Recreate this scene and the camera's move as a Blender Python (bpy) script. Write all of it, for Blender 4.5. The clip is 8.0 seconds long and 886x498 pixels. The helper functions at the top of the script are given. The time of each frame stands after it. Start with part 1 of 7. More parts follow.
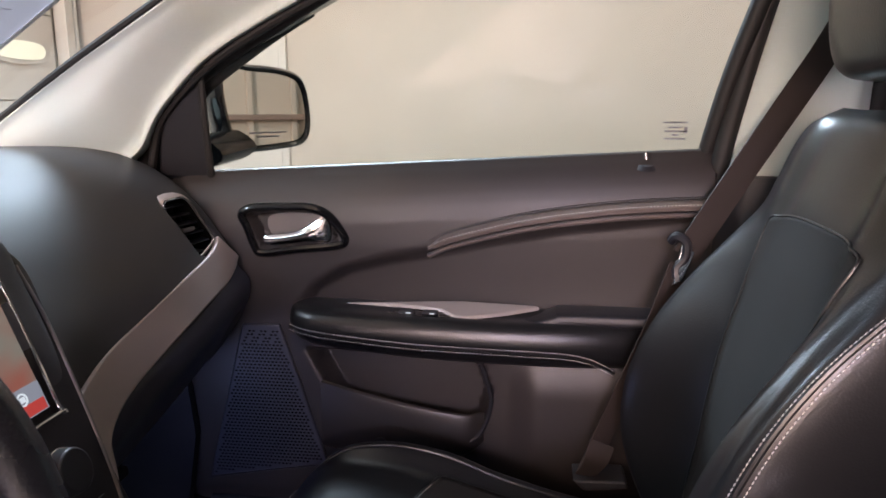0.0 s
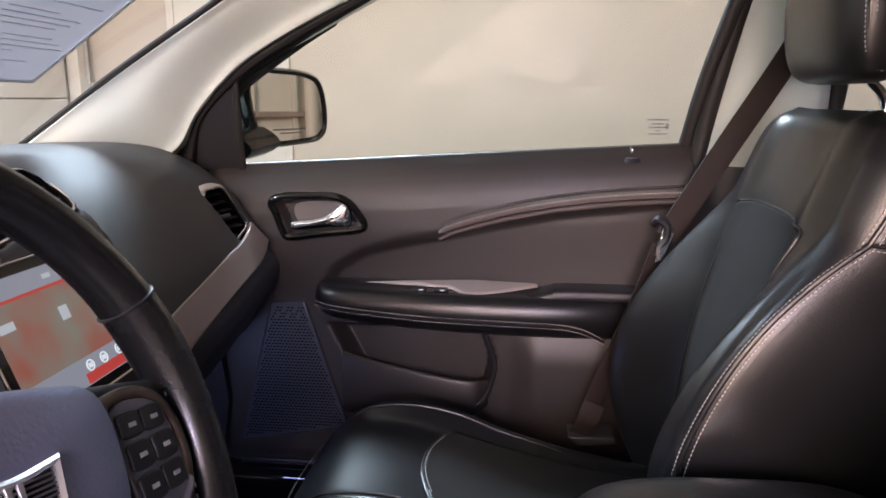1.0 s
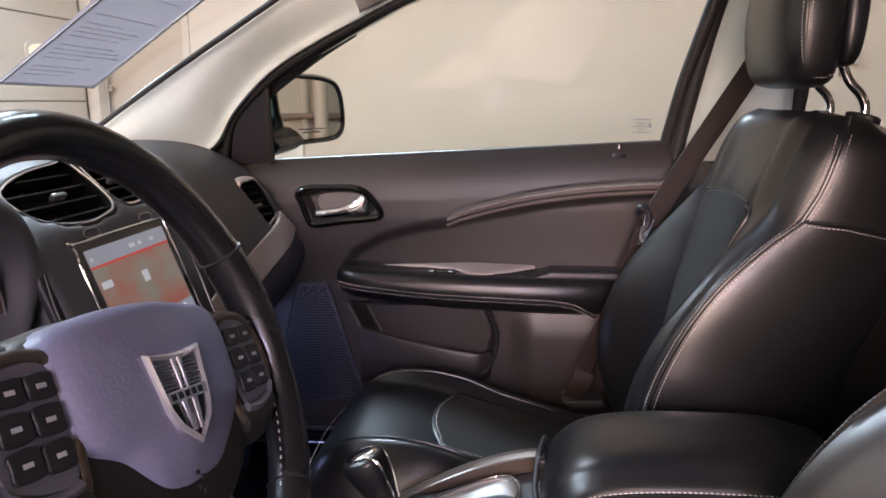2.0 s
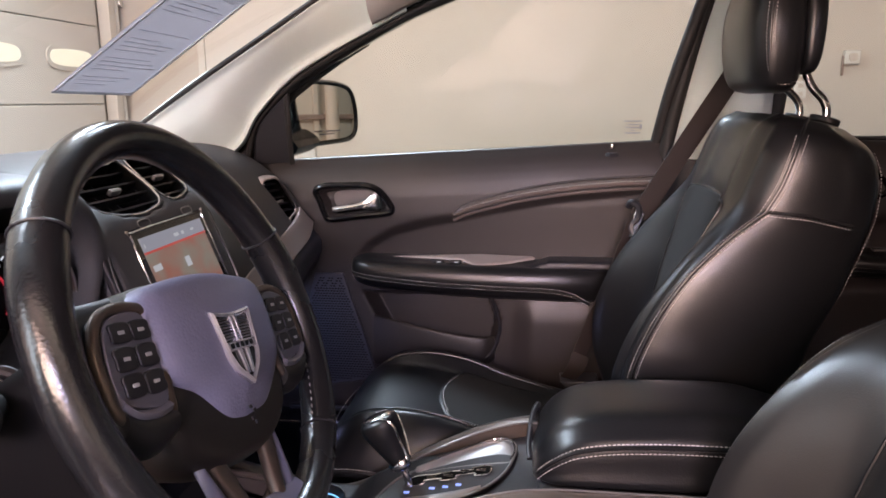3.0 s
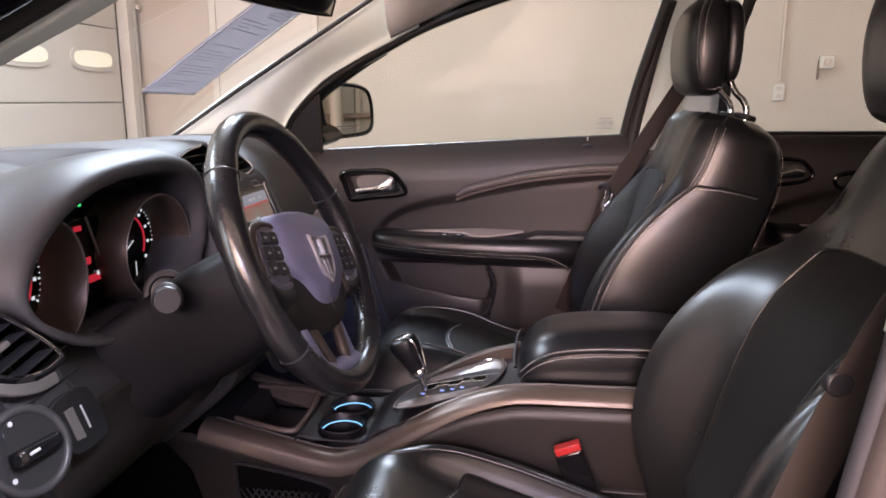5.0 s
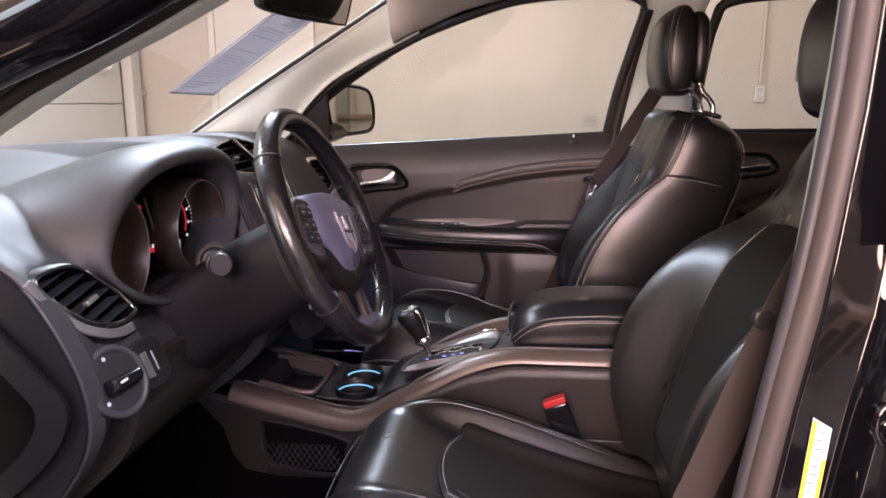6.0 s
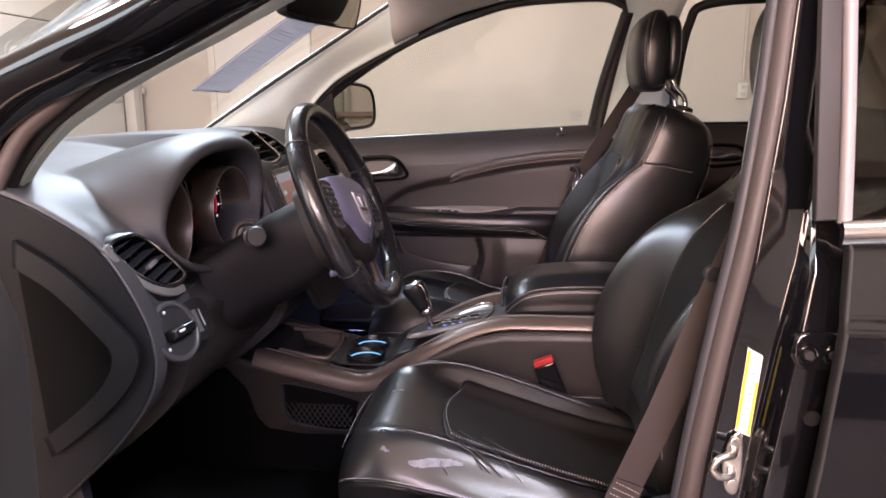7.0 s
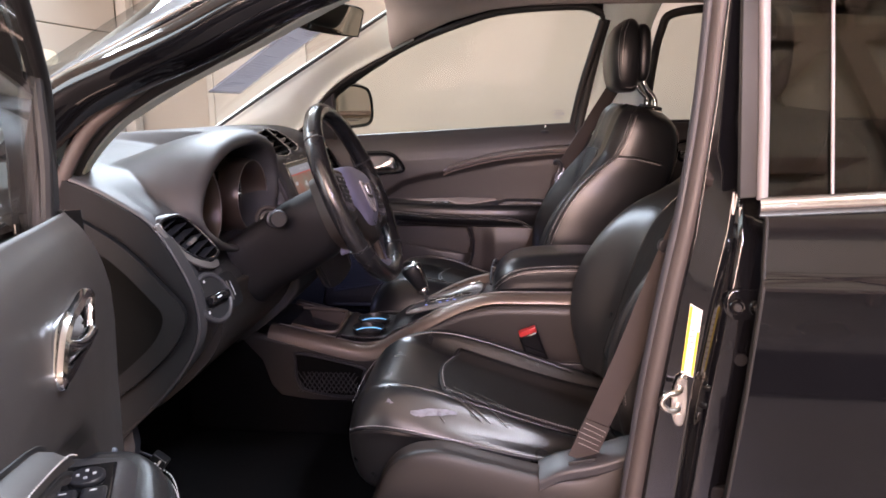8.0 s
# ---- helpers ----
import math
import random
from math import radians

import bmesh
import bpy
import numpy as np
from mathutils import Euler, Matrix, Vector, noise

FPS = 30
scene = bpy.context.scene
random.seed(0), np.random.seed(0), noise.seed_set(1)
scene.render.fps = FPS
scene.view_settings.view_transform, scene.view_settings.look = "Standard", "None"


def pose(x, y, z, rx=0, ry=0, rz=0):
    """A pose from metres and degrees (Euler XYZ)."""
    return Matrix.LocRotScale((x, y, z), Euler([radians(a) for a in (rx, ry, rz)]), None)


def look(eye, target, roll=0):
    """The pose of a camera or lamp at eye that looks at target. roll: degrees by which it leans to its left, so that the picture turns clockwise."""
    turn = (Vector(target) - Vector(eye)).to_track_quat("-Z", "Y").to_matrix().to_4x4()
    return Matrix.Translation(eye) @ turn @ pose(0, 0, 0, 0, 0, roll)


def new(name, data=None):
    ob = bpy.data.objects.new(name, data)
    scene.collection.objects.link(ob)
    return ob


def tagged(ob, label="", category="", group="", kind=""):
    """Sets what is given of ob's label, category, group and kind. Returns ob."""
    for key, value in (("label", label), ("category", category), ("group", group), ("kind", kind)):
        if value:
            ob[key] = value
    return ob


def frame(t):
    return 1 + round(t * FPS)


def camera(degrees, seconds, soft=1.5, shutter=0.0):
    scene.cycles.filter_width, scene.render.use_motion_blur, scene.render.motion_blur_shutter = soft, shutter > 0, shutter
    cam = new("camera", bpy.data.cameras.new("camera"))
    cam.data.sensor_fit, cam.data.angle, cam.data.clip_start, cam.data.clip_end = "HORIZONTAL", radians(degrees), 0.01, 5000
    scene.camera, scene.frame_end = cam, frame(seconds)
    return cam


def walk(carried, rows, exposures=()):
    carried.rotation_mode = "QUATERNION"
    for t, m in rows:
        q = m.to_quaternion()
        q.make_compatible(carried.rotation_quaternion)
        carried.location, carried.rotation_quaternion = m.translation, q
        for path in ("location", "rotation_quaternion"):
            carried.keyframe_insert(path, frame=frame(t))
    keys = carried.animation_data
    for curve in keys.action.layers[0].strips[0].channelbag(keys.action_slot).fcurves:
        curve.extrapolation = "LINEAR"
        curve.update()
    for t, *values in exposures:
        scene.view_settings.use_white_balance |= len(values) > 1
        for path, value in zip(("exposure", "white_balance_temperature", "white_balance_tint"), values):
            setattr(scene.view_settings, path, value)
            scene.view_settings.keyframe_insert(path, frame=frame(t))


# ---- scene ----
cam = camera(63.0, 8.0, soft=1.7)
PATH = [
    (0, (0.137, -0.485, 1.198), (-0.1, 1.46, 0.799), 0.1),
    (0.5, (0.132, -0.55, 1.204), (-0.099, 1.393, 0.792), 0.0),
    (1, (0.132, -0.637, 1.204), (-0.095, 1.307, 0.796), 0.0),
    (1.5, (0.137, -0.733, 1.203), (-0.094, 1.212, 0.798), 0.0),
    (3, (0.169, -0.934, 1.215), (-0.099, 1.006, 0.811), -0.4),
    (3.5, (0.178, -1.012, 1.214), (-0.098, 0.927, 0.81), -0.4),
    (4, (0.182, -1.102, 1.214), (-0.095, 0.837, 0.809), -0.3),
    (4.5, (0.194, -1.188, 1.215), (-0.077, 0.752, 0.81), -0.2),
    (6, (0.196, -1.462, 1.209), (-0.038, 0.484, 0.811), -0.1),
    (6.5, (0.193, -1.547, 1.206), (-0.03, 0.4, 0.807), -0.2),
    (7, (0.198, -1.644, 1.203), (-0.014, 0.304, 0.8), -0.3),
    (7.5, (0.205, -1.749, 1.205), (0.004, 0.199, 0.799), -0.3),
    (8, (0.21, -1.845, 1.207), (0.022, 0.104, 0.801), -0.4),
]
walk(cam, [(t, look(eye, target, roll)) for t, eye, target, roll in PATH], [(0, 0.25, 6250, 5), (3, 0.18, 6450, 9), (6, 0.15, 6550, 12), (8, 0.11, 6600, 10)])

# ---- world and lamps: a closed workshop lit by unseen added lamps ----
world = bpy.data.worlds.new("world")
scene.world = world
world.use_nodes = True
world.node_tree.nodes["Background"].inputs[0].default_value = (0.9, 0.88, 0.85, 1)
world.node_tree.nodes["Background"].inputs[1].default_value = 0.01
scene.view_settings.exposure = 0.0


def area(name, at, target, sx, sy, watts, colour):
    d = bpy.data.lights.new(name, "AREA")
    d.shape, d.size, d.size_y, d.energy, d.color = "RECTANGLE", sx, sy, watts, colour
    ob = new(name, d)
    ob.matrix_basis = look(at, target)
    return ob


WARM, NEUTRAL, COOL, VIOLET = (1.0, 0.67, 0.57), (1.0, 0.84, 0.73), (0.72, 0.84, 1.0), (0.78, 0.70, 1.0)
# unseen lamps, added and tinted for the hub, the dash and the open door
LAMPS = [
    ((-2.6, -0.2, 3.40), 1.3, COOL, 125), ((-2.0, 2.6, 3.9), 1.3, NEUTRAL, 11), ((0.7, -4.7, 2.35), 1.3, VIOLET, 190),
    ((1.1, 2.4, 3.9), 1.3, NEUTRAL, 5), ((2.2, -1.75, 3.75), 1.3, (0.78, 0.83, 1.0), 300),
]
for at, size, colour, watts in LAMPS:
    area("added_light", at, (at[0] * 0.8, at[1] * 0.75, 0), size, 0.35, watts, colour)
# unseen warm lamp added on the driver side to light the cabin
area("side_fill", (-0.4, -5.25, 1.85), (0.2, 0, 1.45), 2.2, 2.9, 570, WARM)
# unseen cool lamp added ahead of the car for the pillar and dash
area("front_fill", (-3.25, -3.9, 1.75), (-0.3, 0.4, 1.15), 2.8, 2.2, 130, (0.78, 0.89, 1.0))
# unseen cool lamp added high on the passenger side, turned to the car
area("side_light", (-1.5, 3.0, 3.9), (-0.4, 0.1, 1.0), 1.6, 0.5, 340, COOL)
# violet courtesy lamp under the passenger side of the dash
area("footwell_light", (-0.47, 0.40, 0.655), (-0.30, 0.62, 0.45), 0.07, 0.03, 0.26, (0.45, 0.50, 1.0))
# unseen lamp added to brighten the wall behind the camera
area("wall_wash", (2.4, -2.2, 3.95), (2.4, -5.4, 1.8), 1.3, 0.35, 200, NEUTRAL)
# unseen lamp added to wash along the overhead door
area("door_wash", (-1.9, 2.4, 3.9), (-3.4, 2.9, 1.4), 1.3, 0.35, 10, NEUTRAL)


# ---- materials ----
def material(name, base, rough=0.5, metal=0.0, spec=0.5, coat=0.0):
    m = bpy.data.materials.new(name)
    m.use_nodes = True
    b = m.node_tree.nodes["Principled BSDF"]
    b.inputs["Base Color"].default_value = (*base, 1)
    b.inputs["Roughness"].default_value = rough
    b.inputs["Metallic"].default_value = metal
    b.inputs["Specular IOR Level"].default_value = spec
    b.inputs["Coat Weight"].default_value = coat
    b.inputs["Coat Roughness"].default_value = 0.03
    return m


def vary(m, scale=6.0, amount=0.25, rough_amount=0.12, grain=600.0, bump=0.15, dist=0.0004, kind="NOISE", tint=(1, 1, 1)):
    """Large uneven wear in colour and gloss, and a fine grain in the relief."""
    t = m.node_tree
    n, l, b = t.nodes, t.links, t.nodes["Principled BSDF"]
    co = n.new("ShaderNodeTexCoord")
    base = b.inputs["Base Color"].default_value[:]
    big = n.new("ShaderNodeTexNoise")
    big.inputs["Scale"].default_value, big.inputs["Detail"].default_value = scale, 5
    l.new(co.outputs["Object"], big.inputs["Vector"])
    mix = n.new("ShaderNodeMix")
    mix.data_type = "RGBA"
    mix.inputs["A"].default_value = (*[c * (1 - amount) for c in base[:3]], 1)
    mix.inputs["B"].default_value = (*[min(1, c * (1 + amount) * k) for c, k in zip(base[:3], tint)], 1)
    l.new(big.outputs["Fac"], mix.inputs["Factor"])
    l.new(mix.outputs["Result"], b.inputs["Base Color"])
    mp = n.new("ShaderNodeMapRange")
    r = b.inputs["Roughness"].default_value
    mp.inputs["From Min"].default_value, mp.inputs["From Max"].default_value = 0.3, 0.7
    mp.inputs["To Min"].default_value, mp.inputs["To Max"].default_value = max(0.02, r - rough_amount), min(1, r + rough_amount)
    l.new(big.outputs["Fac"], mp.inputs["Value"])
    l.new(mp.outputs["Result"], b.inputs["Roughness"])
    if bump:
        if kind == "VORONOI":
            fine = n.new("ShaderNodeTexVoronoi")
            out = "Distance"
        else:
            fine = n.new("ShaderNodeTexNoise")
            fine.inputs["Detail"].default_value = 3
            out = "Fac"
        fine.inputs["Scale"].default_value = grain
        l.new(co.outputs["Object"], fine.inputs["Vector"])
        bp = n.new("ShaderNodeBump")
        bp.inputs["Strength"].default_value, bp.inputs["Distance"].default_value = bump, dist
        l.new(fine.outputs[out], bp.inputs["Height"])
        l.new(bp.outputs["Normal"], b.inputs["Normal"])
    return m


LEATHER = vary(material("black_leather", (0.010, 0.0105, 0.012), 0.30), 5, 0.2, 0.025, 420, 0.25, 0.0005, "VORONOI")
WORN = vary(material("worn_leather", (0.014, 0.014, 0.0145), 0.29, spec=0.8), 9, 0.2, 0.025, 700, 0.22, 0.0004, "VORONOI")
CLOTH = vary(material("seat_cloth", (0.018, 0.0165, 0.016), 0.8, spec=0.15), 8, 0.2, 0.05, 900, 0.5, 0.0006)
SOFT = vary(material("soft_plastic", (0.032, 0.0278, 0.027), 0.43), 4, 0.15, 0.06, 700, 0.22, 0.0004, "VORONOI")
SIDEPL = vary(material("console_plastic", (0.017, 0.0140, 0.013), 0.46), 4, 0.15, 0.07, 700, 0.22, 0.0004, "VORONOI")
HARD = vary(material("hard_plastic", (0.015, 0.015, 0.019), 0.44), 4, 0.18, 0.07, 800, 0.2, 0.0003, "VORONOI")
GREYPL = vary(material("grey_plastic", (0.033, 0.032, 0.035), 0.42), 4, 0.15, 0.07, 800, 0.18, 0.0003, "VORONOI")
DASHTOP = vary(material("dash_skin", (0.062, 0.063, 0.068), 0.50, spec=0.30), 4, 0.15, 0.06, 600, 0.3, 0.0005, "VORONOI")
BLACKPL = vary(material("black_plastic", (0.010, 0.010, 0.011), 0.45), 6, 0.2, 0.08, 700, 0.1, 0.0003)
GLOSSBL = material("gloss_black", (0.006, 0.006, 0.007), 0.12)
# near-black that puts the shade inside openings into colour
VOID = material("opening_shade", (0.004, 0.004, 0.004), 0.8, spec=0.06)
CHROME = vary(material("chrome", (0.75, 0.75, 0.77), 0.10, 1.0), 20, 0.05, 0.04, 1, 0)
SATIN = vary(material("satin_silver", (0.25, 0.235, 0.23), 0.34, 0.6), 9, 0.08, 0.06, 900, 0.05, 0.0002)
RAILPL = vary(material("rail_plastic", (0.128, 0.101, 0.084), 0.36, 0.35), 5, 0.14, 0.06, 700, 0.12, 0.0003, "VORONOI")
BRONZE = vary(material("graphite_trim", (0.115, 0.090, 0.075), 0.36, 0.5), 6, 0.12, 0.06, 900, 0.06, 0.0002)
BADGE = vary(material("badge_silver", (0.62, 0.62, 0.68), 0.24, 0.7), 20, 0.08, 0.05, 900, 0.04, 0.0001)
SATINPOD = vary(material("satin_violet_grey", (0.16, 0.155, 0.19), 0.36, 0.3), 9, 0.08, 0.06, 900, 0.05, 0.0002)
STRIP = vary(material("silver_paint", (0.40, 0.35, 0.33), 0.38, 0.35), 6, 0.10, 0.06, 900, 0.06, 0.0002)
# dark plastic; part of its blue is footwell glow put into the base
LOWPL = vary(material("blue_black_plastic", (0.042, 0.045, 0.063), 0.46), 4, 0.15, 0.07, 700, 0.2, 0.0003, "VORONOI")
ACCENT = vary(material("accent_skin", (0.135, 0.110, 0.100), 0.34), 5, 0.12, 0.06, 700, 0.2, 0.0004, "VORONOI")
TRIM = vary(material("pillar_trim", (0.65, 0.735, 0.69), 0.62), 3, 0.05, 0.05, 900, 0.12, 0.0003)
LINER = vary(material("headliner", (0.46, 0.42, 0.38), 0.9, spec=0.2), 5, 0.06, 0.03, 1200, 0.5, 0.0008)
PAINT = vary(material("black_paint", (0.004, 0.004, 0.005), 0.05, coat=0.55), 7, 0.2, 0.02, 1, 0)
BEADRUB = vary(material("bead_rubber", (0.036, 0.036, 0.042), 0.5), 8, 0.15, 0.1, 500, 0.1)
FRAMEGREY = vary(material("frame_strip_grey", (0.22, 0.195, 0.195), 0.42), 8, 0.12, 0.08, 500, 0.1)
RUBBER = vary(material("rubber_seal", (0.014, 0.013, 0.013), 0.62), 8, 0.2, 0.1, 500, 0.1)
SEAL = vary(material("flocked_seal", (0.056, 0.046, 0.043), 0.5), 8, 0.15, 0.1, 900, 0.3, 0.0006)
WEB = vary(material("belt_webbing", (0.037, 0.029, 0.027), 0.62), 10, 0.12, 0.06, 900, 0.3, 0.0005)
CARPET = vary(material("carpet", (0.005, 0.005, 0.0055), 0.98, spec=0.03), 12, 0.3, 0.03, 700, 0.8, 0.003)
THREAD = material("grey_thread", (0.50, 0.48, 0.47), 0.7)
# grey pad; the violet light on it is put into this base
HUBPAD = vary(material("hub_pad", (0.190, 0.195, 0.300), 0.42), 6, 0.12, 0.05, 330, 0.4, 0.0006, "VORONOI")
RED = vary(material("red_plastic", (0.42, 0.022, 0.024), 0.38), 30, 0.15, 0.06, 600, 0.05, 0.0002)
PAPER = vary(material("paper", (0.40, 0.39, 0.415), 0.8, spec=0.2), 6, 0.05, 0.02, 500, 0.05)
_pt = PAPER.node_tree
_tl, _mx = _pt.nodes.new("ShaderNodeBsdfTranslucent"), _pt.nodes.new("ShaderNodeMixShader")
_tl.inputs["Color"].default_value = (0.30, 0.285, 0.32, 1)
_mx.inputs[0].default_value = 0.30
_pt.links.new(_pt.nodes["Principled BSDF"].outputs[0], _mx.inputs[1])
_pt.links.new(_tl.outputs[0], _mx.inputs[2])
_pt.links.new(_mx.outputs[0], _pt.nodes["Material Output"].inputs["Surface"])
RIMLEATHER = vary(material("rim_leather", (0.011, 0.011, 0.013), 0.25, spec=0.75), 7, 0.2, 0.05, 420, 0.22, 0.0005, "VORONOI")
INK = material("grey_ink", (0.20, 0.19, 0.21), 0.8)
FAINT = material("faint_print", (0.50, 0.48, 0.54), 0.8)
CUP = vary(material("gauge_cup", (0.080, 0.060, 0.050), 0.34, 0.4), 6, 0.1, 0.05, 700, 0.05)
PAPEREDGE = material("plastic_sleeve", (0.58, 0.58, 0.62), 0.3)
WHITE = vary(material("white_label", (0.75, 0.75, 0.74), 0.5), 10, 0.05, 0.05, 500, 0.02)
YELLOW = material("yellow_label", (0.75, 0.55, 0.04), 0.5)
METAL = vary(material("zinc_metal", (0.62, 0.60, 0.56), 0.30, 1.0), 20, 0.15, 0.12, 300, 0.2, 0.0004)
WALL = vary(material("wall_paint", (0.44, 0.385, 0.315), 0.7), 1.6, 0.09, 0.08, 60, 0.1, 0.001)
DOORWHITE = vary(material("door_panel_white", (0.52, 0.485, 0.42), 0.5), 1.3, 0.04, 0.08, 80, 0.08, 0.001)
CONCRETE = vary(material("concrete", (0.066, 0.060, 0.054), 0.35), 1.6, 0.25, 0.12, 40, 0.2, 0.002)
CEIL = vary(material("ceiling_paint", (0.66, 0.63, 0.58), 0.8), 1.0, 0.05, 0.05, 60, 0.05)
STEEL = vary(material("brown_steel", (0.20, 0.14, 0.11), 0.5), 3, 0.2, 0.1, 100, 0.1)
MIRROR = material("mirror_glass", (0.66, 0.62, 0.56), 0.01, 1.0)


def glow(name, colour, strength, base=(0.02, 0.02, 0.02)):
    m = material(name, base, 0.3)
    b = m.node_tree.nodes["Principled BSDF"]
    b.inputs["Emission Color"].default_value = (*colour, 1)
    b.inputs["Emission Strength"].default_value = strength
    return m


SCREEN = glow("screen_grey", (0.40, 0.32, 0.27), 0.44)
_sn, _sl = SCREEN.node_tree.nodes, SCREEN.node_tree.links
_co, _no, _ra = _sn.new("ShaderNodeTexCoord"), _sn.new("ShaderNodeTexNoise"), _sn.new("ShaderNodeValToRGB")
_no.inputs["Scale"].default_value, _no.inputs["Detail"].default_value = 14, 2
_ra.color_ramp.elements[0].position, _ra.color_ramp.elements[0].color = 0.42, (0.36, 0.31, 0.26, 1)
_ra.color_ramp.elements[1].position, _ra.color_ramp.elements[1].color = 0.66, (0.50, 0.13, 0.09, 1)
_sl.new(_co.outputs["Object"], _no.inputs["Vector"])
_sl.new(_no.outputs["Fac"], _ra.inputs["Fac"])
_sl.new(_ra.outputs["Color"], _sn["Principled BSDF"].inputs["Emission Color"])
SCREENBAR = glow("screen_blue_grey", (0.33, 0.33, 0.40), 0.6)
SCREENRED = glow("screen_red", (0.75, 0.07, 0.06), 0.5)
ENDPL = vary(material("dull_plastic", (0.008, 0.008, 0.009), 0.55, spec=0.16), 4, 0.15, 0.05, 700, 0.2, 0.0003, "VORONOI")
DIMGLYPH = glow("screen_glyph", (0.6, 0.6, 0.66), 0.6)
TYRE = vary(material("tyre_rubber", (0.018, 0.018, 0.018), 0.75), 10, 0.2, 0.08, 200, 0.2, 0.001)
GLYPH = glow("white_glyph", (0.85, 0.87, 0.95), 0.7)
MARK = material("pale_print", (0.45, 0.45, 0.48), 0.5)
GLOWRED = glow("red_glow", (0.8, 0.03, 0.06), 0.5)
WORN_SHEEN = vary(material("worn_leather_sheen", (0.17, 0.17, 0.20), 0.34), 90, 0.7, 0.1, 300, 0.4, 0.0006, "VORONOI")
GLOWGREEN = glow("green_glow", (0.05, 0.8, 0.2), 1.0)
GLOWBLUE = glow("blue_ring", (0.22, 0.55, 1.0), 1.5)
PRND = glow("blue_letters", (0.25, 0.35, 1.0), 1.2)
WINLIT = glow("lit_window", (1.0, 0.86, 0.62), 0.75, (0.3, 0.3, 0.3))


def glass(name, tint, gloss=1.0):
    m = bpy.data.materials.new(name)
    m.use_nodes = True
    n, l = m.node_tree.nodes, m.node_tree.links
    n.remove(n["Principled BSDF"])
    tr, gl, mx, fr = n.new("ShaderNodeBsdfTransparent"), n.new("ShaderNodeBsdfGlossy"), n.new("ShaderNodeMixShader"), n.new("ShaderNodeLayerWeight")
    tr.inputs["Color"].default_value = (*tint, 1)
    gl.inputs["Roughness"].default_value = 0.02
    gl.inputs["Color"].default_value = (gloss, gloss, gloss, 1)
    # Schlick's law from the facing ratio, the same on both sides of the pane
    pw5, amt = n.new("ShaderNodeMath"), n.new("ShaderNodeMath")
    pw5.operation, amt.operation = "POWER", "MULTIPLY_ADD"
    fr.inputs["Blend"].default_value = 0.5
    pw5.inputs[1].default_value = 5.0
    amt.inputs[1].default_value, amt.inputs[2].default_value = 0.9, 0.04
    l.new(fr.outputs["Facing"], pw5.inputs[0])
    l.new(pw5.outputs[0], amt.inputs[0])
    l.new(amt.outputs[0], mx.inputs[0])
    l.new(tr.outputs[0], mx.inputs[1])
    l.new(gl.outputs[0], mx.inputs[2])
    l.new(mx.outputs[0], n["Material Output"].inputs["Surface"])
    return m


GLASS = glass("clear_glass", (0.93, 0.95, 0.93), 0.5)
PRIVACY = glass("privacy_glass", (0.30, 0.28, 0.25))


# ---- building helpers ----
def V(*a):
    return Vector(a)


def cr(points, n, closed=False):
    """Catmull-Rom through the points, n samples."""
    p = [Vector(q) for q in points]
    k = len(p)
    out = []
    spans = k if closed else k - 1
    for i in range(n):
        u = i / n * spans if closed else i / (n - 1) * spans
        j = min(int(u), spans - 1)
        f = u - j
        if closed:
            a, b, c, d = p[(j - 1) % k], p[j], p[(j + 1) % k], p[(j + 2) % k]
        else:
            b, c = p[j], p[j + 1]
            a = p[j - 1] if j else b * 2 - c
            d = p[j + 2] if j + 2 < k else c * 2 - b
        out.append(0.5 * (2 * b + (c - a) * f + (2 * a - 5 * b + 4 * c - d) * f * f + (3 * b - a - 3 * c + d) * f**3))
    return out


def lerp_table(rows, key):
    """Smooth interpolation of a table of rows (key, values...)."""
    rows = sorted(rows)
    if key <= rows[0][0]:
        return rows[0][1:]
    if key >= rows[-1][0]:
        return rows[-1][1:]
    for a, b in zip(rows, rows[1:]):
        if a[0] <= key <= b[0]:
            f = (key - a[0]) / (b[0] - a[0])
            return tuple(x + (y - x) * f for x, y in zip(a[1:], b[1:]))


def smoothstep(a, b, x):
    t = max(0.0, min(1.0, (x - a) / (b - a)))
    return t * t * (3 - 2 * t)


def thing(name, at, label, category, group="", kind=""):
    ob = new(name)
    ob.empty_display_size = 0.05
    ob.matrix_basis = Matrix.Translation(at)
    return tagged(ob, label, category, group, kind)


def inverse_of(ob):
    m = ob.matrix_basis.copy()
    while ob.parent:
        m = ob.parent.matrix_basis @ ob.matrix_parent_inverse @ m
        ob = ob.parent
    return m.inverted()


def part(name, bm, mat, parent=None, label="", sharp=40.0, bevel=0.0, solid=0.0, sub=0):
    me = bpy.data.meshes.new(name)
    bmesh.ops.recalc_face_normals(bm, faces=bm.faces)
    bm.to_mesh(me)
    bm.free()
    me.shade_smooth()
    me.set_sharp_from_angle(angle=radians(sharp))
    ob = new(name, me)
    me.materials.append(mat)
    if solid:
        m = ob.modifiers.new("solid", "SOLIDIFY")
        m.thickness, m.offset = solid, 0
    if bevel:
        m = ob.modifiers.new("bevel", "BEVEL")
        m.width, m.segments, m.limit_method, m.angle_limit = bevel, 3, "ANGLE", radians(35)
    if sub:
        m = ob.modifiers.new("sub", "SUBSURF")
        m.levels = m.render_levels = sub
    if parent:
        ob.parent = parent
        ob.matrix_parent_inverse = inverse_of(parent)
    if label:
        tagged(ob, label)
    return ob


def box(c, s, m=None):
    bm = bmesh.new()
    bmesh.ops.create_cube(bm, size=1)
    for v in bm.verts:
        v.co = Vector((v.co.x * s[0], v.co.y * s[1], v.co.z * s[2]))
        if m:
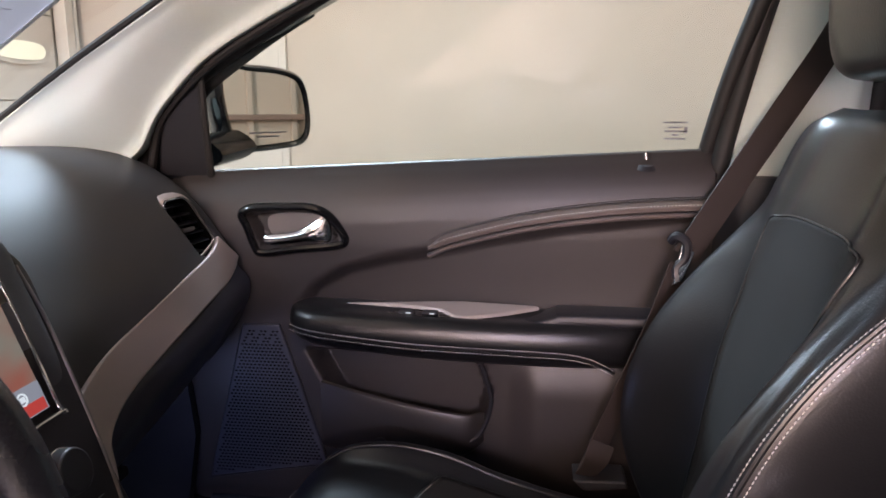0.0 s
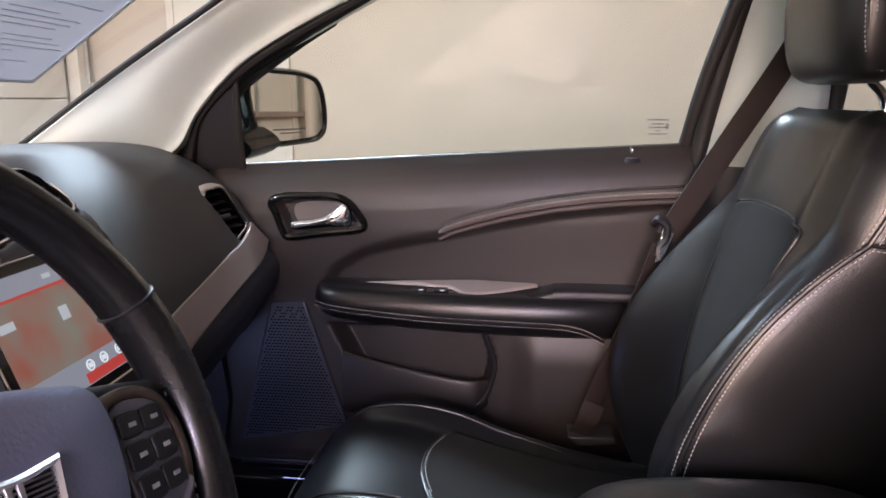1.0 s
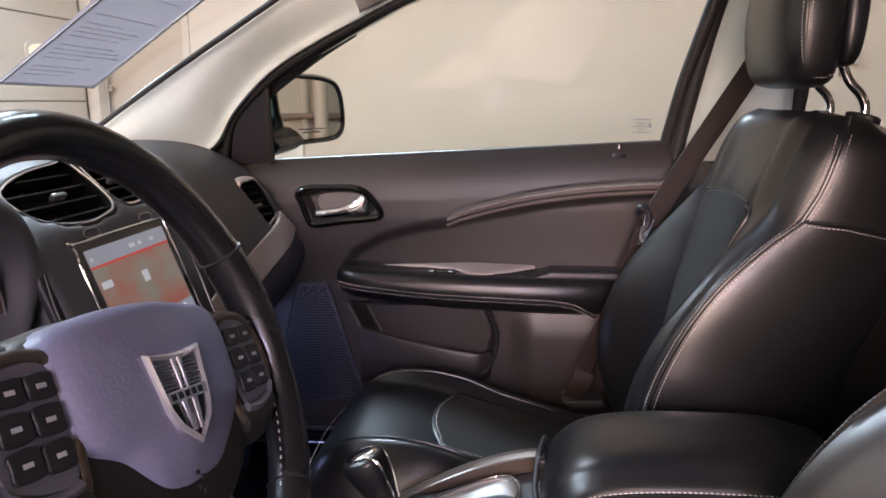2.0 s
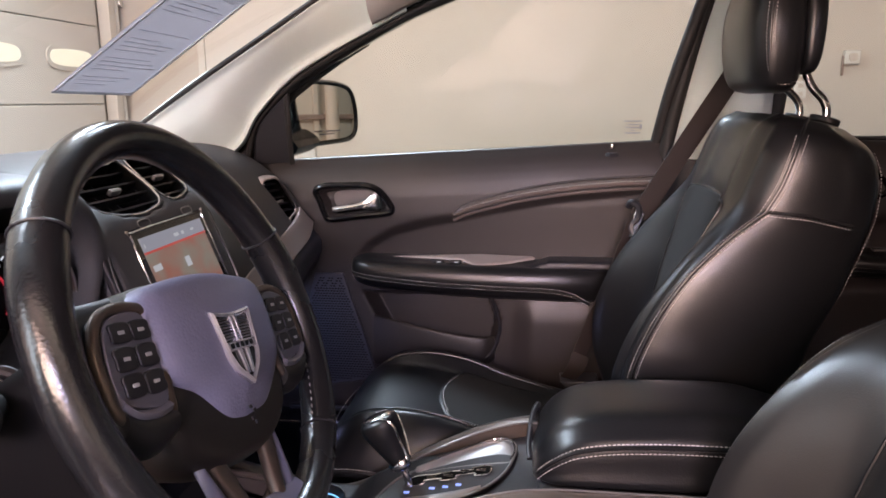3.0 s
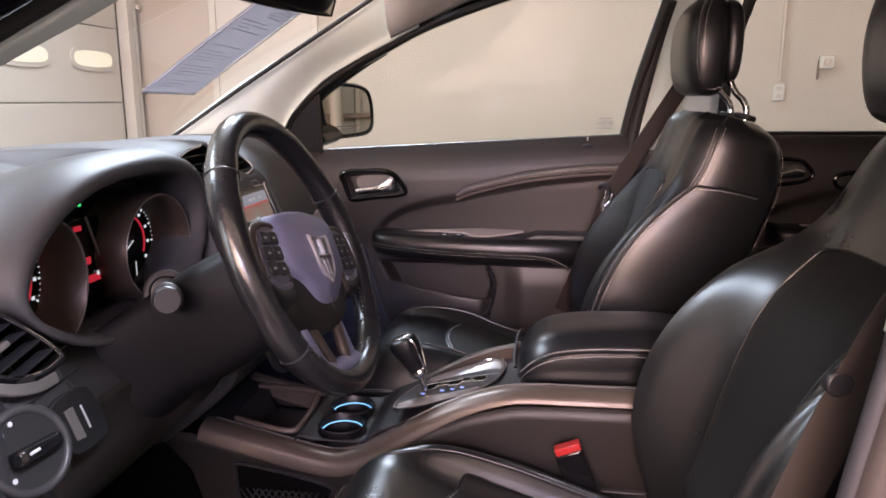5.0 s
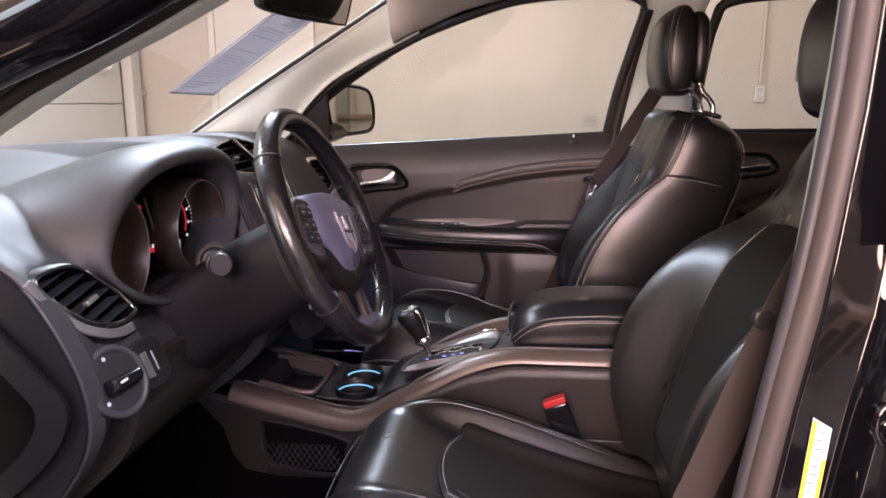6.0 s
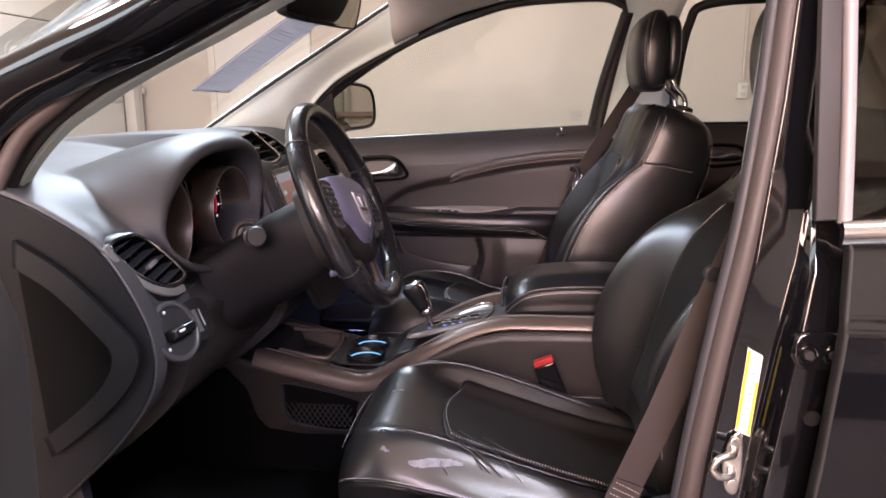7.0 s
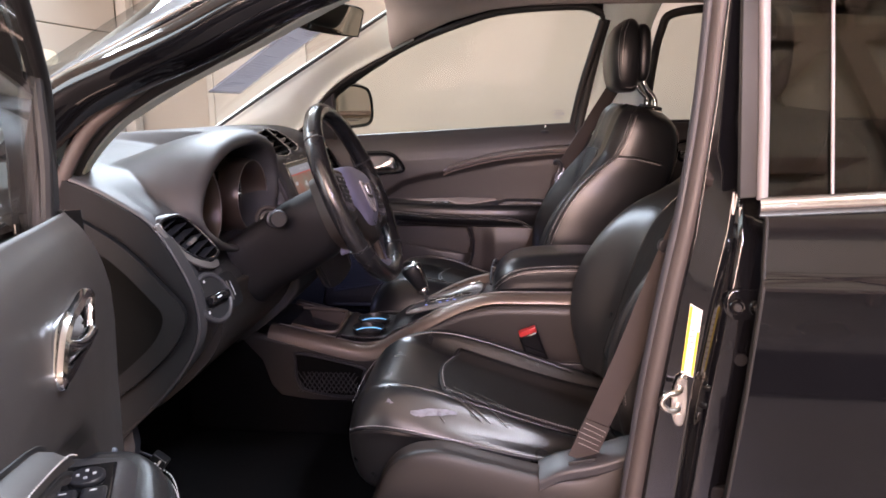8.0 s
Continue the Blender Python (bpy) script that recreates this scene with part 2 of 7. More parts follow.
            v.co = m.to_3x3() @ v.co
        v.co += Vector(c)
    return bm


def join(*bms):
    a = bms[0]
    for b in bms[1:]:
        me = bpy.data.meshes.new("tmp")
        b.to_mesh(me)
        b.free()
        a.from_mesh(me)
        bpy.data.meshes.remove(me)
    return a


def loft(rings, closed=True, caps=True):
    bm = bmesh.new()
    rows = [[bm.verts.new(p) for p in r] for r in rings]
    n = len(rows[0])
    for a, b in zip(rows, rows[1:]):
        for i in range(n if closed else n - 1):
            j = (i + 1) % n
            bm.faces.new((a[i], a[j], b[j], b[i]))
    if caps and closed:
        bm.faces.new(rows[0][::-1])
        bm.faces.new(rows[-1])
    return bm


def smooth_loft(rings, n, m, closed=True, caps=True):
    """Loft with Catmull-Rom both round the rings and along them."""
    rr = [cr(r, n, closed) for r in rings]
    cols = [cr([r[i] for r in rr], m) for i in range(n)]
    return loft([[c[k] for c in cols] for k in range(m)], closed, caps)


def slab(points, depth, n=0, closed=True):
    """A flat outline pushed along the vector depth."""
    pts = cr(points, n, True) if n else [Vector(p) for p in points]
    bm = bmesh.new()
    a = [bm.verts.new(p) for p in pts]
    b = [bm.verts.new(p + Vector(depth)) for p in pts]
    bm.faces.new(a)
    bm.faces.new(b[::-1])
    for i in range(len(a)):
        j = (i + 1) % len(a)
        bm.faces.new((a[i], b[i], b[j], a[j]))
    return bm


def frames_along(pts, closed=False):
    out, up = [], None
    k = len(pts)
    for i, p in enumerate(pts):
        a = pts[(i - 1) % k] if closed or i else pts[i]
        b = pts[(i + 1) % k] if closed or i < k - 1 else pts[i]
        t = (b - a).normalized()
        if up is None:
            up = t.orthogonal().normalized() if abs(t.z) > 0.9 else (Vector((0, 0, 1)) - t * t.z).normalized()
        up = (up - t * up.dot(t)).normalized()
        out.append((p, t, up, t.cross(up)))
    return out


def tube(points, r, n=40, sides=10, closed=False, flat=1.0, taper=None):
    pts = cr(points, n, closed)
    rings = []
    for i, (p, t, u, s) in enumerate(frames_along(pts, closed)):
        q = r * (taper(i / (len(pts) - 1)) if taper else 1)
        rings.append([p + (u * math.cos(a) * flat + s * math.sin(a)) * q for a in [2 * math.pi * k / sides for k in range(sides)]])
    if closed:
        rings.append(rings[0])
        bm = loft(rings, True, False)
        bmesh.ops.remove_doubles(bm, verts=bm.verts, dist=1e-6)
        return bm
    return loft(rings)


def ribbon(points, wide, thick, n=40, normal=None):
    """A strap: a flat band swept along a curve, wide along the given side vector."""
    pts = cr(points, n)
    rings = []
    for p, t, u, s in frames_along(pts):
        side = (Vector(normal) - t * t.dot(Vector(normal))).normalized() if normal else s
        nn = t.cross(side).normalized()
        rings.append([p + side * a * wide / 2 + nn * b * thick / 2 for a, b in ((-1, -1), (1, -1), (1, 1), (-1, 1))])
    return loft(rings)


def stitches(points, n, length=0.0038, gap=0.0017, r=0.00060, lift=None):
    """Dashes of thread along a curve."""
    pts = cr(points, n)
    dist = [0.0]
    for a, b in zip(pts, pts[1:]):
        dist.append(dist[-1] + (b - a).length)
    bm = bmesh.new()

    def at(d):
        for i in range(len(dist) - 1):
            if d <= dist[i + 1]:
                f = (d - dist[i]) / max(1e-9, dist[i + 1] - dist[i])
                return pts[i].lerp(pts[i + 1], f)
        return pts[-1]

    d = 0.0
    off = Vector(lift) if lift else Vector((0, 0, 0))
    while d + length < dist[-1]:
        a, b = at(d) + off, at(d + length) + off
        t = (b - a).normalized()
        u = t.orthogonal().normalized()
        s = t.cross(u)
        ring = lambda c, k: [bm.verts.new(c + (u * x + s * y) * r * k) for x, y in ((1, 0), (0, 1), (-1, 0), (0, -1))]
        q = [ring(a, 0.5), ring(a.lerp(b, 0.5), 1.25), ring(b, 0.5)]
        for e, f in zip(q, q[1:]):
            for i in range(4):
                bm.faces.new((e[i], e[(i + 1) % 4], f[(i + 1) % 4], f[i]))
        d += length + gap
    return bm


def field(x0, x1, z0, z1, nx, nz, place, keep=None):
    """A sheet over a grid, each point put by place(u, v)."""
    bm = bmesh.new()
    grid = [[bm.verts.new(place(x0 + (x1 - x0) * i / nx, z0 + (z1 - z0) * j / nz)) for i in range(nx + 1)] for j in range(nz + 1)]
    for j in range(nz):
        for i in range(nx):
            if keep is None or keep(x0 + (x1 - x0) * (i + 0.5) / nx, z0 + (z1 - z0) * (j + 0.5) / nz):
                bm.faces.new((grid[j][i], grid[j][i + 1], grid[j + 1][i + 1], grid[j + 1][i]))
    loose = [v for v in bm.verts if not v.link_faces]
    bmesh.ops.delete(bm, geom=loose, context="VERTS")
    return bm


def disc(c, axis, r, depth, sides=24, r2=None):
    """A short round bar from c along axis."""
    ax = Vector(axis).normalized()
    u = ax.orthogonal().normalized()
    s = ax.cross(u)
    ring = lambda o, q: [Vector(c) + ax * o + (u * math.cos(a) + s * math.sin(a)) * q for a in [2 * math.pi * k / sides for k in range(sides)]]
    return loft([ring(0, r), ring(depth, r2 if r2 is not None else r)])


def inside(poly, x, z):
    hit = False
    for (ax, az), (bx, bz) in zip(poly, poly[1:] + poly[:1]):
        if (az > z) != (bz > z) and x < (bx - ax) * (z - az) / (bz - az) + ax:
            hit = not hit
    return hit


def edge_distance(poly, x, z):
    best = 9.0
    for (ax, az), (bx, bz) in zip(poly, poly[1:] + poly[:1]):
        dx, dz = bx - ax, bz - az
        f = max(0, min(1, ((x - ax) * dx + (z - az) * dz) / (dx * dx + dz * dz)))
        best = min(best, math.hypot(x - ax - f * dx, z - az - f * dz))
    return best if inside(poly, x, z) else -best


def rounded(points, n=48):
    return [(p.x, p.y) for p in cr([(x, z, 0) for x, z in points], n, True)]

# ---- the workshop ----
X0, X1, Y0, Y1, TOP = -3.4, 5.2, -5.4, 4.9, 4.2
floor = part("floor", box(((X0 + X1) / 2, (Y0 + Y1) / 2, -0.1), (X1 - X0 + 0.4, Y1 - Y0 + 0.4, 0.2)), CONCRETE)
tagged(floor, "polished grey concrete workshop floor", "floor", kind="structure")
ceiling = part("ceiling", box(((X0 + X1) / 2, (Y0 + Y1) / 2, TOP + 0.1), (X1 - X0 + 0.4, Y1 - Y0 + 0.4, 0.2)), CEIL)
tagged(ceiling, "pale painted workshop ceiling", "ceiling", kind="structure")
for nm, c, s, lab in (
    ("wall_east", ((X0 + X1) / 2, Y1 + 0.1, TOP / 2), (X1 - X0 + 0.4, 0.2, TOP), "cream painted smooth workshop wall"),
    ("wall_west", ((X0 + X1) / 2, Y0 - 0.1, TOP / 2), (X1 - X0 + 0.4, 0.2, TOP), "cream painted workshop wall with brown steel girts"),
    ("wall_north", (X0 - 0.1, (Y0 + Y1) / 2, TOP / 2), (0.2, Y1 - Y0, TOP), "cream wall holding a sectional overhead door"),
    ("wall_south", (X1 + 0.1, (Y0 + Y1) / 2, TOP / 2), (0.2, Y1 - Y0, TOP), "cream ribbed metal workshop wall"),
):
    tagged(part(nm, box(c, s), WALL), lab, "wall", kind="structure")
# horizontal girts and ribs, which the mirrors and the black paint pick up
for z in (0.9, 1.9, 2.9):
    tagged(part("girt", box(((X0 + X1) / 2, Y0 + 0.05, z), (X1 - X0, 0.1, 0.12)), STEEL, bevel=0.006), "brown steel girt along the workshop wall", "girt", "wall girts", "structure")
for i in range(24):
    tagged(part("wall_rib", box((X1 - 0.02, Y0 + 0.3 + i * 0.42, 2.1), (0.04, 0.06, 4.2)), WALL, bevel=0.01), "raised rib of the cream metal wall", "rib", "wall ribs", "structure")
for z in (1.05, 2.2):
    tagged(part("girt", box((X1 - 0.05, (Y0 + Y1) / 2, z), (0.1, Y1 - Y0, 0.05)), STEEL, bevel=0.006), "brown steel girt along the ribbed wall", "girt", "wall girts", "structure")
tagged(part("downpipe", tube([(X1 - 0.15, 2.6, 0), (X1 - 0.15, 2.6, 2), (X1 - 0.15, 2.6, 4.2)], 0.07, 12, 16), WALL), "cream painted downpipe on the ribbed wall", "pipe")

# sectional overhead door with lit oval windows
gate = thing("overhead_door", (X0, 2.6, 0), "white sectional overhead door with small lit windows", "garage door")
for k in range(6):
    part("panel", box((X0 + 0.03, 2.45, 0.3 + k * 0.6), (0.05, 4.3, 0.594)), DOORWHITE, gate, bevel=0.008)
for y in (1.02, 1.82, 2.62, 3.42, 4.22):
    oval = rounded([(y - 0.20, 1.49), (y - 0.20, 1.59), (y + 0.20, 1.59), (y + 0.20, 1.49)], 32)
    w = part("window_frame", slab([(X0 + 0.056, a, b) for a, b in rounded([(y - 0.225, 1.465), (y - 0.225, 1.615), (y + 0.225, 1.615), (y + 0.225, 1.465)], 32)], (0.012, 0, 0)), DOORWHITE, gate, "cream window surround")
    part("pane", slab([(X0 + 0.069, a, b) for a, b in oval], (0.004, 0, 0)), WINLIT, w, "daylit yellowish pane")
for y in (0.2, 4.70):
    tagged(part("door_track", box((X0 + 0.08, y, 2.0), (0.10, 0.09, 4.0)), DOORWHITE, bevel=0.006), "white painted steel door track", "track", "door tracks", "structure")
tagged(part("conduit", tube([(X0 + 0.10, Y1 - 0.10, 0.2), (X0 + 0.10, Y1 - 0.10, 2), (X0 + 0.10, Y1 - 0.10, 4.1)], 0.022, 20, 12), DOORWHITE), "cream painted electrical conduit in the wall corner", "conduit", "conduits")
for z in (1.3, 2.0, 2.7):
    tagged(part("pipe_clamp", box((X0 + 0.10, Y1 - 0.08, z), (0.09, 0.05, 0.05)), METAL, bevel=0.006), "small steel clamp holding the conduit", "clamp", "conduit clamps")

# fittings on the cream wall
tagged(part("conduit", tube([(2.055, Y1 - 0.02, 1.36), (2.055, Y1 - 0.02, 2.5), (2.055, Y1 - 0.02, 4.1)], 0.014, 12, 10), WALL), "thin cream conduit running up the wall from an outlet", "conduit", "conduits")
outlet = thing("wall_outlet", (2.055, Y1, 1.25), "cream double wall outlet under a conduit", "outlet")
plate = part("cover_plate", box((2.055, Y1 - 0.012, 1.27), (0.085, 0.03, 0.13)), DOORWHITE, outlet, bevel=0.006)
for dz in (-0.03, 0.03):
    part("socket", box((2.055, Y1 - 0.028, 1.27 + dz), (0.035, 0.006, 0.03)), WALL, plate, bevel=0.002)
ctrl = thing("wall_thermostat", (2.39, Y1, 1.45), "small cream control box on the wall", "thermostat")
part("body", box((2.39, Y1 - 0.025, 1.50), (0.11, 0.05, 0.10)), DOORWHITE, ctrl, bevel=0.008)
part("dial", disc((2.39, Y1 - 0.052, 1.50), (0, -1, 0), 0.03, 0.01), WALL, ctrl)
part("bracket", box((2.335, Y1 - 0.02, 1.44), (0.012, 0.03, 0.14)), STEEL, ctrl, bevel=0.003)
# a side door far in the corner
sdoor = thing("side_door", (-2.6, Y1, 0), "closed cream flush side door with a frame", "door")
for c, s in (((-2.62, Y1 - 0.02, 1.05), (0.06, 0.04, 2.1)), ((-1.72, Y1 - 0.02, 1.05), (0.06, 0.04, 2.1)), ((-2.17, Y1 - 0.02, 2.13), (0.96, 0.04, 0.06))):
    part("frame", box(c, s), DOORWHITE, sdoor, bevel=0.006)
part("leaf", box((-2.17, Y1 - 0.012, 1.05), (0.84, 0.024, 2.1)), DOORWHITE, sdoor, bevel=0.004)
# unseen fixtures, added where the lamps hang
for at, size, colour, watts in LAMPS:
    fx = thing("ceiling_light", (at[0], at[1], at[2] + 0.05), "long white light fixture, added and unseen", "ceiling light", "ceiling lights")
    part("housing", box((at[0], at[1], at[2] + 0.08), (1.36, 0.40, 0.06)), DOORWHITE, fx, bevel=0.01)
    part("hanger", tube([(at[0], at[1], at[2] + 0.1), (at[0], at[1], (at[2] + TOP) / 2 + 0.05), (at[0], at[1], TOP)], 0.01, 4, 8), METAL, fx)
# braces and a beam behind the camera
for (xa, za), (xb, zb) in (((0.9, 1.2), (2.9, 3.3)), ((3.3, 1.4), (2.2, 3.9)), ((0.2, 2.9), (1.5, 4.1))):
    n3 = Matrix.Rotation(-math.atan2(zb - za, xb - xa), 3, "Y").to_4x4()
    tagged(part("brace", box(((xa + xb) / 2, Y0 + 0.14, (za + zb) / 2), (math.hypot(xb - xa, zb - za), 0.08, 0.16), n3), STEEL, bevel=0.008), "dark brown diagonal steel brace on the wall", "brace", "wall braces", "structure")
mat = part("floor_mat", box((1.55, -2.55, 0.006), (1.5, 0.34, 0.012)), CARPET, bevel=0.004)
tagged(mat, "black rubber floor mat on the concrete", "floor mat")
cab = thing("low_cabinet", (2.55, -3.75, 0), "dark low cabinet standing on the concrete", "cabinet")
part("carcass", box((2.55, -3.75, 0.36), (1.1, 0.5, 0.66)), STEEL, cab, bevel=0.01)
for xx in (2.28, 2.82):
    part("door", box((xx, -3.49, 0.37), (0.50, 0.02, 0.58)), STEEL, cab, bevel=0.004)
part("plinth", box((2.55, -3.77, 0.016), (1.04, 0.44, 0.03)), BLACKPL, cab)
chair = thing("armchair", (1.55, -3.5, 0), "dark brown upholstered armchair behind the car", "armchair")
part("seat", box((1.55, -3.5, 0.36), (0.52, 0.5, 0.16)), STEEL, chair, bevel=0.04)
part("backrest", box((1.55, -3.74, 0.58), (0.52, 0.10, 0.40)), STEEL, chair, bevel=0.04)
for xx in (1.27, 1.83):
    part("arm", box((xx, -3.5, 0.46), (0.07, 0.48, 0.08)), STEEL, chair, bevel=0.02)
    for yy in (-3.30, -3.70):
        part("leg", box((xx, yy, 0.21), (0.05, 0.05, 0.42)), STEEL, chair, bevel=0.006)
# a work table and stools behind the camera, mirrored in the paint
bench = thing("work_table", (2.2, -4.3, 0), "dark brown wooden work table", "table")
part("tabletop", box((2.2, -4.3, 0.78), (1.7, 0.7, 0.05)), STEEL, bench, bevel=0.01)
for x in (1.42, 2.98):
    for y in (-4.58, -4.02):
        part("leg", box((x, y, 0.378), (0.07, 0.07, 0.755)), STEEL, bench, bevel=0.006)
bright = thing("roller_shutter", (3.6, Y0, 0), "pale yellow roller shutter in the wall", "shutter")
for k in range(14):
    part("slat", box((3.9, Y0 + 0.02, 0.1 + k * 0.2), (1.9, 0.04, 0.19)), DOORWHITE, bright, bevel=0.01)

# ---- the car: shell ----
car = thing("car_body", (0.3, 0, 0), "black car body shell with a pale grey lining", "car")
ROOFEDGE = [(-0.30, 1.325), (-0.121, 1.406), (0.0, 1.456), (0.134, 1.490), (0.252, 1.500), (0.441, 1.503), (0.8, 1.50), (1.3, 1.475), (1.7, 1.42)]


def roof_section(x, s):
    (zt,) = lerp_table(ROOFEDGE, x)
    return [(x, s * y, z) for y, z in ((0, 1.555), (0.25, 1.553), (0.45, 1.545), (0.55, max(zt + 0.055, 1.50) if x > -0.15 else 1.50), (0.605, zt + 0.035), (0.645, zt + 0.008))]


rows = []
for i in range(30):
    x = -0.20 + 1.9 * i / 29
    l, r = cr(roof_section(x, -1), 24), cr(roof_section(x, 1), 24)
    rows.append(l[::-1] + r[1:])
part("headliner", loft(rows, False), LINER, car, "beige woven headliner", solid=0.012)
rows = [[p + Vector((0, p.y * 0.17, 0.045)) for p in r] for r in rows]
part("roof", loft(rows, False), PAINT, car, "black painted roof", solid=0.004)


def pillar_front(x):
    return 1.254 + 0.605 * (x + 0.583)


# A-pillar trims: light grey lofts from the dash up to the roof
for s in (1, -1):
    rings = []
    for x, zi, yi in ((-0.80, 1.03, 0.715), (-0.70, 1.05, 0.71), (-0.60, 1.075, 0.70), (-0.53, 1.115, 0.69), (-0.485, 1.180, 0.682), (-0.40, 1.260, 0.672), (-0.30, 1.318, 0.664), (-0.2, 1.366, 0.66), (-0.125, 1.402, 0.655)):
        xf = x - 0.045
        zf = pillar_front(xf)
        yf = 0.605 if x > -0.55 else 0.605 + 0.12 * (-0.55 - x)
        rings.append([(xf, s * yf, zf), (xf + 0.008, s * (yf + 0.004), zf - 0.012), (xf + 0.02, s * (yf + 0.018), (zf + zi) / 2 + 0.012), (x - 0.006, s * (yi - 0.008), zi + 0.02), (x, s * yi, zi), (x - 0.02, s * (yi + (0.05 if s > 0 else 0.008)), zi + 0.012), (xf - 0.03, s * (yf + 0.075), zf + 0.005) if s > 0 else (xf + 0.004, s * (yf + 0.03), zf - 0.016)])
    part("pillar_trim", smooth_loft(rings, 36, 40), TRIM, car, "pale grey moulded windscreen pillar trim")
    # bonded black edge of the windscreen
    part("screen_edge", tube([(x, s * (0.601 if x > -0.58 else 0.601 + 0.12 * (-0.58 - x)), pillar_front(x) + 0.003) for x in (-0.84, -0.7, -0.583, -0.435, -0.3, -0.185)], 0.006, 40, 8), RUBBER, car, "black windscreen seal")
    # door opening seal round the trim
    part("door_seal", tube([(-0.535, s * 0.725, 1.05), (-0.525, s * 0.72, 1.09), (-0.493, s * 0.705, 1.168), (-0.40, s * 0.69, 1.253), (-0.30, s * 0.68, 1.311), (-0.21, s * 0.675, 1.356), (-0.115, s * 0.67, 1.399), (0.0, s * 0.665, 1.446), (0.134, s * 0.665, 1.483), (0.252, s * 0.665, 1.494), (0.43, s * 0.665, 1.497), (0.497, s * 0.67, 1.474)] + ([(0.487, 0.69, 1.38), (0.44, 0.72, 1.15)] if s > 0 else []), 0.0075, 90, 8), RUBBER, car, "black rubber door seal")
WEB_OUT = ((-0.575, 1.04), (-0.562, 1.09), (-0.520, 1.172), (-0.462, 1.228), (-0.40, 1.264), (-0.30, 1.314), (-0.23, 1.344))
WEB_IN = ((-0.505, 1.04), (-0.500, 1.09), (-0.478, 1.150), (-0.440, 1.196), (-0.40, 1.232), (-0.30, 1.298), (-0.23, 1.338))
part("seal_web", smooth_loft([[(a, 0.728, b), (c, 0.736, d), (c, 0.744, d), (a, 0.744, b)] for (a, b), (c, d) in zip(WEB_OUT, WEB_IN)], 16, 40), RUBBER, car, "black rubber web beside the mirror panel")
part("pillar_cap_seam", tube([(-0.155, 0.598, 1.487), (-0.14, 0.63, 1.455), (-0.118, 0.652, 1.412)], 0.0016, 10, 6), HARD, car, "joint between pillar trim and roof rail")


def screen(u, v):
    """Windscreen: u across from -1 to 1, v up from 0 to 1."""
    side = abs(u) ** 2.2
    base = Vector((-1.02 + 0.16 * side, u * (0.70), 1.10 - 0.015 * side))
    top = Vector((-0.265 + 0.08 * side, u * 0.600, 1.525 - 0.034 * side))
    return base.lerp(top, v) + Vector((-0.01, 0, 0.012)) * (4 * v * (1 - v))


ws = part("windscreen", field(-1, 1, 0, 1, 24, 12, screen), GLASS, car, "clear curved windscreen")
ws.visible_shadow = False
part("cowl", loft([[(-1.03, y, 1.085), (-1.06, y, 1.06), (-1.35, y, 1.03), (-1.40, y, 0.6), (-0.9, y, 0.6)] for y in (-0.76, 0.76)]), BLACKPL, car, "black cowl below the windscreen")
# bonnet and wings
rows = [[(x, y, z - 0.05 * (y / 0.85) ** 2) for y in (-0.88, -0.7, -0.4, 0, 0.4, 0.7, 0.88)] for x, z in ((-1.06, 1.06), (-1.4, 1.04), (-1.8, 0.99), (-2.05, 0.90), (-2.12, 0.60), (-2.12, 0.25))]
part("bonnet", smooth_loft(rows, 25, 20, False), PAINT, car, "black painted bonnet", solid=0.004)
for s in (1, -1):
    part("wing", box((-1.36, s * 0.885, 0.62), (1.45, 0.03, 0.74)), PAINT, car, "black painted front wing", bevel=0.012)
# floor pan, sills and rear closing panels
part("floor_pan", box((0.35, 0, 0.33), (2.9, 1.52, 0.05)), CARPET, car, "black carpeted floor")
part("firewall", box((-1.02, 0, 0.72), (0.03, 1.6, 0.74)), CARPET, car, "black carpeted bulkhead")
for s in (1, -1):
    part("sill", loft([[(x, s * y, z) for y, z in ((0.68, 0.35), (0.69, 0.43), (0.72, 0.455), (0.80, 0.44), (0.86, 0.38), (0.86, 0.24), (0.7, 0.24))] for x in (-0.95, 0.0, 1.6)]), PAINT, car, "black painted door sill", bevel=0.006)
    part("scuff_strip", box((-0.02, s * 0.735, 0.462), (0.86, 0.07, 0.012)), HARD, car, "ribbed dark plastic scuff strip", bevel=0.004)
part("rear_panel", box((1.72, 0, 0.95), (0.04, 1.5, 1.1)), HARD, car, "dark rear closing panel")
# footwell kick panels
for s in (1, -1):
    part("kick_panel", loft([[(x, s * (0.70 - 0.02 * k), z) for x, z in ((-0.95, 0.36), (-0.5, 0.36), (-0.46, 0.60), (-0.48, 0.80), (-0.95, 0.9))] for k in (0, 1)]), HARD, car, "dark plastic kick panel")

# wheels under the body
for wx in (-1.42, 1.36):
    for s in (1, -1):
        wh = part("wheel", disc((wx, s * 0.86, 0.34), (0, -s, 0), 0.215, 0.17, 40), METAL, car, "alloy wheel", bevel=0.012)
        part("tyre", loft([[(wx + math.cos(a) * r, s * y, 0.34 + math.sin(a) * r) for a in [2 * math.pi * k / 48 for k in range(48)]] for y, r in ((0.87, 0.22), (0.885, 0.26), (0.88, 0.31), (0.85, 0.34), (0.70, 0.34), (0.67, 0.31), (0.68, 0.22))], True, False), TYRE, wh, "black rubber tyre", solid=0.004)

# passenger B-pillar, light upper and dark lower
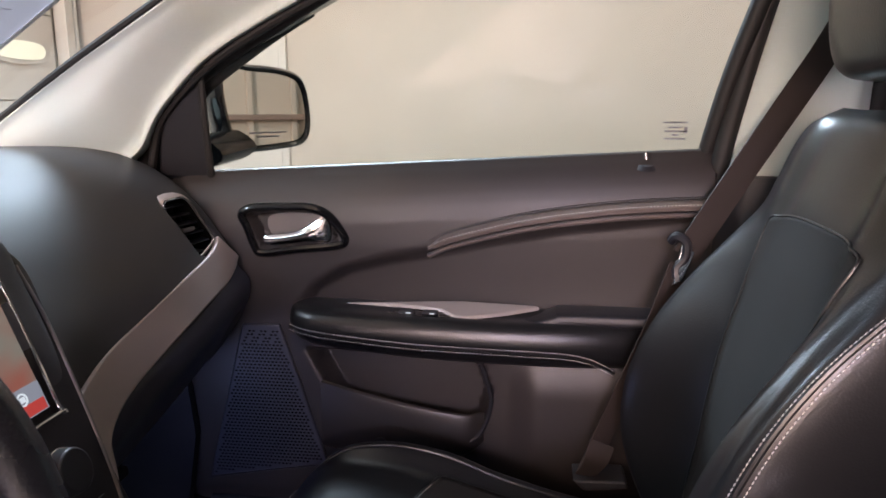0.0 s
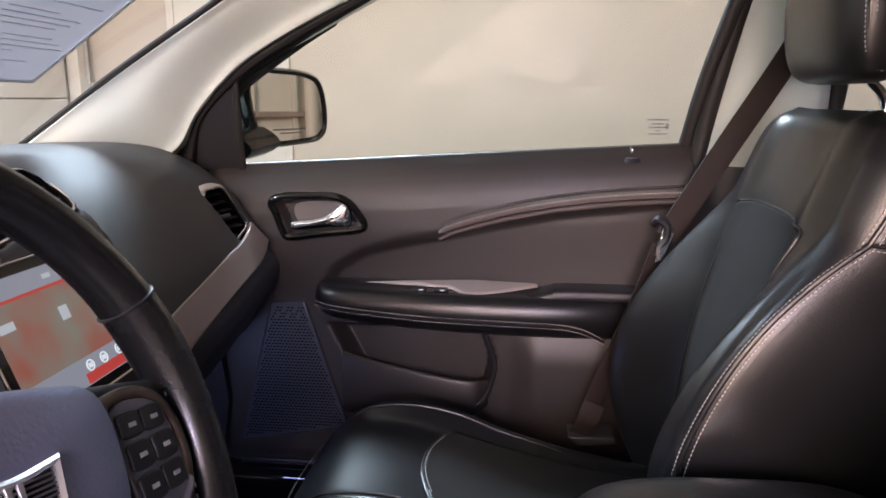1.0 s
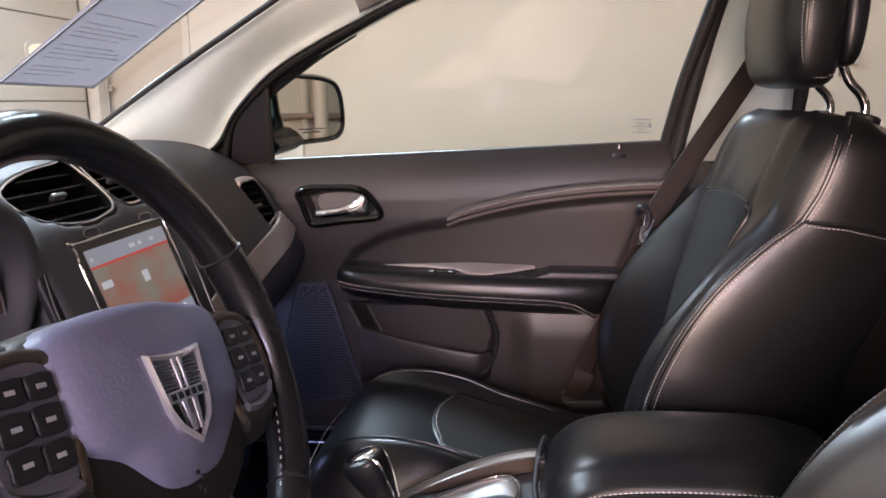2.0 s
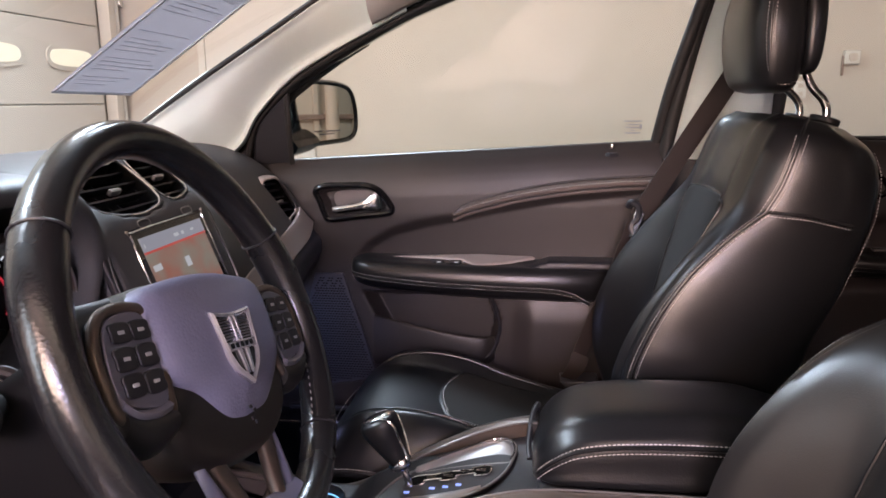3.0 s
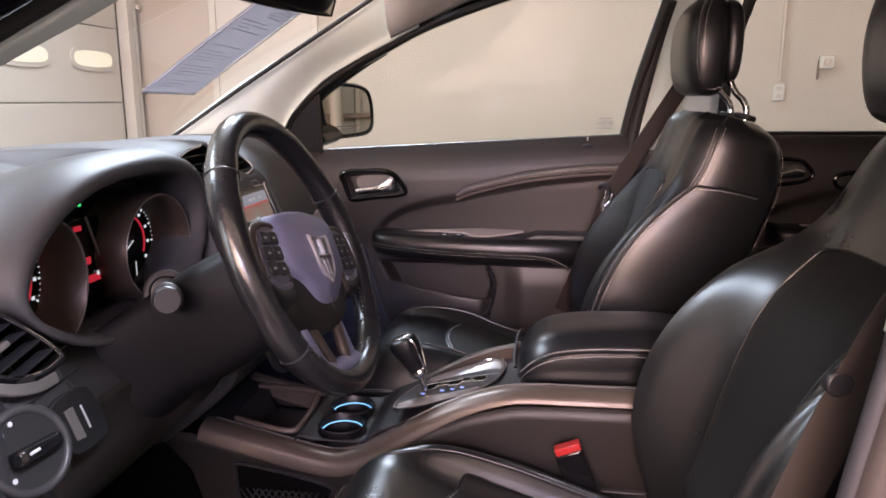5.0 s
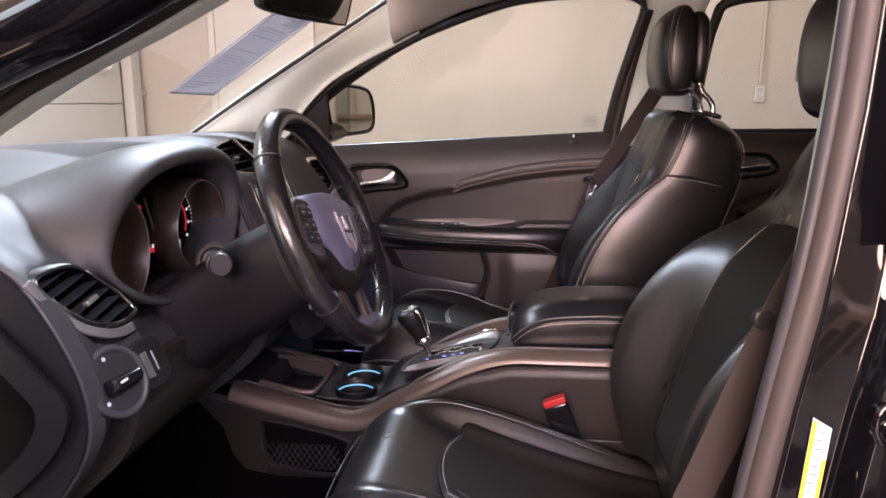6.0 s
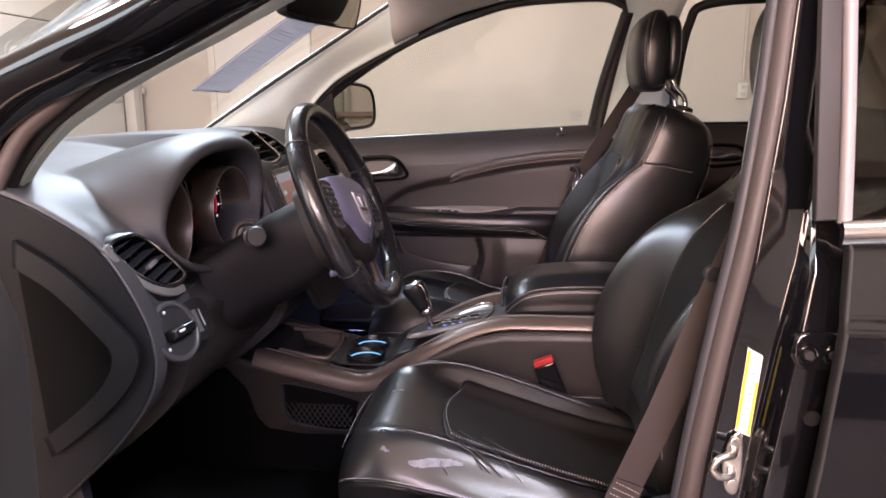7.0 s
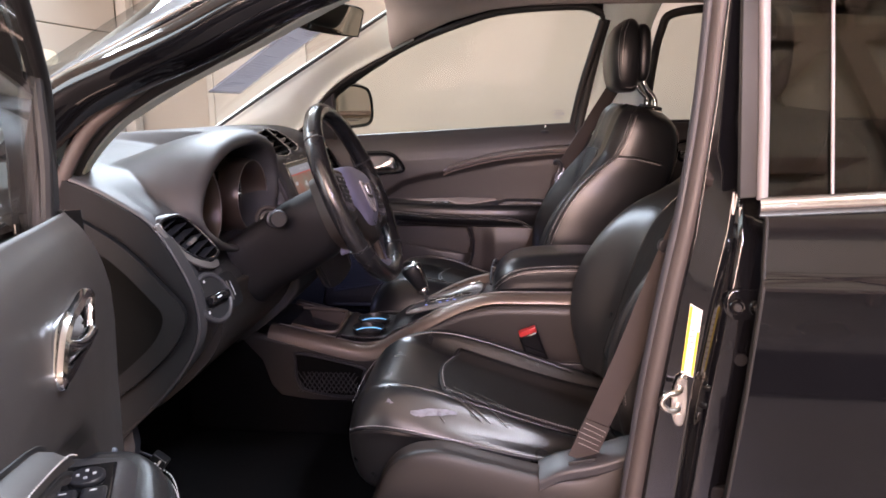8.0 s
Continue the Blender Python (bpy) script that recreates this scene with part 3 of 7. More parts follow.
rings = [[(x0, 0.735, z), (x0 + 0.012, 0.722, z), (x0 + 0.05, 0.70, z), (x1 - 0.03, 0.695, z), (x1, 0.705, z), (x1 + 0.01, 0.74, z)] for x0, x1, z in ((0.435, 0.63, 1.085), (0.45, 0.632, 1.16), (0.465, 0.636, 1.25), (0.485, 0.64, 1.35), (0.50, 0.65, 1.44), (0.51, 0.68, 1.52))]
part("pillar_trim", smooth_loft(rings, 30, 16), TRIM, car, "pale grey upper centre pillar trim")
rings = [[(x0, 0.735, z), (x0 + 0.015, 0.715, z), (x0 + 0.06, 0.69, z), (x1 - 0.03, 0.685, z), (x1, 0.70, z), (x1 + 0.01, 0.74, z)] for x0, x1, z in ((0.40, 0.66, 0.36), (0.41, 0.65, 0.6), (0.425, 0.645, 0.85), (0.43, 0.645, 1.083))]
part("pillar_lower", smooth_loft(rings, 30, 16), HARD, car, "dark lower centre pillar trim")
part("pillar_seal", tube([(0.428, 0.728, 1.02), (0.440, 0.724, 1.12), (0.462, 0.715, 1.24), (0.487, 0.70, 1.36), (0.512, 0.68, 1.46)], 0.015, 30, 10), RUBBER, car, "black rubber pillar seal")

# driver B-pillar: black painted jamb, brown seal, striker, label, hinge
dx = lambda z: lerp_table([(0.3, -0.075), (0.5, -0.06), (0.65, -0.045), (0.83, -0.028), (1.0, 0.0), (1.2, 0.018), (1.35, 0.025), (1.5, 0.035)], z)[0]
slim = lambda z: smoothstep(0.98, 1.06, z)
rings = [[(x + dx(z) - b * slim(z), y + c * slim(z), z) for x, y, b, c in ((0.474, -0.69, 0, 0), (0.482, -0.722, 0, 0), (0.488, -0.735, 0, 0), (0.533, -0.738, 0, 0.004), (0.540, -0.745, 0.002, 0.012), (0.544, -0.762, 0.003, 0.030), (0.550, -0.772, 0.006, 0.044), (0.575, -0.775, 0.028, 0.058), (0.62, -0.75, 0.070, 0.038), (0.62, -0.69, 0.070, 0))] for z in (0.3, 0.45, 0.6, 0.75, 0.9, 1.0, 1.1, 1.2, 1.3, 1.4, 1.5)]
part("pillar_jamb", loft(rings), PAINT, car, "black painted centre pillar jamb", bevel=0.003)
part("pillar_seal", tube([(0.481 + 1.15 * dx(z), -0.718, z) for z in (0.45, 0.6, 0.75, 0.9, 1.05, 1.2, 1.35, 1.48)], 0.015, 50, 12), SEAL, car, "brown-grey door opening seal")
part("pillar_bead", tube([(0.466 + 1.1 * dx(z), -0.712, z) for z in (0.45, 0.6, 0.75, 0.9, 1.05, 1.2, 1.35, 1.48)], 0.009, 50, 10), BEADRUB, car, "grey rubber bead of the seal")
part("pillar_trim", loft([[(0.464 + dx(z), -0.704, z), (0.465 + dx(z), -0.690, z), (0.472 + dx(z), -0.676, z), (0.55 + dx(z), -0.655, z), (0.55 + dx(z), -0.70, z)] for z in (1.035, 1.1, 1.25, 1.4, 1.5)]), TRIM, car, "pale grey centre pillar trim")
part("pillar_lower", loft([[(0.464 + dx(z), -0.70, z), (0.474 + dx(z), -0.68, z), (0.53 + dx(z), -0.665, z), (0.60 + dx(z), -0.65, z), (0.60 + dx(z), -0.70, z)] for z in (0.36, 0.6, 0.8, 1.033)]), HARD, car, "dark lower pillar trim")
lab = part("warning_label", slab([(0.486, -0.7395, 0.896), (0.505, -0.7395, 0.885), (0.497, -0.7395, 0.775), (0.478, -0.7395, 0.783)], (0, -0.0008, 0)), WHITE, car, "white and yellow label on the jamb")
part("label_band", slab([(0.4862, -0.7405, 0.893), (0.490, -0.7405, 0.891), (0.482, -0.7405, 0.785), (0.4783, -0.7405, 0.787)], (0, -0.0005, 0)), YELLOW, lab, "yellow edge band")
part("label_band", slab([(0.4985, -0.7405, 0.850), (0.502, -0.7405, 0.850), (0.4965, -0.7405, 0.777), (0.493, -0.7405, 0.778)], (0, -0.0005, 0)), YELLOW, lab, "yellow edge band")
for k in range(9):
    z = 0.882 - k * 0.0095
    part("text_bar", slab([(0.491 - k * 0.0008, -0.7405, z), (0.499 - k * 0.0008, -0.7405, z - 0.0005), (0.499 - k * 0.0008, -0.7405, z - 0.002), (0.491 - k * 0.0008, -0.7405, z - 0.0015)], (0, -0.0004, 0)), INK, lab)
# hinge of the rear door
hl = part("hinge_leaf", slab([(0.529, -0.745, 0.918), (0.541, -0.745, 0.929), (0.576, -0.745, 0.928), (0.592, -0.745, 0.920), (0.590, -0.745, 0.886), (0.566, -0.745, 0.879), (0.538, -0.745, 0.882), (0.528, -0.745, 0.898)], (0, -0.030, 0), 32), PAINT, car, "black painted rear door hinge", bevel=0.004)
for bx in (0.545, 0.574):
    part("bolt_ring", tube([(bx + math.cos(a) * 0.0105, -0.7755, 0.901 + math.sin(a) * 0.0105) for a in [2 * math.pi * k / 12 for k in range(12)]], 0.0022, 28, 8, True), PAINT, hl, "raised bolt washer")
    part("hinge_bolt", disc((bx, -0.775, 0.901), (0, -1, 0), 0.0065, 0.005, 6), RUBBER, hl, "black hinge bolt", bevel=0.001)
part("hinge_knuckle", tube([(0.596, -0.770, 0.932), (0.597, -0.772, 0.901), (0.595, -0.770, 0.874)], 0.010, 12, 14), PAINT, car, "black hinge knuckle")
part("check_arm", ribbon([(0.538, -0.742, 0.873), (0.530, -0.758, 0.862), (0.529, -0.764, 0.835), (0.533, -0.752, 0.805)], 0.014, 0.004, 20, (1, 0, 0.1)), PAINT, car, "black bent check arm", bevel=0.001)
part("check_arm", ribbon([(0.558, -0.742, 0.866), (0.562, -0.764, 0.850), (0.560, -0.766, 0.820), (0.554, -0.744, 0.798)], 0.012, 0.004, 20, (1, 0, 0.1)), PAINT, car, "black bent check arm", bevel=0.001)
part("hinge_leaf", slab([(0.512, -0.737, 0.60), (0.56, -0.737, 0.60), (0.56, -0.737, 0.54), (0.512, -0.737, 0.548)], (0, -0.036, 0), 24), ENDPL, car, "black painted rear door hinge", bevel=0.003)
part("check_bracket", tube([(0.525, -0.740, 0.83), (0.524, -0.765, 0.80), (0.525, -0.740, 0.77)], 0.006, 14, 8), PAINT, car, "black door check bracket")
part("grommet", disc((0.556, -0.774, 0.82), (0, -1, 0), 0.010, 0.004), ENDPL, car, "black rubber grommet")
strk = thing("door_striker", (0.47, -0.742, 0.66), "silver door striker bolted to the black jamb", "striker")
part("plate", slab([(0.484, -0.7385, 0.752), (0.470, -0.7385, 0.745), (0.462, -0.7385, 0.71), (0.468, -0.7385, 0.672), (0.482, -0.7385, 0.668), (0.487, -0.7385, 0.70)], (0, -0.006, 0), 30), METAL, strk, bevel=0.002)
part("loop", tube([(0.476, -0.744, 0.732), (0.468, -0.762, 0.731), (0.450, -0.77, 0.729), (0.442, -0.77, 0.716), (0.452, -0.77, 0.704), (0.468, -0.762, 0.702), (0.474, -0.744, 0.702)], 0.0048, 36, 10), METAL, strk)
for z in (0.741, 0.682):
    part("screw", disc((0.475, -0.7445, z), (0, -1, 0), 0.0075, 0.004, 12), METAL, strk, bevel=0.001)
strk.matrix_basis = Matrix.Translation((0.473, -0.742, 0.688))

# driver A-pillar and door frame seen from outside
AP = ((-0.66, 1.10), (-0.60, 1.15), (-0.503, 1.230), (-0.40, 1.276), (-0.295, 1.318), (-0.18, 1.37), (0.0, 1.43), (0.25, 1.49), (0.6, 1.52))
SCREEN_EDGE = ((-0.74, 1.159), (-0.67, 1.201), (-0.57, 1.262), (-0.47, 1.322), (-0.37, 1.383), (-0.27, 1.443), (-0.06, 1.52), (0.25, 1.56), (0.6, 1.57))
GLINT = ((-0.70, 1.165), (-0.64, 1.195), (-0.535, 1.247), (-0.435, 1.293), (-0.335, 1.339), (-0.225, 1.388), (-0.03, 1.462), (0.25, 1.515), (0.6, 1.54))
rings = []
for (x, z), (xw, zw), (xg, zg) in zip(AP, SCREEN_EDGE, GLINT):
    rings.append([(xw, -0.606, zw + 0.004), (xw + 0.006, -0.622, zw + 0.006), (xg - 0.010, -0.668, zg + 0.006), (xg, -0.684, zg), (xg + 0.010, -0.700, zg - 0.010), (x, -0.775, z + 0.004), (x + 0.012, -0.795, z - 0.018), (x + 0.03, -0.775, z - 0.04), (x + 0.045, -0.735, z - 0.05), (x + 0.02, -0.70, z - 0.03), (xw + 0.02, -0.64, zw - 0.035)])
part("pillar_skin", smooth_loft(rings, 66, 48), PAINT, car, "glossy black outer windscreen pillar")
part("screen_moulding", smooth_loft([[(xw - 0.003, -0.604, zw + 0.002), (xw, -0.608, zw + 0.009), ((xw + xg) / 2, -0.642, (zw + zg) / 2 + 0.0105), (xg - 0.004, -0.677, zg + 0.010), (xg - 0.004, -0.676, zg + 0.004), (xw + 0.004, -0.618, zw)] for (xw, zw), (xg, zg) in zip(SCREEN_EDGE, GLINT)], 24, 48), GREYPL, car, "dull dark moulding beside the windscreen")
# chrome tube laid along the bright line on the pillar
part("pillar_line", tube([(xg, -0.686, zg + 0.002) for xg, zg in GLINT], 0.0034, 50, 8), CHROME, car, "thin bright strip along the windscreen pillar")
part("frame_groove", tube([(x + 0.012, -0.748, z + 0.014) for x, z in AP], 0.003, 50, 8), RUBBER, car, "dark groove in the pillar")
# layers round the driver's door opening, from the pale inner strip out to the brown seal
LOWE = ((-0.556, 0.94), (-0.552, 0.97), (-0.548, 0.998), (-0.544, 1.048), (-0.514, 1.102), (-0.457, 1.159), (-0.404, 1.192), (-0.358, 1.218), (-0.312, 1.242), (-0.26, 1.266), (-0.213, 1.287), (-0.12, 1.332), (0.0, 1.385), (0.15, 1.430), (0.30, 1.458), (0.45, 1.466))
UPE = ((-0.538, 0.94), (-0.537, 0.97), (-0.535, 0.999), (-0.529, 1.048), (-0.502, 1.105), (-0.447, 1.165), (-0.385, 1.206), (-0.340, 1.229), (-0.295, 1.250), (-0.247, 1.273), (-0.199, 1.296), (-0.12, 1.336), (0.0, 1.392), (0.15, 1.438), (0.30, 1.466), (0.45, 1.474))
BROWN = ((-0.545, 0.60), (-0.552, 0.80), (-0.548, 1.0), (-0.540, 1.05), (-0.517, 1.099), (-0.472, 1.162), (-0.42, 1.202), (-0.37, 1.236), (-0.322, 1.264), (-0.228, 1.314), (-0.164, 1.346), (-0.10, 1.374), (0.0, 1.420), (0.15, 1.468), (0.30, 1.498), (0.45, 1.506))
part("opening_strip", smooth_loft([[(a, -0.640, b + 0.006), (a, -0.646, b), (a * 0.5 + c * 0.5, -0.664, (b + d) / 2 - 0.001), (c, -0.680, d), (c - 0.010, -0.676, d + 0.008), (a - 0.012, -0.640, b + 0.012)] for (a, b), (c, d) in zip(LOWE, UPE)], 24, 60), TRIM, car, "pale inner strip of the door opening")
part("pillar_seal", tube([(-0.543, -0.702, 0.60), (-0.546, -0.700, 0.80)] + [(x - 0.005, -0.696, z + 0.008) for x, z in UPE], 0.0112, 80, 10), RUBBER, car, "black rubber door opening seal")
part("pillar_seal", tube([(x, -0.722, z) for x, z in BROWN], 0.0125, 80, 10), SEAL, car, "brown-grey outer door seal")
part("door_jamb", loft([[(-0.60, -0.80, z), (-0.56, -0.80, z), (-0.53, -0.72, z), (-0.55, -0.70, z), (-0.62, -0.70, z)] for z in (0.40, 0.7, 1.0, 1.12)]), PAINT, car, "black painted hinge jamb", bevel=0.004)


# ---- front doors: one builder, used closed for the passenger and swung open for the driver ----
def belt(x):
    return 1.0700 + 0.0450 * (x + 0.425) / 0.83


UPPER = [(-0.01, 0.742), (0.0, 0.735), (0.012, 0.724), (0.028, 0.715), (0.045, 0.708), (0.062, 0.703), (0.088, 0.698), (0.13, 0.697), (0.20, 0.70), (0.30, 0.702), (0.75, 0.70)]
SCALLOP = [(-0.275, 0.80), (-0.268, 0.848), (-0.238, 0.888), (-0.183, 0.922), (-0.11, 0.942), (-0.03, 0.957), (0.055, 0.977), (0.194, 1.004), (0.45, 1.034), (0.45, 0.80)]
CAVITY = [(-0.245, 0.765), (0.055, 0.765), (0.076, 0.70), (0.062, 0.645), (0.03, 0.62), (-0.12, 0.612), (-0.19, 0.66)]
HANDLE = rounded([(-0.357, 1.008), (-0.335, 1.020), (-0.28, 1.022), (-0.235, 1.022), (-0.205, 1.010), (-0.183, 0.985), (-0.174, 0.966), (-0.19, 0.956), (-0.26, 0.948), (-0.322, 0.940), (-0.336, 0.952), (-0.348, 0.985)], 60)
DISH = rounded([(-0.347, 1.003), (-0.33, 1.012), (-0.28, 1.014), (-0.238, 1.014), (-0.212, 1.003), (-0.193, 0.982), (-0.187, 0.969), (-0.198, 0.963), (-0.26, 0.956), (-0.318, 0.949), (-0.328, 0.958), (-0.339, 0.985)], 60)
GRILLE = [(-0.367, 0.811), (-0.297, 0.813), (-0.216, 0.551), (-0.444, 0.511)]


def panel_y(x, z, hx=0.0, hz=0.0, zs=1.0):
    y = lerp_table(UPPER, belt(x) - z)[0]
    e = edge_distance(SCALLOP, x, z)
    y += 0.018 * smoothstep(-0.004, 0.022, e)
    e = edge_distance(CAVITY, x, z)
    y += 0.045 * smoothstep(-0.008, 0.012, e)
    e = edge_distance(DISH, x - hx, 0.945 + (z - hz - 0.945) / zs)
    y += 0.026 * smoothstep(-0.002, 0.006, e)
    y -= 0.016 * smoothstep(0.10, 0.16, x) * smoothstep(0.80, 0.70, z)
    y += 0.03 * smoothstep(0.50, 0.42, z)
    y += 0.02 * smoothstep(-0.46, -0.54, x)
    return y


def build_door(T, who, label, lower_mat, hx=0.0, hz=0.0, zs=1.0):
    hq = lambda z: 0.945 + (z - 0.945) * zs + hz
    top = thing(who, T(V(0, 0.74, 0.42)), label, "car door", "front doors")
    top.matrix_basis = Matrix.Translation(T(V(0, 0.74, 0.42)))

    def put(name, bm, mat, parent=None, lab="", **k):
        for v in bm.verts:
            v.co = T(v.co)
        return part(name, bm, mat, parent or top, lab, **k)

    put("inner_panel", field(-0.54, 0.432, 0, 1, 170, 150, lambda x, v: V(x, panel_y(x, 0.42 + (belt(x) + 0.008 - 0.42) * v, hx, hz, zs), 0.42 + (belt(x) + 0.008 - 0.42) * v)), SOFT, None, "dark brown-grey moulded inner panel", solid=0.004)
    put("outer_skin", slab([(-0.56, 0.80, 0.40), (0.46, 0.80, 0.40), (0.455, 0.80, belt(0.45)), (-0.50, 0.80, belt(-0.5))], (0, 0.06, 0)), PAINT, None, "black painted outer skin", bevel=0.015)
    put("edge_face", slab([(0.432, 0.73, 0.42), (0.46, 0.80, 0.42), (0.455, 0.80, 1.115), (0.432, 0.735, 1.12)], (0.004, 0, 0)), PAINT, None, "black painted door edge")
    put("front_edge", slab([(-0.54, 0.70, 0.42), (-0.56, 0.80, 0.42), (-0.52, 0.80, 1.07), (-0.53, 0.73, 1.07)], (-0.004, 0, 0)), PAINT, None, "black painted hinge edge")
    put("belt_seal", tube([(x, 0.741, belt(x) + 0.002) for x in (-0.43, -0.2, 0, 0.2, 0.41)], 0.0045, 20, 8), RUBBER, None, "black belt line seal")
    put("belt_chrome", tube([(x, 0.80, belt(x) - 0.014) for x in (-0.43, -0.2, 0, 0.2, 0.43)], 0.008, 20, 8), CHROME, None, "chrome outer belt strip")
    # window: glass leaning inwards, black frame
    near = who == "passenger_door"
    gy = (lambda z: 0.752 - 0.10 * (z - 1.08) / 0.40) if near else (lambda z: 0.757 - 0.055 * (z - 1.08) / 0.40)
    s0, s1, s2 = (0.735, 0.72, 0.70) if near else (0.752, 0.749, 0.744)
    outline = [(-0.430, 1.068), (0.41, 1.110), (0.433, 1.24), (0.463, 1.355), (0.497, 1.468), (0.43, 1.491), (0.252, 1.487), (0.134, 1.473), (0.0, 1.434), (-0.121, 1.391), (-0.217, 1.345), (-0.31, 1.297), (-0.40, 1.245), (-0.428, 1.222)]
    g = put("window_glass", slab([(x, gy(z) + 0.004, z) for x, z in outline], (0, 0.004, 0)), GLASS, None, "clear side window")
    g.visible_shadow = False
    put("window_frame", tube([(x, gy(z) + 0.004, z) for x, z in ((0.418, 1.11), (0.441, 1.235), (0.472, 1.355), (0.500, 1.455))], 0.014, 26, 10), RUBBER, None, "black rear window channel")
    put("window_frame", tube([(x, gy(z) + 0.006, z + 0.008) for x, z in ((0.497, 1.468), (0.43, 1.491), (0.252, 1.487), (0.134, 1.473), (0.0, 1.434), (-0.121, 1.391), (-0.217, 1.345), (-0.31, 1.297), (-0.40, 1.245), (-0.455, 1.205), (-0.498, 1.13), (-0.515, 1.06))], 0.011, 60, 10), RUBBER, None, "black upper window channel")
    put("window_surround", loft([[(x, gy(z) + 0.02, z - 0.004), (x, gy(z) + 0.02, z + 0.035), (x, gy(z) + 0.05, z + 0.035), (x, gy(z) + 0.05, z - 0.004)] for x, z in ((0.50, 1.478), (0.43, 1.496), (0.252, 1.492), (0.134, 1.478), (0.0, 1.440), (-0.121, 1.396), (-0.217, 1.350), (-0.40, 1.250), (-0.50, 1.145), (-0.53, 1.06))]), PAINT if near else RUBBER, None, "black window surround")
    put("sail_panel", slab([(-0.522, s0, 1.064), (-0.425, s0, 1.060), (-0.420, s2, 1.243), (-0.456, s2, 1.214), (-0.492, s2, 1.172), (-0.513, s1, 1.115)], (0, 0.02, 0)), HARD if near else BLACKPL, None, "dark triangular mirror panel", bevel=0.006)
    put("sail_edge", tube([(-0.424, s0 - 0.001, 1.068), (-0.421, s1 - 0.005, 1.15), (-0.418, s2, 1.245)], 0.007, 12, 8), RUBBER, None, "black division bar")
    # accent roll with piping and thread over the scallop
    A = [(-0.030, 0.957), (0.0, 0.971), (0.055, 0.987), (0.12, 1.003), (0.20, 1.017), (0.30, 1.029), (0.43, 1.037)]
    rr = []
    for i, p in enumerate(cr([(x, 0, z) for x, z in A], 50)):
        k = min(1, 0.25 + i / 7)
        rr.append([V(p.x, 0.699 + b, p.z + a * k) for a, b in ((0.012, 0.004), (0.0095, -0.012), (0.003, -0.021), (-0.004, -0.0195), (-0.009, -0.006), (-0.010, 0.016), (0.008, 0.016))])
    # lighter copy on the passenger door: the light on the roll is put into ACCENT
    put("accent_roll", loft(rr), ACCENT if near else SOFT, None, "padded stitched accent roll")
    put("piping", tube([(x, 0.681, z - 0.0075) for x, z in A], 0.0016, 50, 6), BLACKPL, None, "black joint of the accent roll")
    put("roll_joint", tube([(x, 0.697, z + 0.0135) for x, z in A], 0.0024, 50, 6), BLACKPL, None, "dark joint above the accent roll")
    put("lower_roll", tube([(x, 0.6855, z - 0.0115) for x, z in A], 0.0042, 50, 8), ACCENT if near else SOFT, None, "thin pale roll below the joint")
    put("roll_joint", tube([(x, 0.702, z - 0.0175) for x, z in A], 0.003, 50, 6), BLACKPL, None, "dark joint below the accent roll")
    put("stitching", stitches([(x, 0.6765, z + 0.0055) for x, z in A], 200), THREAD, None, "pale thread stitching")
    put("stitching", stitches([(x, 0.6838, z - 0.0080) for x, z in A], 200), THREAD, None, "pale thread stitching")
    put("panel_joint", tube([(-0.029, 0.7185, 0.95), (-0.016, 0.7185, 0.92), (0.008, 0.7185, 0.866)], 0.0016, 12, 6), BLACKPL, None, "joint in the inner panel")
    # handle: chrome ring, dish, satin plate and lever
    bez = put("handle_bezel", tube([(x + hx, 0.696, hq(z)) for x, z in HANDLE[::2]], 0.0080, 90, 8, True, 0.8), GLOSSBL if near else CHROME, None, "polished handle surround")
    put("chrome_ring", tube([(x + hx, 0.6915, hq(z)) for x, z in rounded([((x + 0.265) * 0.965 - 0.265, (z - 0.982) * 0.93 + 0.982) for x, z in HANDLE[::3]], 40)], 0.0013, 90, 6, True), CHROME, bez, "thin chrome ring")
    put("dish_plate", slab([(x + hx, 0.7195, hq(z)) for x, z in rounded([(-0.315, 1.002), (-0.24, 1.008), (-0.205, 0.99), (-0.205, 0.972), (-0.30, 0.962)], 30)], (0, 0.003, 0)), SATIN, bez, "satin silver dish plate")
    put("lever", smooth_loft([[(x + hx, y0 + a, hq(z + b)) for a, b in ((-0.006, 0), (-0.003, h), (0.004, h), (0.006, 0), (0.004, -h), (-0.003, -h))] for x, y0, z, h in ((-0.314, 0.688, 0.966, 0.006), (-0.30, 0.687, 0.966, 0.0085), (-0.26, 0.688, 0.971, 0.009), (-0.235, 0.69, 0.978, 0.013), (-0.215, 0.694, 0.985, 0.020), (-0.202, 0.70, 0.985, 0.022), (-0.193, 0.71, 0.983, 0.018))], 20, 30), CHROME, bez, "chrome pull lever")
    # armrest pad
    rings = []
    for x, zt, zb, out in ((-0.272, 0.842, 0.805, 0.688), (-0.266, 0.848, 0.796, 0.662), (-0.245, 0.850, 0.791, 0.642), (-0.2, 0.849, 0.785, 0.63), (-0.05, 0.846, 0.774, 0.624), (0.1, 0.843, 0.768, 0.626), (0.22, 0.842, 0.764, 0.634), (0.30, 0.840, 0.762, 0.65), (0.34, 0.838, 0.760, 0.672), (0.37, 0.838, 0.765, 0.69)):
        rings.append([(x, 0.73, zt + 0.004), (x, (0.72 + out) / 2, zt + 0.004), (x, out + 0.012, zt), (x, out, (zt * 2 + zb) / 3), (x, out + 0.006, zb + 0.025), (x, out + 0.03, zb + 0.003), (x, 0.73, zb - 0.005)])
    arm = put("armrest", smooth_loft(rings, 42, 50), LEATHER, None, "black leather armrest with stitched edge")
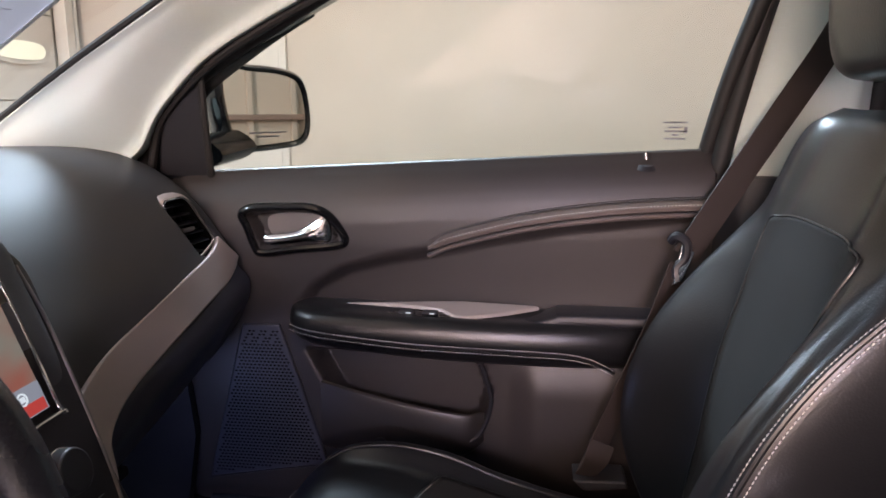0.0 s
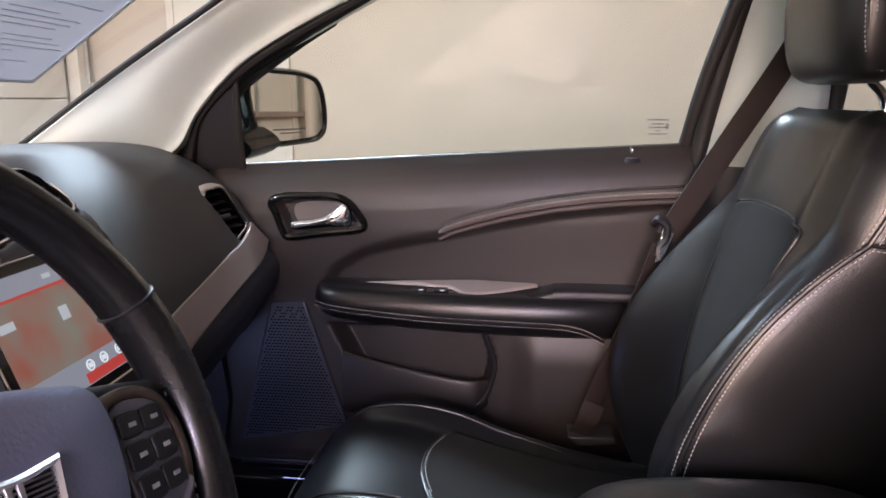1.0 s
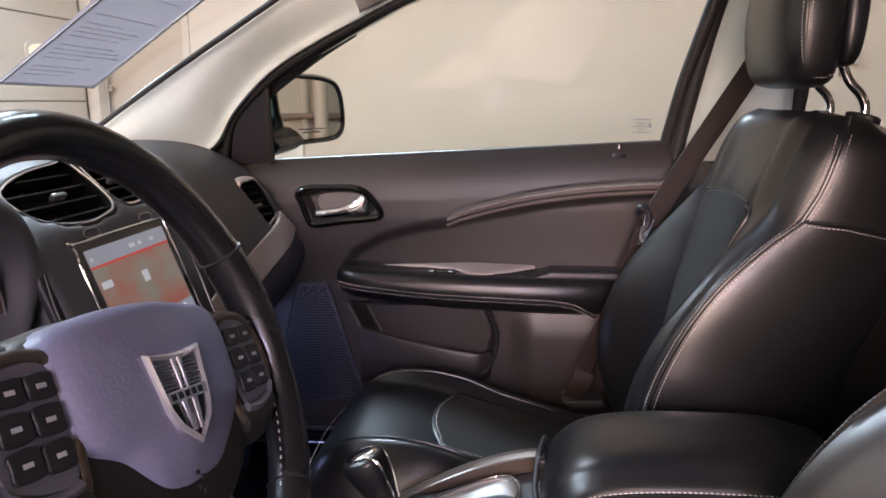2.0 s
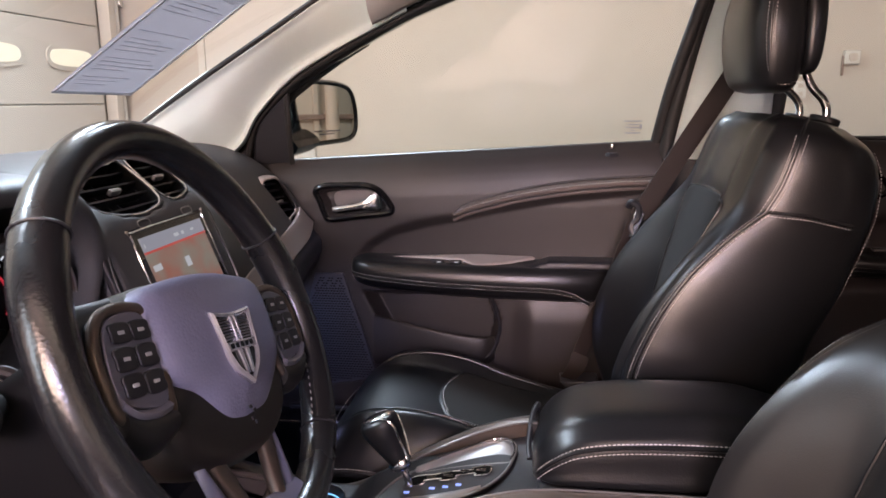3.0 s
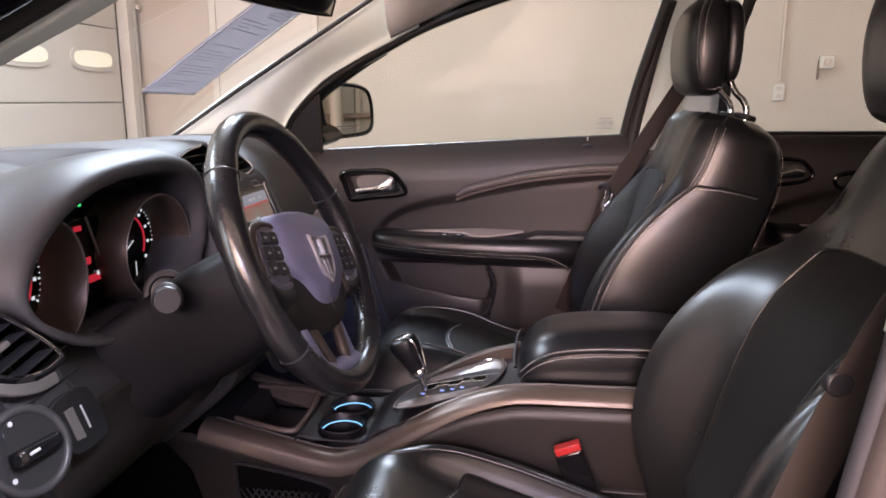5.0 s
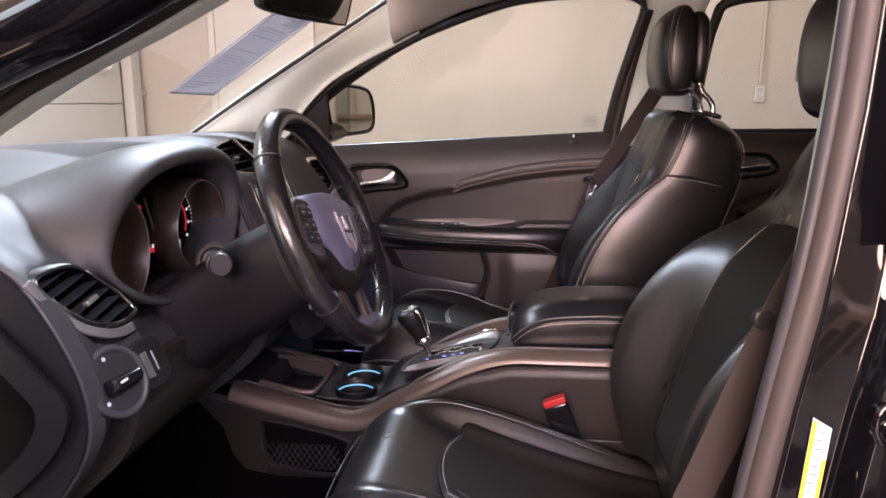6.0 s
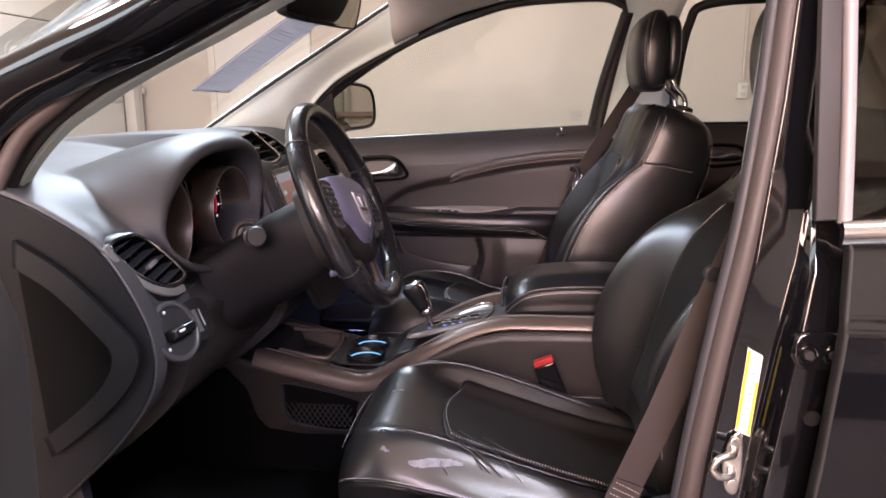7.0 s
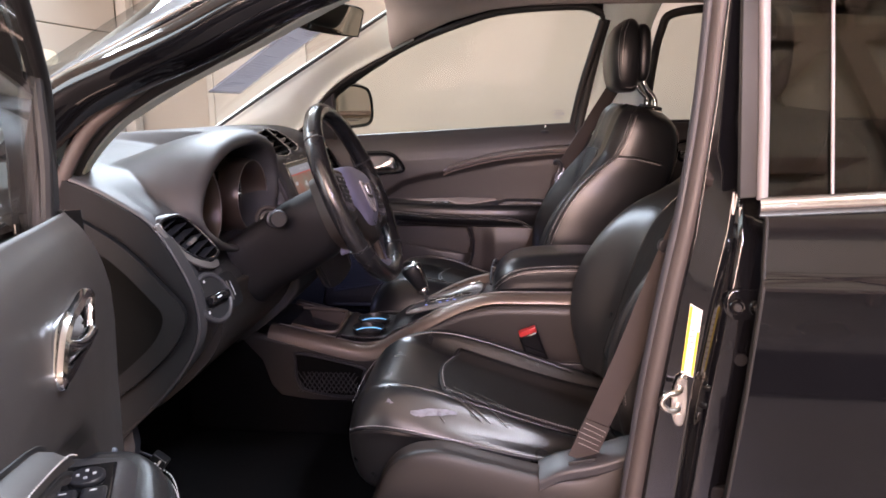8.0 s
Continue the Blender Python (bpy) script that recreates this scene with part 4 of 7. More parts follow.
    S = [(-0.262, 0.650, 0.830), (-0.235, 0.6335, 0.828), (-0.18, 0.6255, 0.823), (-0.05, 0.621, 0.814), (0.1, 0.6235, 0.809), (0.19, 0.629, 0.805), (0.235, 0.636, 0.796), (0.265, 0.648, 0.779), (0.28, 0.664, 0.766)]
    for dz in (0, -0.009):
        put("stitching", stitches([(x, y - 0.0045, z + dz) for x, y, z in S], 220), THREAD, arm, "pale double stitching")
    put("seam_roll", tube([(x, y + 0.0005, z - 0.0045) for x, y, z in S], 0.0028, 60, 6), LEATHER, arm, "leather seam roll")
    put("armrest_top", smooth_loft([[(x, 0.725, z), (x, 0.665, z + 0.003), (x, 0.652, z - 0.004), (x, 0.66, z - 0.02), (x, 0.725, z - 0.02)] for x, z in ((-0.19, 0.842), (0.05, 0.842), (0.14, 0.844), (0.18, 0.854), (0.21, 0.858), (0.43, 0.858))], 24, 30), HARD, None, "dark armrest top moulding")
    sw = put("switch_panel", slab([(-0.178, 0.657, 0.846), (-0.02, 0.653, 0.846), (0.015, 0.653, 0.844), (0.0, 0.685, 0.848), (-0.178, 0.690, 0.848)], (0, 0, 0.004)), GLOSSBL, None, "gloss black switch panel", bevel=0.002)
    for x in (-0.065, -0.025):
        put("switch", box((x, 0.670, 0.852), (0.026, 0.020, 0.005)), HARD, sw, "small window switch", bevel=0.002)
        put("switch_mark", box((x + 0.004, 0.6595, 0.853), (0.008, 0.001, 0.002)), GLYPH, sw)
    if near:
        put("silver_strip", slab([(-0.182, 0.692, 0.851), (-0.08, 0.694, 0.856), (0.03, 0.695, 0.860), (0.15, 0.690, 0.858), (0.157, 0.688, 0.856), (0.10, 0.668, 0.850), (0.045, 0.655, 0.846), (0.020, 0.655, 0.845), (-0.006, 0.674, 0.851), (-0.08, 0.688, 0.853)], (0, 0.004, 0.006)), STRIP, None, "satin silver trim strip", bevel=0.002)
    # map pocket wall
    rings = [[(x, 0.70 - b, z0), (x, 0.678 - b, z0 + 0.01), (x, 0.672 - b, (z0 + z1) / 2), (x, 0.676 - b, z1 - 0.004), (x, 0.681 - b, z1), (x, 0.686 - b, z1 - 0.006), (x, 0.70, z0 + 0.02)] for x, z0, z1, b in ((-0.225, 0.580, 0.708, -0.016), (-0.15, 0.575, 0.694, -0.004), (-0.05, 0.575, 0.678, 0.004), (0.03, 0.585, 0.668, 0.002), (0.066, 0.605, 0.668, -0.014))]
    put("map_pocket", smooth_loft(rings, 30, 24), lower_mat, None, "dark moulded map pocket")
    put("pocket_edge", tube([(0.03, 0.677, 0.612), (0.062, 0.679, 0.636), (0.078, 0.681, 0.69), (0.07, 0.683, 0.73), (0.058, 0.683, 0.76)], 0.004, 20, 8), HARD, None, "raised pocket edge")
    put("screw_cap", disc((-0.112, 0.667, 0.612), (0, -1, 0), 0.011, 0.004, 20), HARD, None, "round screw cap", bevel=0.001)
    # speaker grille: a raised plate with flat near-black patches for shaded slots
    gr = put("speaker_grille", slab([(x, 0.6935, z) for x, z in GRILLE], (0, 0.02, 0)), LOWPL, None, "dark perforated speaker grille", bevel=0.004)
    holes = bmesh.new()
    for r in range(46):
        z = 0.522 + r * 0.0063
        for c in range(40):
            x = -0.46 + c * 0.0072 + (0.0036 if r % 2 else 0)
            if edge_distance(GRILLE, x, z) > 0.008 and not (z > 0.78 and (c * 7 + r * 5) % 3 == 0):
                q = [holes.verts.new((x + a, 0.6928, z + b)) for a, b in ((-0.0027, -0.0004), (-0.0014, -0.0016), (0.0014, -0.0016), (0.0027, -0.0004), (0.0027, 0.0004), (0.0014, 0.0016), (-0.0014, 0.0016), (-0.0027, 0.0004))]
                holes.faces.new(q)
    tagged(put("grille_shade", holes, VOID, gr, "flat near-black patches for the shade in the grille slots"), kind="stuff")
    put("grille_edge", tube([(x, 0.6945, z) for x, z in ((-0.446, 0.508), (-0.33, 0.531), (-0.214, 0.549))], 0.0015, 8, 6), GREYPL, gr, "thin pale grille edge")
    # lock pin
    pin = put("lock_pin", tube([(0.322, 0.733, 1.088), (0.322, 0.733, 1.102), (0.322, 0.733, 1.116)], 0.0045, 8, 12), CHROME, None, "chrome lock pin")
    put("pin_collar", disc((0.322, 0.729, 1.0945), (0, -0.35, 1), 0.020, 0.006, 20, 0.013), HARD, pin, "dark oval collar")
    return top, put


same_place = lambda p: p
pdoor, put_p = build_door(same_place, "passenger_door", "closed passenger door with dark panel and leather armrest", SIDEPL)
# faint maker's mark printed on the glass: plain bars
for k, (w, z) in enumerate(((0.040, 1.166), (0.022, 1.158), (0.034, 1.152), (0.010, 1.146), (0.034, 1.140))):
    put_p("glass_mark", box((0.366, 0.7365, z), (w, 0.0008, 0.0026)), INK, None, "faint grey printed mark")
put_p("glass_mark", box((0.383, 0.7365, 1.154), (0.006, 0.0008, 0.010)), INK, None, "faint grey printed mark")

HINGE = V(-0.62, -0.99, 0)
SWING = Matrix.Rotation(radians(-66), 3, "Z")
opened = lambda p: HINGE + SWING @ (V(p.x, -p.y, p.z) - HINGE)
ddoor, put_d = build_door(opened, "driver_door", "wide open driver door with grey-brown inner panel", SOFT, 0.083, 0.040, 0.53)
# driver switch cluster on the armrest, with its raised pod
CX = 0.041
pod = put_d("armrest_pod", smooth_loft([[(x + CX, 0.74, z), (x + CX, 0.690, z + 0.002), (x + CX, 0.664, z - 0.006), (x + CX, 0.652, z - 0.035), (x + CX, 0.668, z - 0.07), (x + CX, 0.74, z - 0.07)] for x, z in ((-0.30, 0.80), (-0.285, 0.845), (-0.262, 0.864), (-0.20, 0.866), (-0.02, 0.866), (0.10, 0.862), (0.14, 0.84))], 30, 40), GREYPL, None, "grey moulded armrest pod")
cl = put_d("switch_cluster", slab([(-0.245 + CX, 0.674, 0.866), (-0.05 + CX, 0.672, 0.866), (-0.05 + CX, 0.724, 0.867), (-0.245 + CX, 0.722, 0.867)], (0, 0, 0.005)), GLOSSBL, None, "dark switch cluster", bevel=0.003)
put_d("mirror_dial", disc((-0.215 + CX, 0.697, 0.871), (0, 0, 1), 0.016, 0.005), HARD, cl, "round mirror adjuster", bevel=0.0015)
for a, b in ((0.007, 0), (-0.007, 0), (0, 0.007), (0, -0.007)):
    put_d("dial_mark", box((-0.215 + CX + a, 0.697 + b, 0.8765), (0.003, 0.003, 0.001)), MARK, cl)
for x in (-0.175, -0.137, -0.099):
    for y in (0.687, 0.711):
        put_d("window_switch", box((x + CX, y, 0.874), (0.028, 0.021, 0.007)), HARD, cl, "black window switch", bevel=0.003)
        put_d("switch_mark", box((x + CX - 0.006, y, 0.8778), (0.002, 0.006, 0.0006)), MARK, cl)

# passenger side mirror
sm = thing("side_mirror", (-0.44, 0.90, 1.08), "black door mirror with clear glass", "side mirror")
MN = V(0.877, -0.48, -0.02).normalized()
MU = V(0.48, 0.877, 0).normalized()
MC = V(-0.420, 0.995, 1.183)
shape = rounded([(a * 1.17, b) for a, b in [(-0.092, 0.072), (-0.03, 0.077), (0.046, 0.071), (0.082, 0.048), (0.094, -0.022), (0.080, -0.064), (0.02, -0.074), (-0.054, -0.072), (-0.084, -0.03)]], 40)
hull = []
for d, k in ((0.010, 0.99), (0.014, 1.06), (0.006, 1.13), (-0.02, 1.14), (-0.055, 1.02), (-0.075, 0.7), (-0.082, 0.3)):
    hull.append([MC + MN * d + MU * a * k + V(0, 0, b * k) for a, b in shape])
part("housing", loft(hull, True, False), GLOSSBL, sm, "black mirror housing", solid=0.002)
part("mirror_glass", slab([MC + MN * 0.007 + MU * a * 0.965 + V(0, 0, b * 0.965) for a, b in shape], MN * 0.002), MIRROR, sm, "mirror glass")
for k, w in ((0, 0.05), (1, 0.03)):
    part("warning_text", slab([MC + MN * 0.0095 + MU * (0.0 + s * w) + V(0, 0, -0.050 - k * 0.008 + t) for s, t in ((-1, 0), (1, 0), (1, 0.003), (-1, 0.003))], MN * 0.0003), INK, sm, "etched warning text")
part("mount_arm", smooth_loft([[(x, y, z + a) if k % 2 else (x + b, y, z) for k, (a, b) in enumerate(((0, 0.05), (0.035, 0), (0, -0.05), (-0.03, 0)))] for x, y, z in ((-0.48, 0.80, 1.10), (-0.47, 0.86, 1.105), (-0.46, 0.92, 1.11))], 16, 8), GLOSSBL, sm, "black mirror arm")

# ---- rear doors ----
rd = thing("rear_door", (1.1, 0.74, 0.42), "closed rear passenger door with dark panel", "car door", "rear doors")


def rear_y(x, z):
    y = lerp_table(UPPER, 1.122 - z)[0] + 0.018
    y += 0.02 * smoothstep(-0.004, 0.02, edge_distance([(0.74, 0.8), (0.74, 0.90), (0.86, 0.955), (1.0, 0.99), (1.7, 1.03), (1.7, 0.8)], x, z))
    return y


part("inner_panel", field(0.645, 1.6, 0.42, 1.128, 90, 80, lambda x, z: V(x, rear_y(x, z), z)), SOFT, rd, "dark brown-grey inner panel", solid=0.004)
part("outer_skin", box((1.1, 0.83, 0.76), (1.0, 0.05, 0.72)), PAINT, rd, "black painted outer skin", bevel=0.015)
hb = part("handle_bezel", tube([(x, 0.714, z) for x, z in rounded([(0.78, 1.058), (0.86, 1.060), (0.885, 1.045), (0.90, 1.020), (0.87, 1.003), (0.79, 0.996), (0.775, 1.02)], 40)], 0.006, 70, 8, True), GLOSSBL, rd, "gloss black handle surround")
part("dish_plate", slab([(x, 0.7185, z) for x, z in rounded([(0.785, 1.05), (0.86, 1.052), (0.885, 1.022), (0.86, 1.01), (0.79, 1.005)], 30)], (0, -0.002, 0)), BLACKPL, hb, "dark dish")
part("lever", smooth_loft([[(x, 0.706 + a, z + b) for a, b in ((-0.006, 0), (0, h), (0.006, 0), (0, -h))] for x, z, h in ((0.78, 1.022, 0.008), (0.82, 1.024, 0.012), (0.85, 1.032, 0.018), (0.875, 1.03, 0.014))], 16, 20), CHROME, hb, "chrome pull lever")
ra = part("armrest", smooth_loft([[(x, 0.74, 0.888), (x, o + 0.02, 0.888), (x, o, 0.872), (x, o + 0.004, 0.85), (x, o + 0.03, 0.835), (x, 0.74, 0.83)] for x, o in ((0.802, 0.72), (0.81, 0.69), (0.84, 0.665), (1.0, 0.655), (1.4, 0.66))], 30, 20), LEATHER, rd, "black leather armrest")
for dz in (0, -0.008):
    part("stitching", stitches([(0.815, 0.682, 0.862 + dz), (0.85, 0.6605, 0.860 + dz), (1.0, 0.6525, 0.858 + dz), (1.3, 0.655, 0.857 + dz)], 80), THREAD, ra, "pale double stitching")
part("silver_strip", box((0.96, 0.70, 0.893), (0.17, 0.02, 0.006)), SATIN, rd, "satin silver trim strip", bevel=0.002)
part("belt_seal", tube([(0.66, 0.742, 1.127), (1.1, 0.742, 1.13), (1.6, 0.742, 1.135)], 0.005, 10, 8), RUBBER, rd, "black belt line seal")
part("window_frame", tube([(0.665, 0.745, 1.13), (0.672, 0.715, 1.28), (0.69, 0.68, 1.42), (0.74, 0.665, 1.478), (1.0, 0.66, 1.488), (1.5, 0.66, 1.46)], 0.014, 50, 10), RUBBER, rd, "black window frame")
rg = part("window_glass", slab([(0.66, 0.757, 1.12), (1.6, 0.757, 1.13), (1.5, 0.665, 1.46), (0.70, 0.665, 1.48)], (0, 0.004, 0)), GLASS, rd, "clear rear side window")
rg.visible_shadow = False
sh = thing("rear_switch_bezel", (0.98, 0.70, 1.0), "black oval rear pull cup", "pull cup")
part("ring", tube([(x, 0.712, z) for x, z in rounded([(0.96, 1.02), (1.02, 1.03), (1.06, 1.01), (1.02, 0.99), (0.965, 0.992)], 24)], 0.006, 40, 8, True), GLOSSBL, sh)

dr = thing("rear_door", (1.1, -0.84, 0.36), "closed glossy black rear door seen from outside", "car door", "rear doors")


def skin_y(z):
    return -lerp_table([(0.30, 0.80), (0.40, 0.845), (0.6, 0.872), (0.8, 0.88), (0.950, 0.887), (0.958, 0.881), (1.0, 0.875), (1.045, 0.867), (1.06, 0.864)], z)[0]


def front_x(z):
    return lerp_table([(0.30, 0.49), (0.62, 0.520), (0.78, 0.533), (0.91, 0.540), (1.04, 0.545), (1.07, 0.535)], z)[0]


part("outer_skin", field(0, 1, 0.32, 1.055, 12, 70, lambda u, z: V(front_x(z) + u * 1.15, skin_y(z) - 0.012 * math.sin(u * 2.0), z)), PAINT, dr, "glossy black painted door skin")
part("front_flange", field(0, 1, 0.32, 1.055, 4, 40, lambda u, z: V(front_x(z) + 0.012 * u, skin_y(z) + 0.045 * u, z)), RUBBER, dr, "dull black door edge", solid=0.004)
part("chrome_strip", smooth_loft([[(x, y0, 1.041 + s), (x, y0 - 0.010, 1.047 + s), (x, y0 - 0.010, 1.062 + s), (x, y0, 1.069 + s)] for x, y0, s in ((0.533, -0.862, 0), (0.8, -0.868, 0.015), (1.6, -0.868, 0.05))], 16, 12), CHROME, dr, "bright chrome belt strip")
# dull black strip; the dark gap beside the frame is put into its colour
part("frame_gap", slab([(0.510, -0.850, 1.066), (0.536, -0.855, 1.069), (0.524, -0.80, 1.50), (0.500, -0.80, 1.50)], (0, 0.012, 0)), RUBBER, dr, "dull black strip standing in for the dark gap", bevel=0.002)
part("frame_strip", tube([(0.5385, -0.858, 1.066), (0.536, -0.842, 1.2), (0.531, -0.82, 1.36), (0.527, -0.80, 1.50)], 0.0075, 20, 10), FRAMEGREY, dr, "pale grey window frame strip")
part("window_glass", slab([(0.545, -0.849, 1.066), (1.6, -0.855, 1.10), (1.55, -0.795, 1.48), (0.532, -0.792, 1.50)], (0, 0.004, 0)), PRIVACY, dr, "dark privacy glass")
# pale strip modelled in place of a line reflected in the glass
part("reflection_line", tube([(0.633, -0.8555, 1.072), (0.627, -0.83, 1.25), (0.617, -0.80, 1.48)], 0.0024, 12, 6), FRAMEGREY, dr, "thin pale strip for a line reflected in the glass")
dr.matrix_basis = Matrix.Translation((1.12, -0.785, 0.36))

# ---- dashboard ----
dash = thing("dashboard", (-0.5, 0, 0.6), "dark grey moulded dashboard with soft skin", "dashboard")
# profiles (x, z) from the windscreen base over the brow and down the face, at stations across the car
DRV = [(-1.0, 1.10), (-0.80, 1.115), (-0.64, 1.098), (-0.53, 1.078), (-0.46, 1.060), (-0.44, 1.015), (-0.43, 0.95), (-0.375, 0.905), (-0.335, 0.85), (-0.37, 0.76), (-0.50, 0.62)]
END = [(-0.88, 1.09), (-0.75, 1.105), (-0.60, 1.10), (-0.50, 1.075), (-0.42, 1.035), (-0.375, 1.0), (-0.335, 0.935), (-0.313, 0.87), (-0.32, 0.80), (-0.38, 0.715), (-0.50, 0.60)]
MID = [(-1.02, 1.105), (-0.80, 1.122), (-0.62, 1.13), (-0.52, 1.13), (-0.452, 1.118), (-0.375, 1.072), (-0.352, 1.03), (-0.318, 0.93), (-0.315, 0.82), (-0.34, 0.72), (-0.48, 0.60)]
PAS = [(-1.0, 1.10), (-0.80, 1.116), (-0.65, 1.118), (-0.575, 1.106), (-0.505, 1.078), (-0.450, 1.036), (-0.408, 0.985), (-0.370, 0.920), (-0.365, 0.84), (-0.45, 0.73), (-0.58, 0.60)]
END2 = [(x - (0.016 if z < 1.05 else 0.0), z) for x, z in END]
STATIONS = [(-0.728, END), (-0.70, END), (-0.66, END2), (-0.57, END2), (-0.535, DRV), (-0.45, DRV), (-0.30, DRV), (-0.165, DRV), (-0.135, MID), (-0.05, MID), (0.06, MID), (0.135, MID), (0.19, PAS), (0.35, PAS), (0.52, PAS), (0.66, PAS), (0.695, PAS)]
rings = [[(x, y, z) for x, z in prof] for y, prof in STATIONS]
rows = []
for a, b in zip(rings, rings[1:]):
    ca, cb = cr(a, 110), cr(b, 110)
    for k in range(14):
        f = k / 14
        f = smoothstep(0, 1, f)
        rows.append([p.lerp(q, f) for p, q in zip(ca, cb)])
rows.append(cr(rings[-1], 110))
VENTS = {
    "driver": [(-0.378, -0.705, 1.002), (-0.372, -0.66, 1.010), (-0.366, -0.62, 0.993), (-0.345, -0.570, 0.940), (-0.340, -0.578, 0.927), (-0.340, -0.615, 0.926), (-0.345, -0.655, 0.940), (-0.36, -0.685, 0.965)],
    "left": [(-0.424, -0.102, 1.102), (-0.437, -0.05, 1.119), (-0.445, 0.02, 1.125), (-0.444, 0.046, 1.124), (-0.385, 0.040, 1.077), (-0.372, -0.01, 1.064), (-0.374, -0.055, 1.064), (-0.388, -0.098, 1.075)],
    "right": [(-0.446, 0.064, 1.124), (-0.446, 0.105, 1.122), (-0.440, 0.132, 1.116), (-0.402, 0.140, 1.088), (-0.385, 0.122, 1.075), (-0.382, 0.058, 1.073)],
    "passenger": [(-0.449, 0.598, 1.033), (-0.440, 0.612, 1.042), (-0.428, 0.632, 1.040), (-0.415, 0.652, 1.005), (-0.404, 0.670, 0.970), (-0.408, 0.660, 0.955), (-0.419, 0.635, 0.938), (-0.428, 0.620, 0.945), (-0.440, 0.607, 0.985)],
}
NORMALS = {"driver": (0.93, -0.12, 0.36), "left": (0.58, 0, 0.81), "right": (0.58, 0, 0.81), "passenger": (0.905, -0.376, 0.197)}
body = loft(rows, False)
for key, pts in VENTS.items():
    ring = cr(pts, 40, True)
    mid = sum(ring, Vector()) / len(ring)
    n = Vector(NORMALS[key]).normalized()
    u = n.cross(V(0, 0, 1)).normalized()
    w = n.cross(u)
    poly = [((p - mid).dot(u), (p - mid).dot(w)) for p in ring]
    hit = []
    for f in body.faces:
        q = f.calc_center_median() - mid
        if abs(q.dot(n)) < 0.07 and q.length < 0.2 and edge_distance(poly, q.dot(u), q.dot(w)) > -0.004:
            hit.append(f)
    bmesh.ops.delete(body, geom=hit, context="FACES")
mouth = [(-0.56, 0.95), (-0.565, 1.02), (-0.50, 1.065), (-0.34, 1.085), (-0.20, 1.075), (-0.175, 1.04), (-0.19, 0.96), (-0.30, 0.925), (-0.49, 0.93)]
hit = [f for f in body.faces if f.calc_center_median().x > -0.56 and inside(mouth, f.calc_center_median().y, f.calc_center_median().z)]
bmesh.ops.delete(body, geom=hit, context="FACES")
part("end_cap", slab([(x, -0.733, z) for x, z in [(p.x, p.z) for p in cr([(x, 0, z) for x, z in END], 30)] + [(-0.88, 0.6)]], (0, 0.006, 0)), ENDPL, dash, "dark dash end panel")
part("end_cap", slab([(x, 0.699, z) for x, z in [(p.x, p.z) for p in cr([(x, 0, z) for x, z in PAS], 30)] + [(-0.98, 0.6)]], (0, -0.006, 0)), HARD, dash, "dark dash end panel")
# end panel frame and inset beside the open door; the inset's colour holds its shade
FR = [(-0.49, 1.018), (-0.42, 0.972), (-0.355, 0.905), (-0.325, 0.862), (-0.345, 0.81), (-0.40, 0.755), (-0.47, 0.70)]
outer, inner = cr([(x, 0, z) for x, z in FR], 40), cr([((x + 0.44) * 0.80 - 0.453, 0, (z - 0.86) * 0.80 + 0.857) for x, z in FR], 40)
part("end_frame", loft([[V(a.x, -0.737, a.z) for a in outer], [V(a.x, -0.746, a.z) for a in outer], [V(b.x, -0.748, b.z) for b in inner], [V(b.x, -0.738, b.z) for b in inner]], False), ENDPL, dash, "dark plastic end panel frame", solid=0.002)
part("end_shade", slab([V(b.x, -0.7355, b.z) for b in inner], (0, -0.003, 0)), VOID, dash, "recessed end panel, shade put in its near-black colour")

# instrument hood: an arched shell round the opening
ARCH = [(-0.588, 0.990), (-0.580, 1.022), (-0.553, 1.055), (-0.50, 1.088), (-0.43, 1.110), (-0.34, 1.118), (-0.25, 1.115), (-0.185, 1.095), (-0.155, 1.05), (-0.165, 0.995), (-0.215, 0.945), (-0.30, 0.912), (-0.40, 0.905), (-0.49, 0.920), (-0.555, 0.952)]
MIDA = (-0.38, 1.0)


def arch_ring(x, k, dz=0.0, flat=0.0):
    pts = []
    for y, z in ARCH:
        kk = 1 + (k - 1) * (0.12 + 0.88 * smoothstep(0.94, 1.05, z)) if k > 1 else k
        yy, zz = MIDA[0] + (y - MIDA[0]) * kk, MIDA[1] + (z - MIDA[1]) * kk + dz
        if flat:
            zz = zz * (1 - flat) + min(zz, 1.075) * flat
        pts.append((x + (0.018 * max(0, 1.0 - z) / 0.1 if x > -0.40 else 0), yy, zz))
    return pts


hood = smooth_loft([arch_ring(-0.470, 0.93), arch_ring(-0.41, 0.95), arch_ring(-0.365, 0.985), arch_ring(-0.355, 1.02), arch_ring(-0.365, 1.07, 0.006), arch_ring(-0.41, 1.12, 0.008), arch_ring(-0.48, 1.13, 0.006, 0.2), arch_ring(-0.56, 1.11, -0.014, 0.5), arch_ring(-0.66, 1.06, -0.07, 0.9)], 90, 50, True, False)
# driver-side skin below z 1.0 is split off in a darker grey
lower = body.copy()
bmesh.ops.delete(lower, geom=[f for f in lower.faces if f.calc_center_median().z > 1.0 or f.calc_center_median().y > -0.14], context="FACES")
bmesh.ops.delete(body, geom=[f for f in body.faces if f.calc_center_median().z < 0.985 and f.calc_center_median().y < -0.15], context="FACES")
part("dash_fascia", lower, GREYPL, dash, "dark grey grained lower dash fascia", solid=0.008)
skin = part("dash_body", join(body, hood), DASHTOP, dash, "dark grey grained dash skin with the instrument hood", sharp=180, solid=0.011)
rm = skin.modifiers.new("blend", "REMESH")
rm.mode, rm.voxel_size, rm.use_smooth_shade = "VOXEL", 0.0042, True
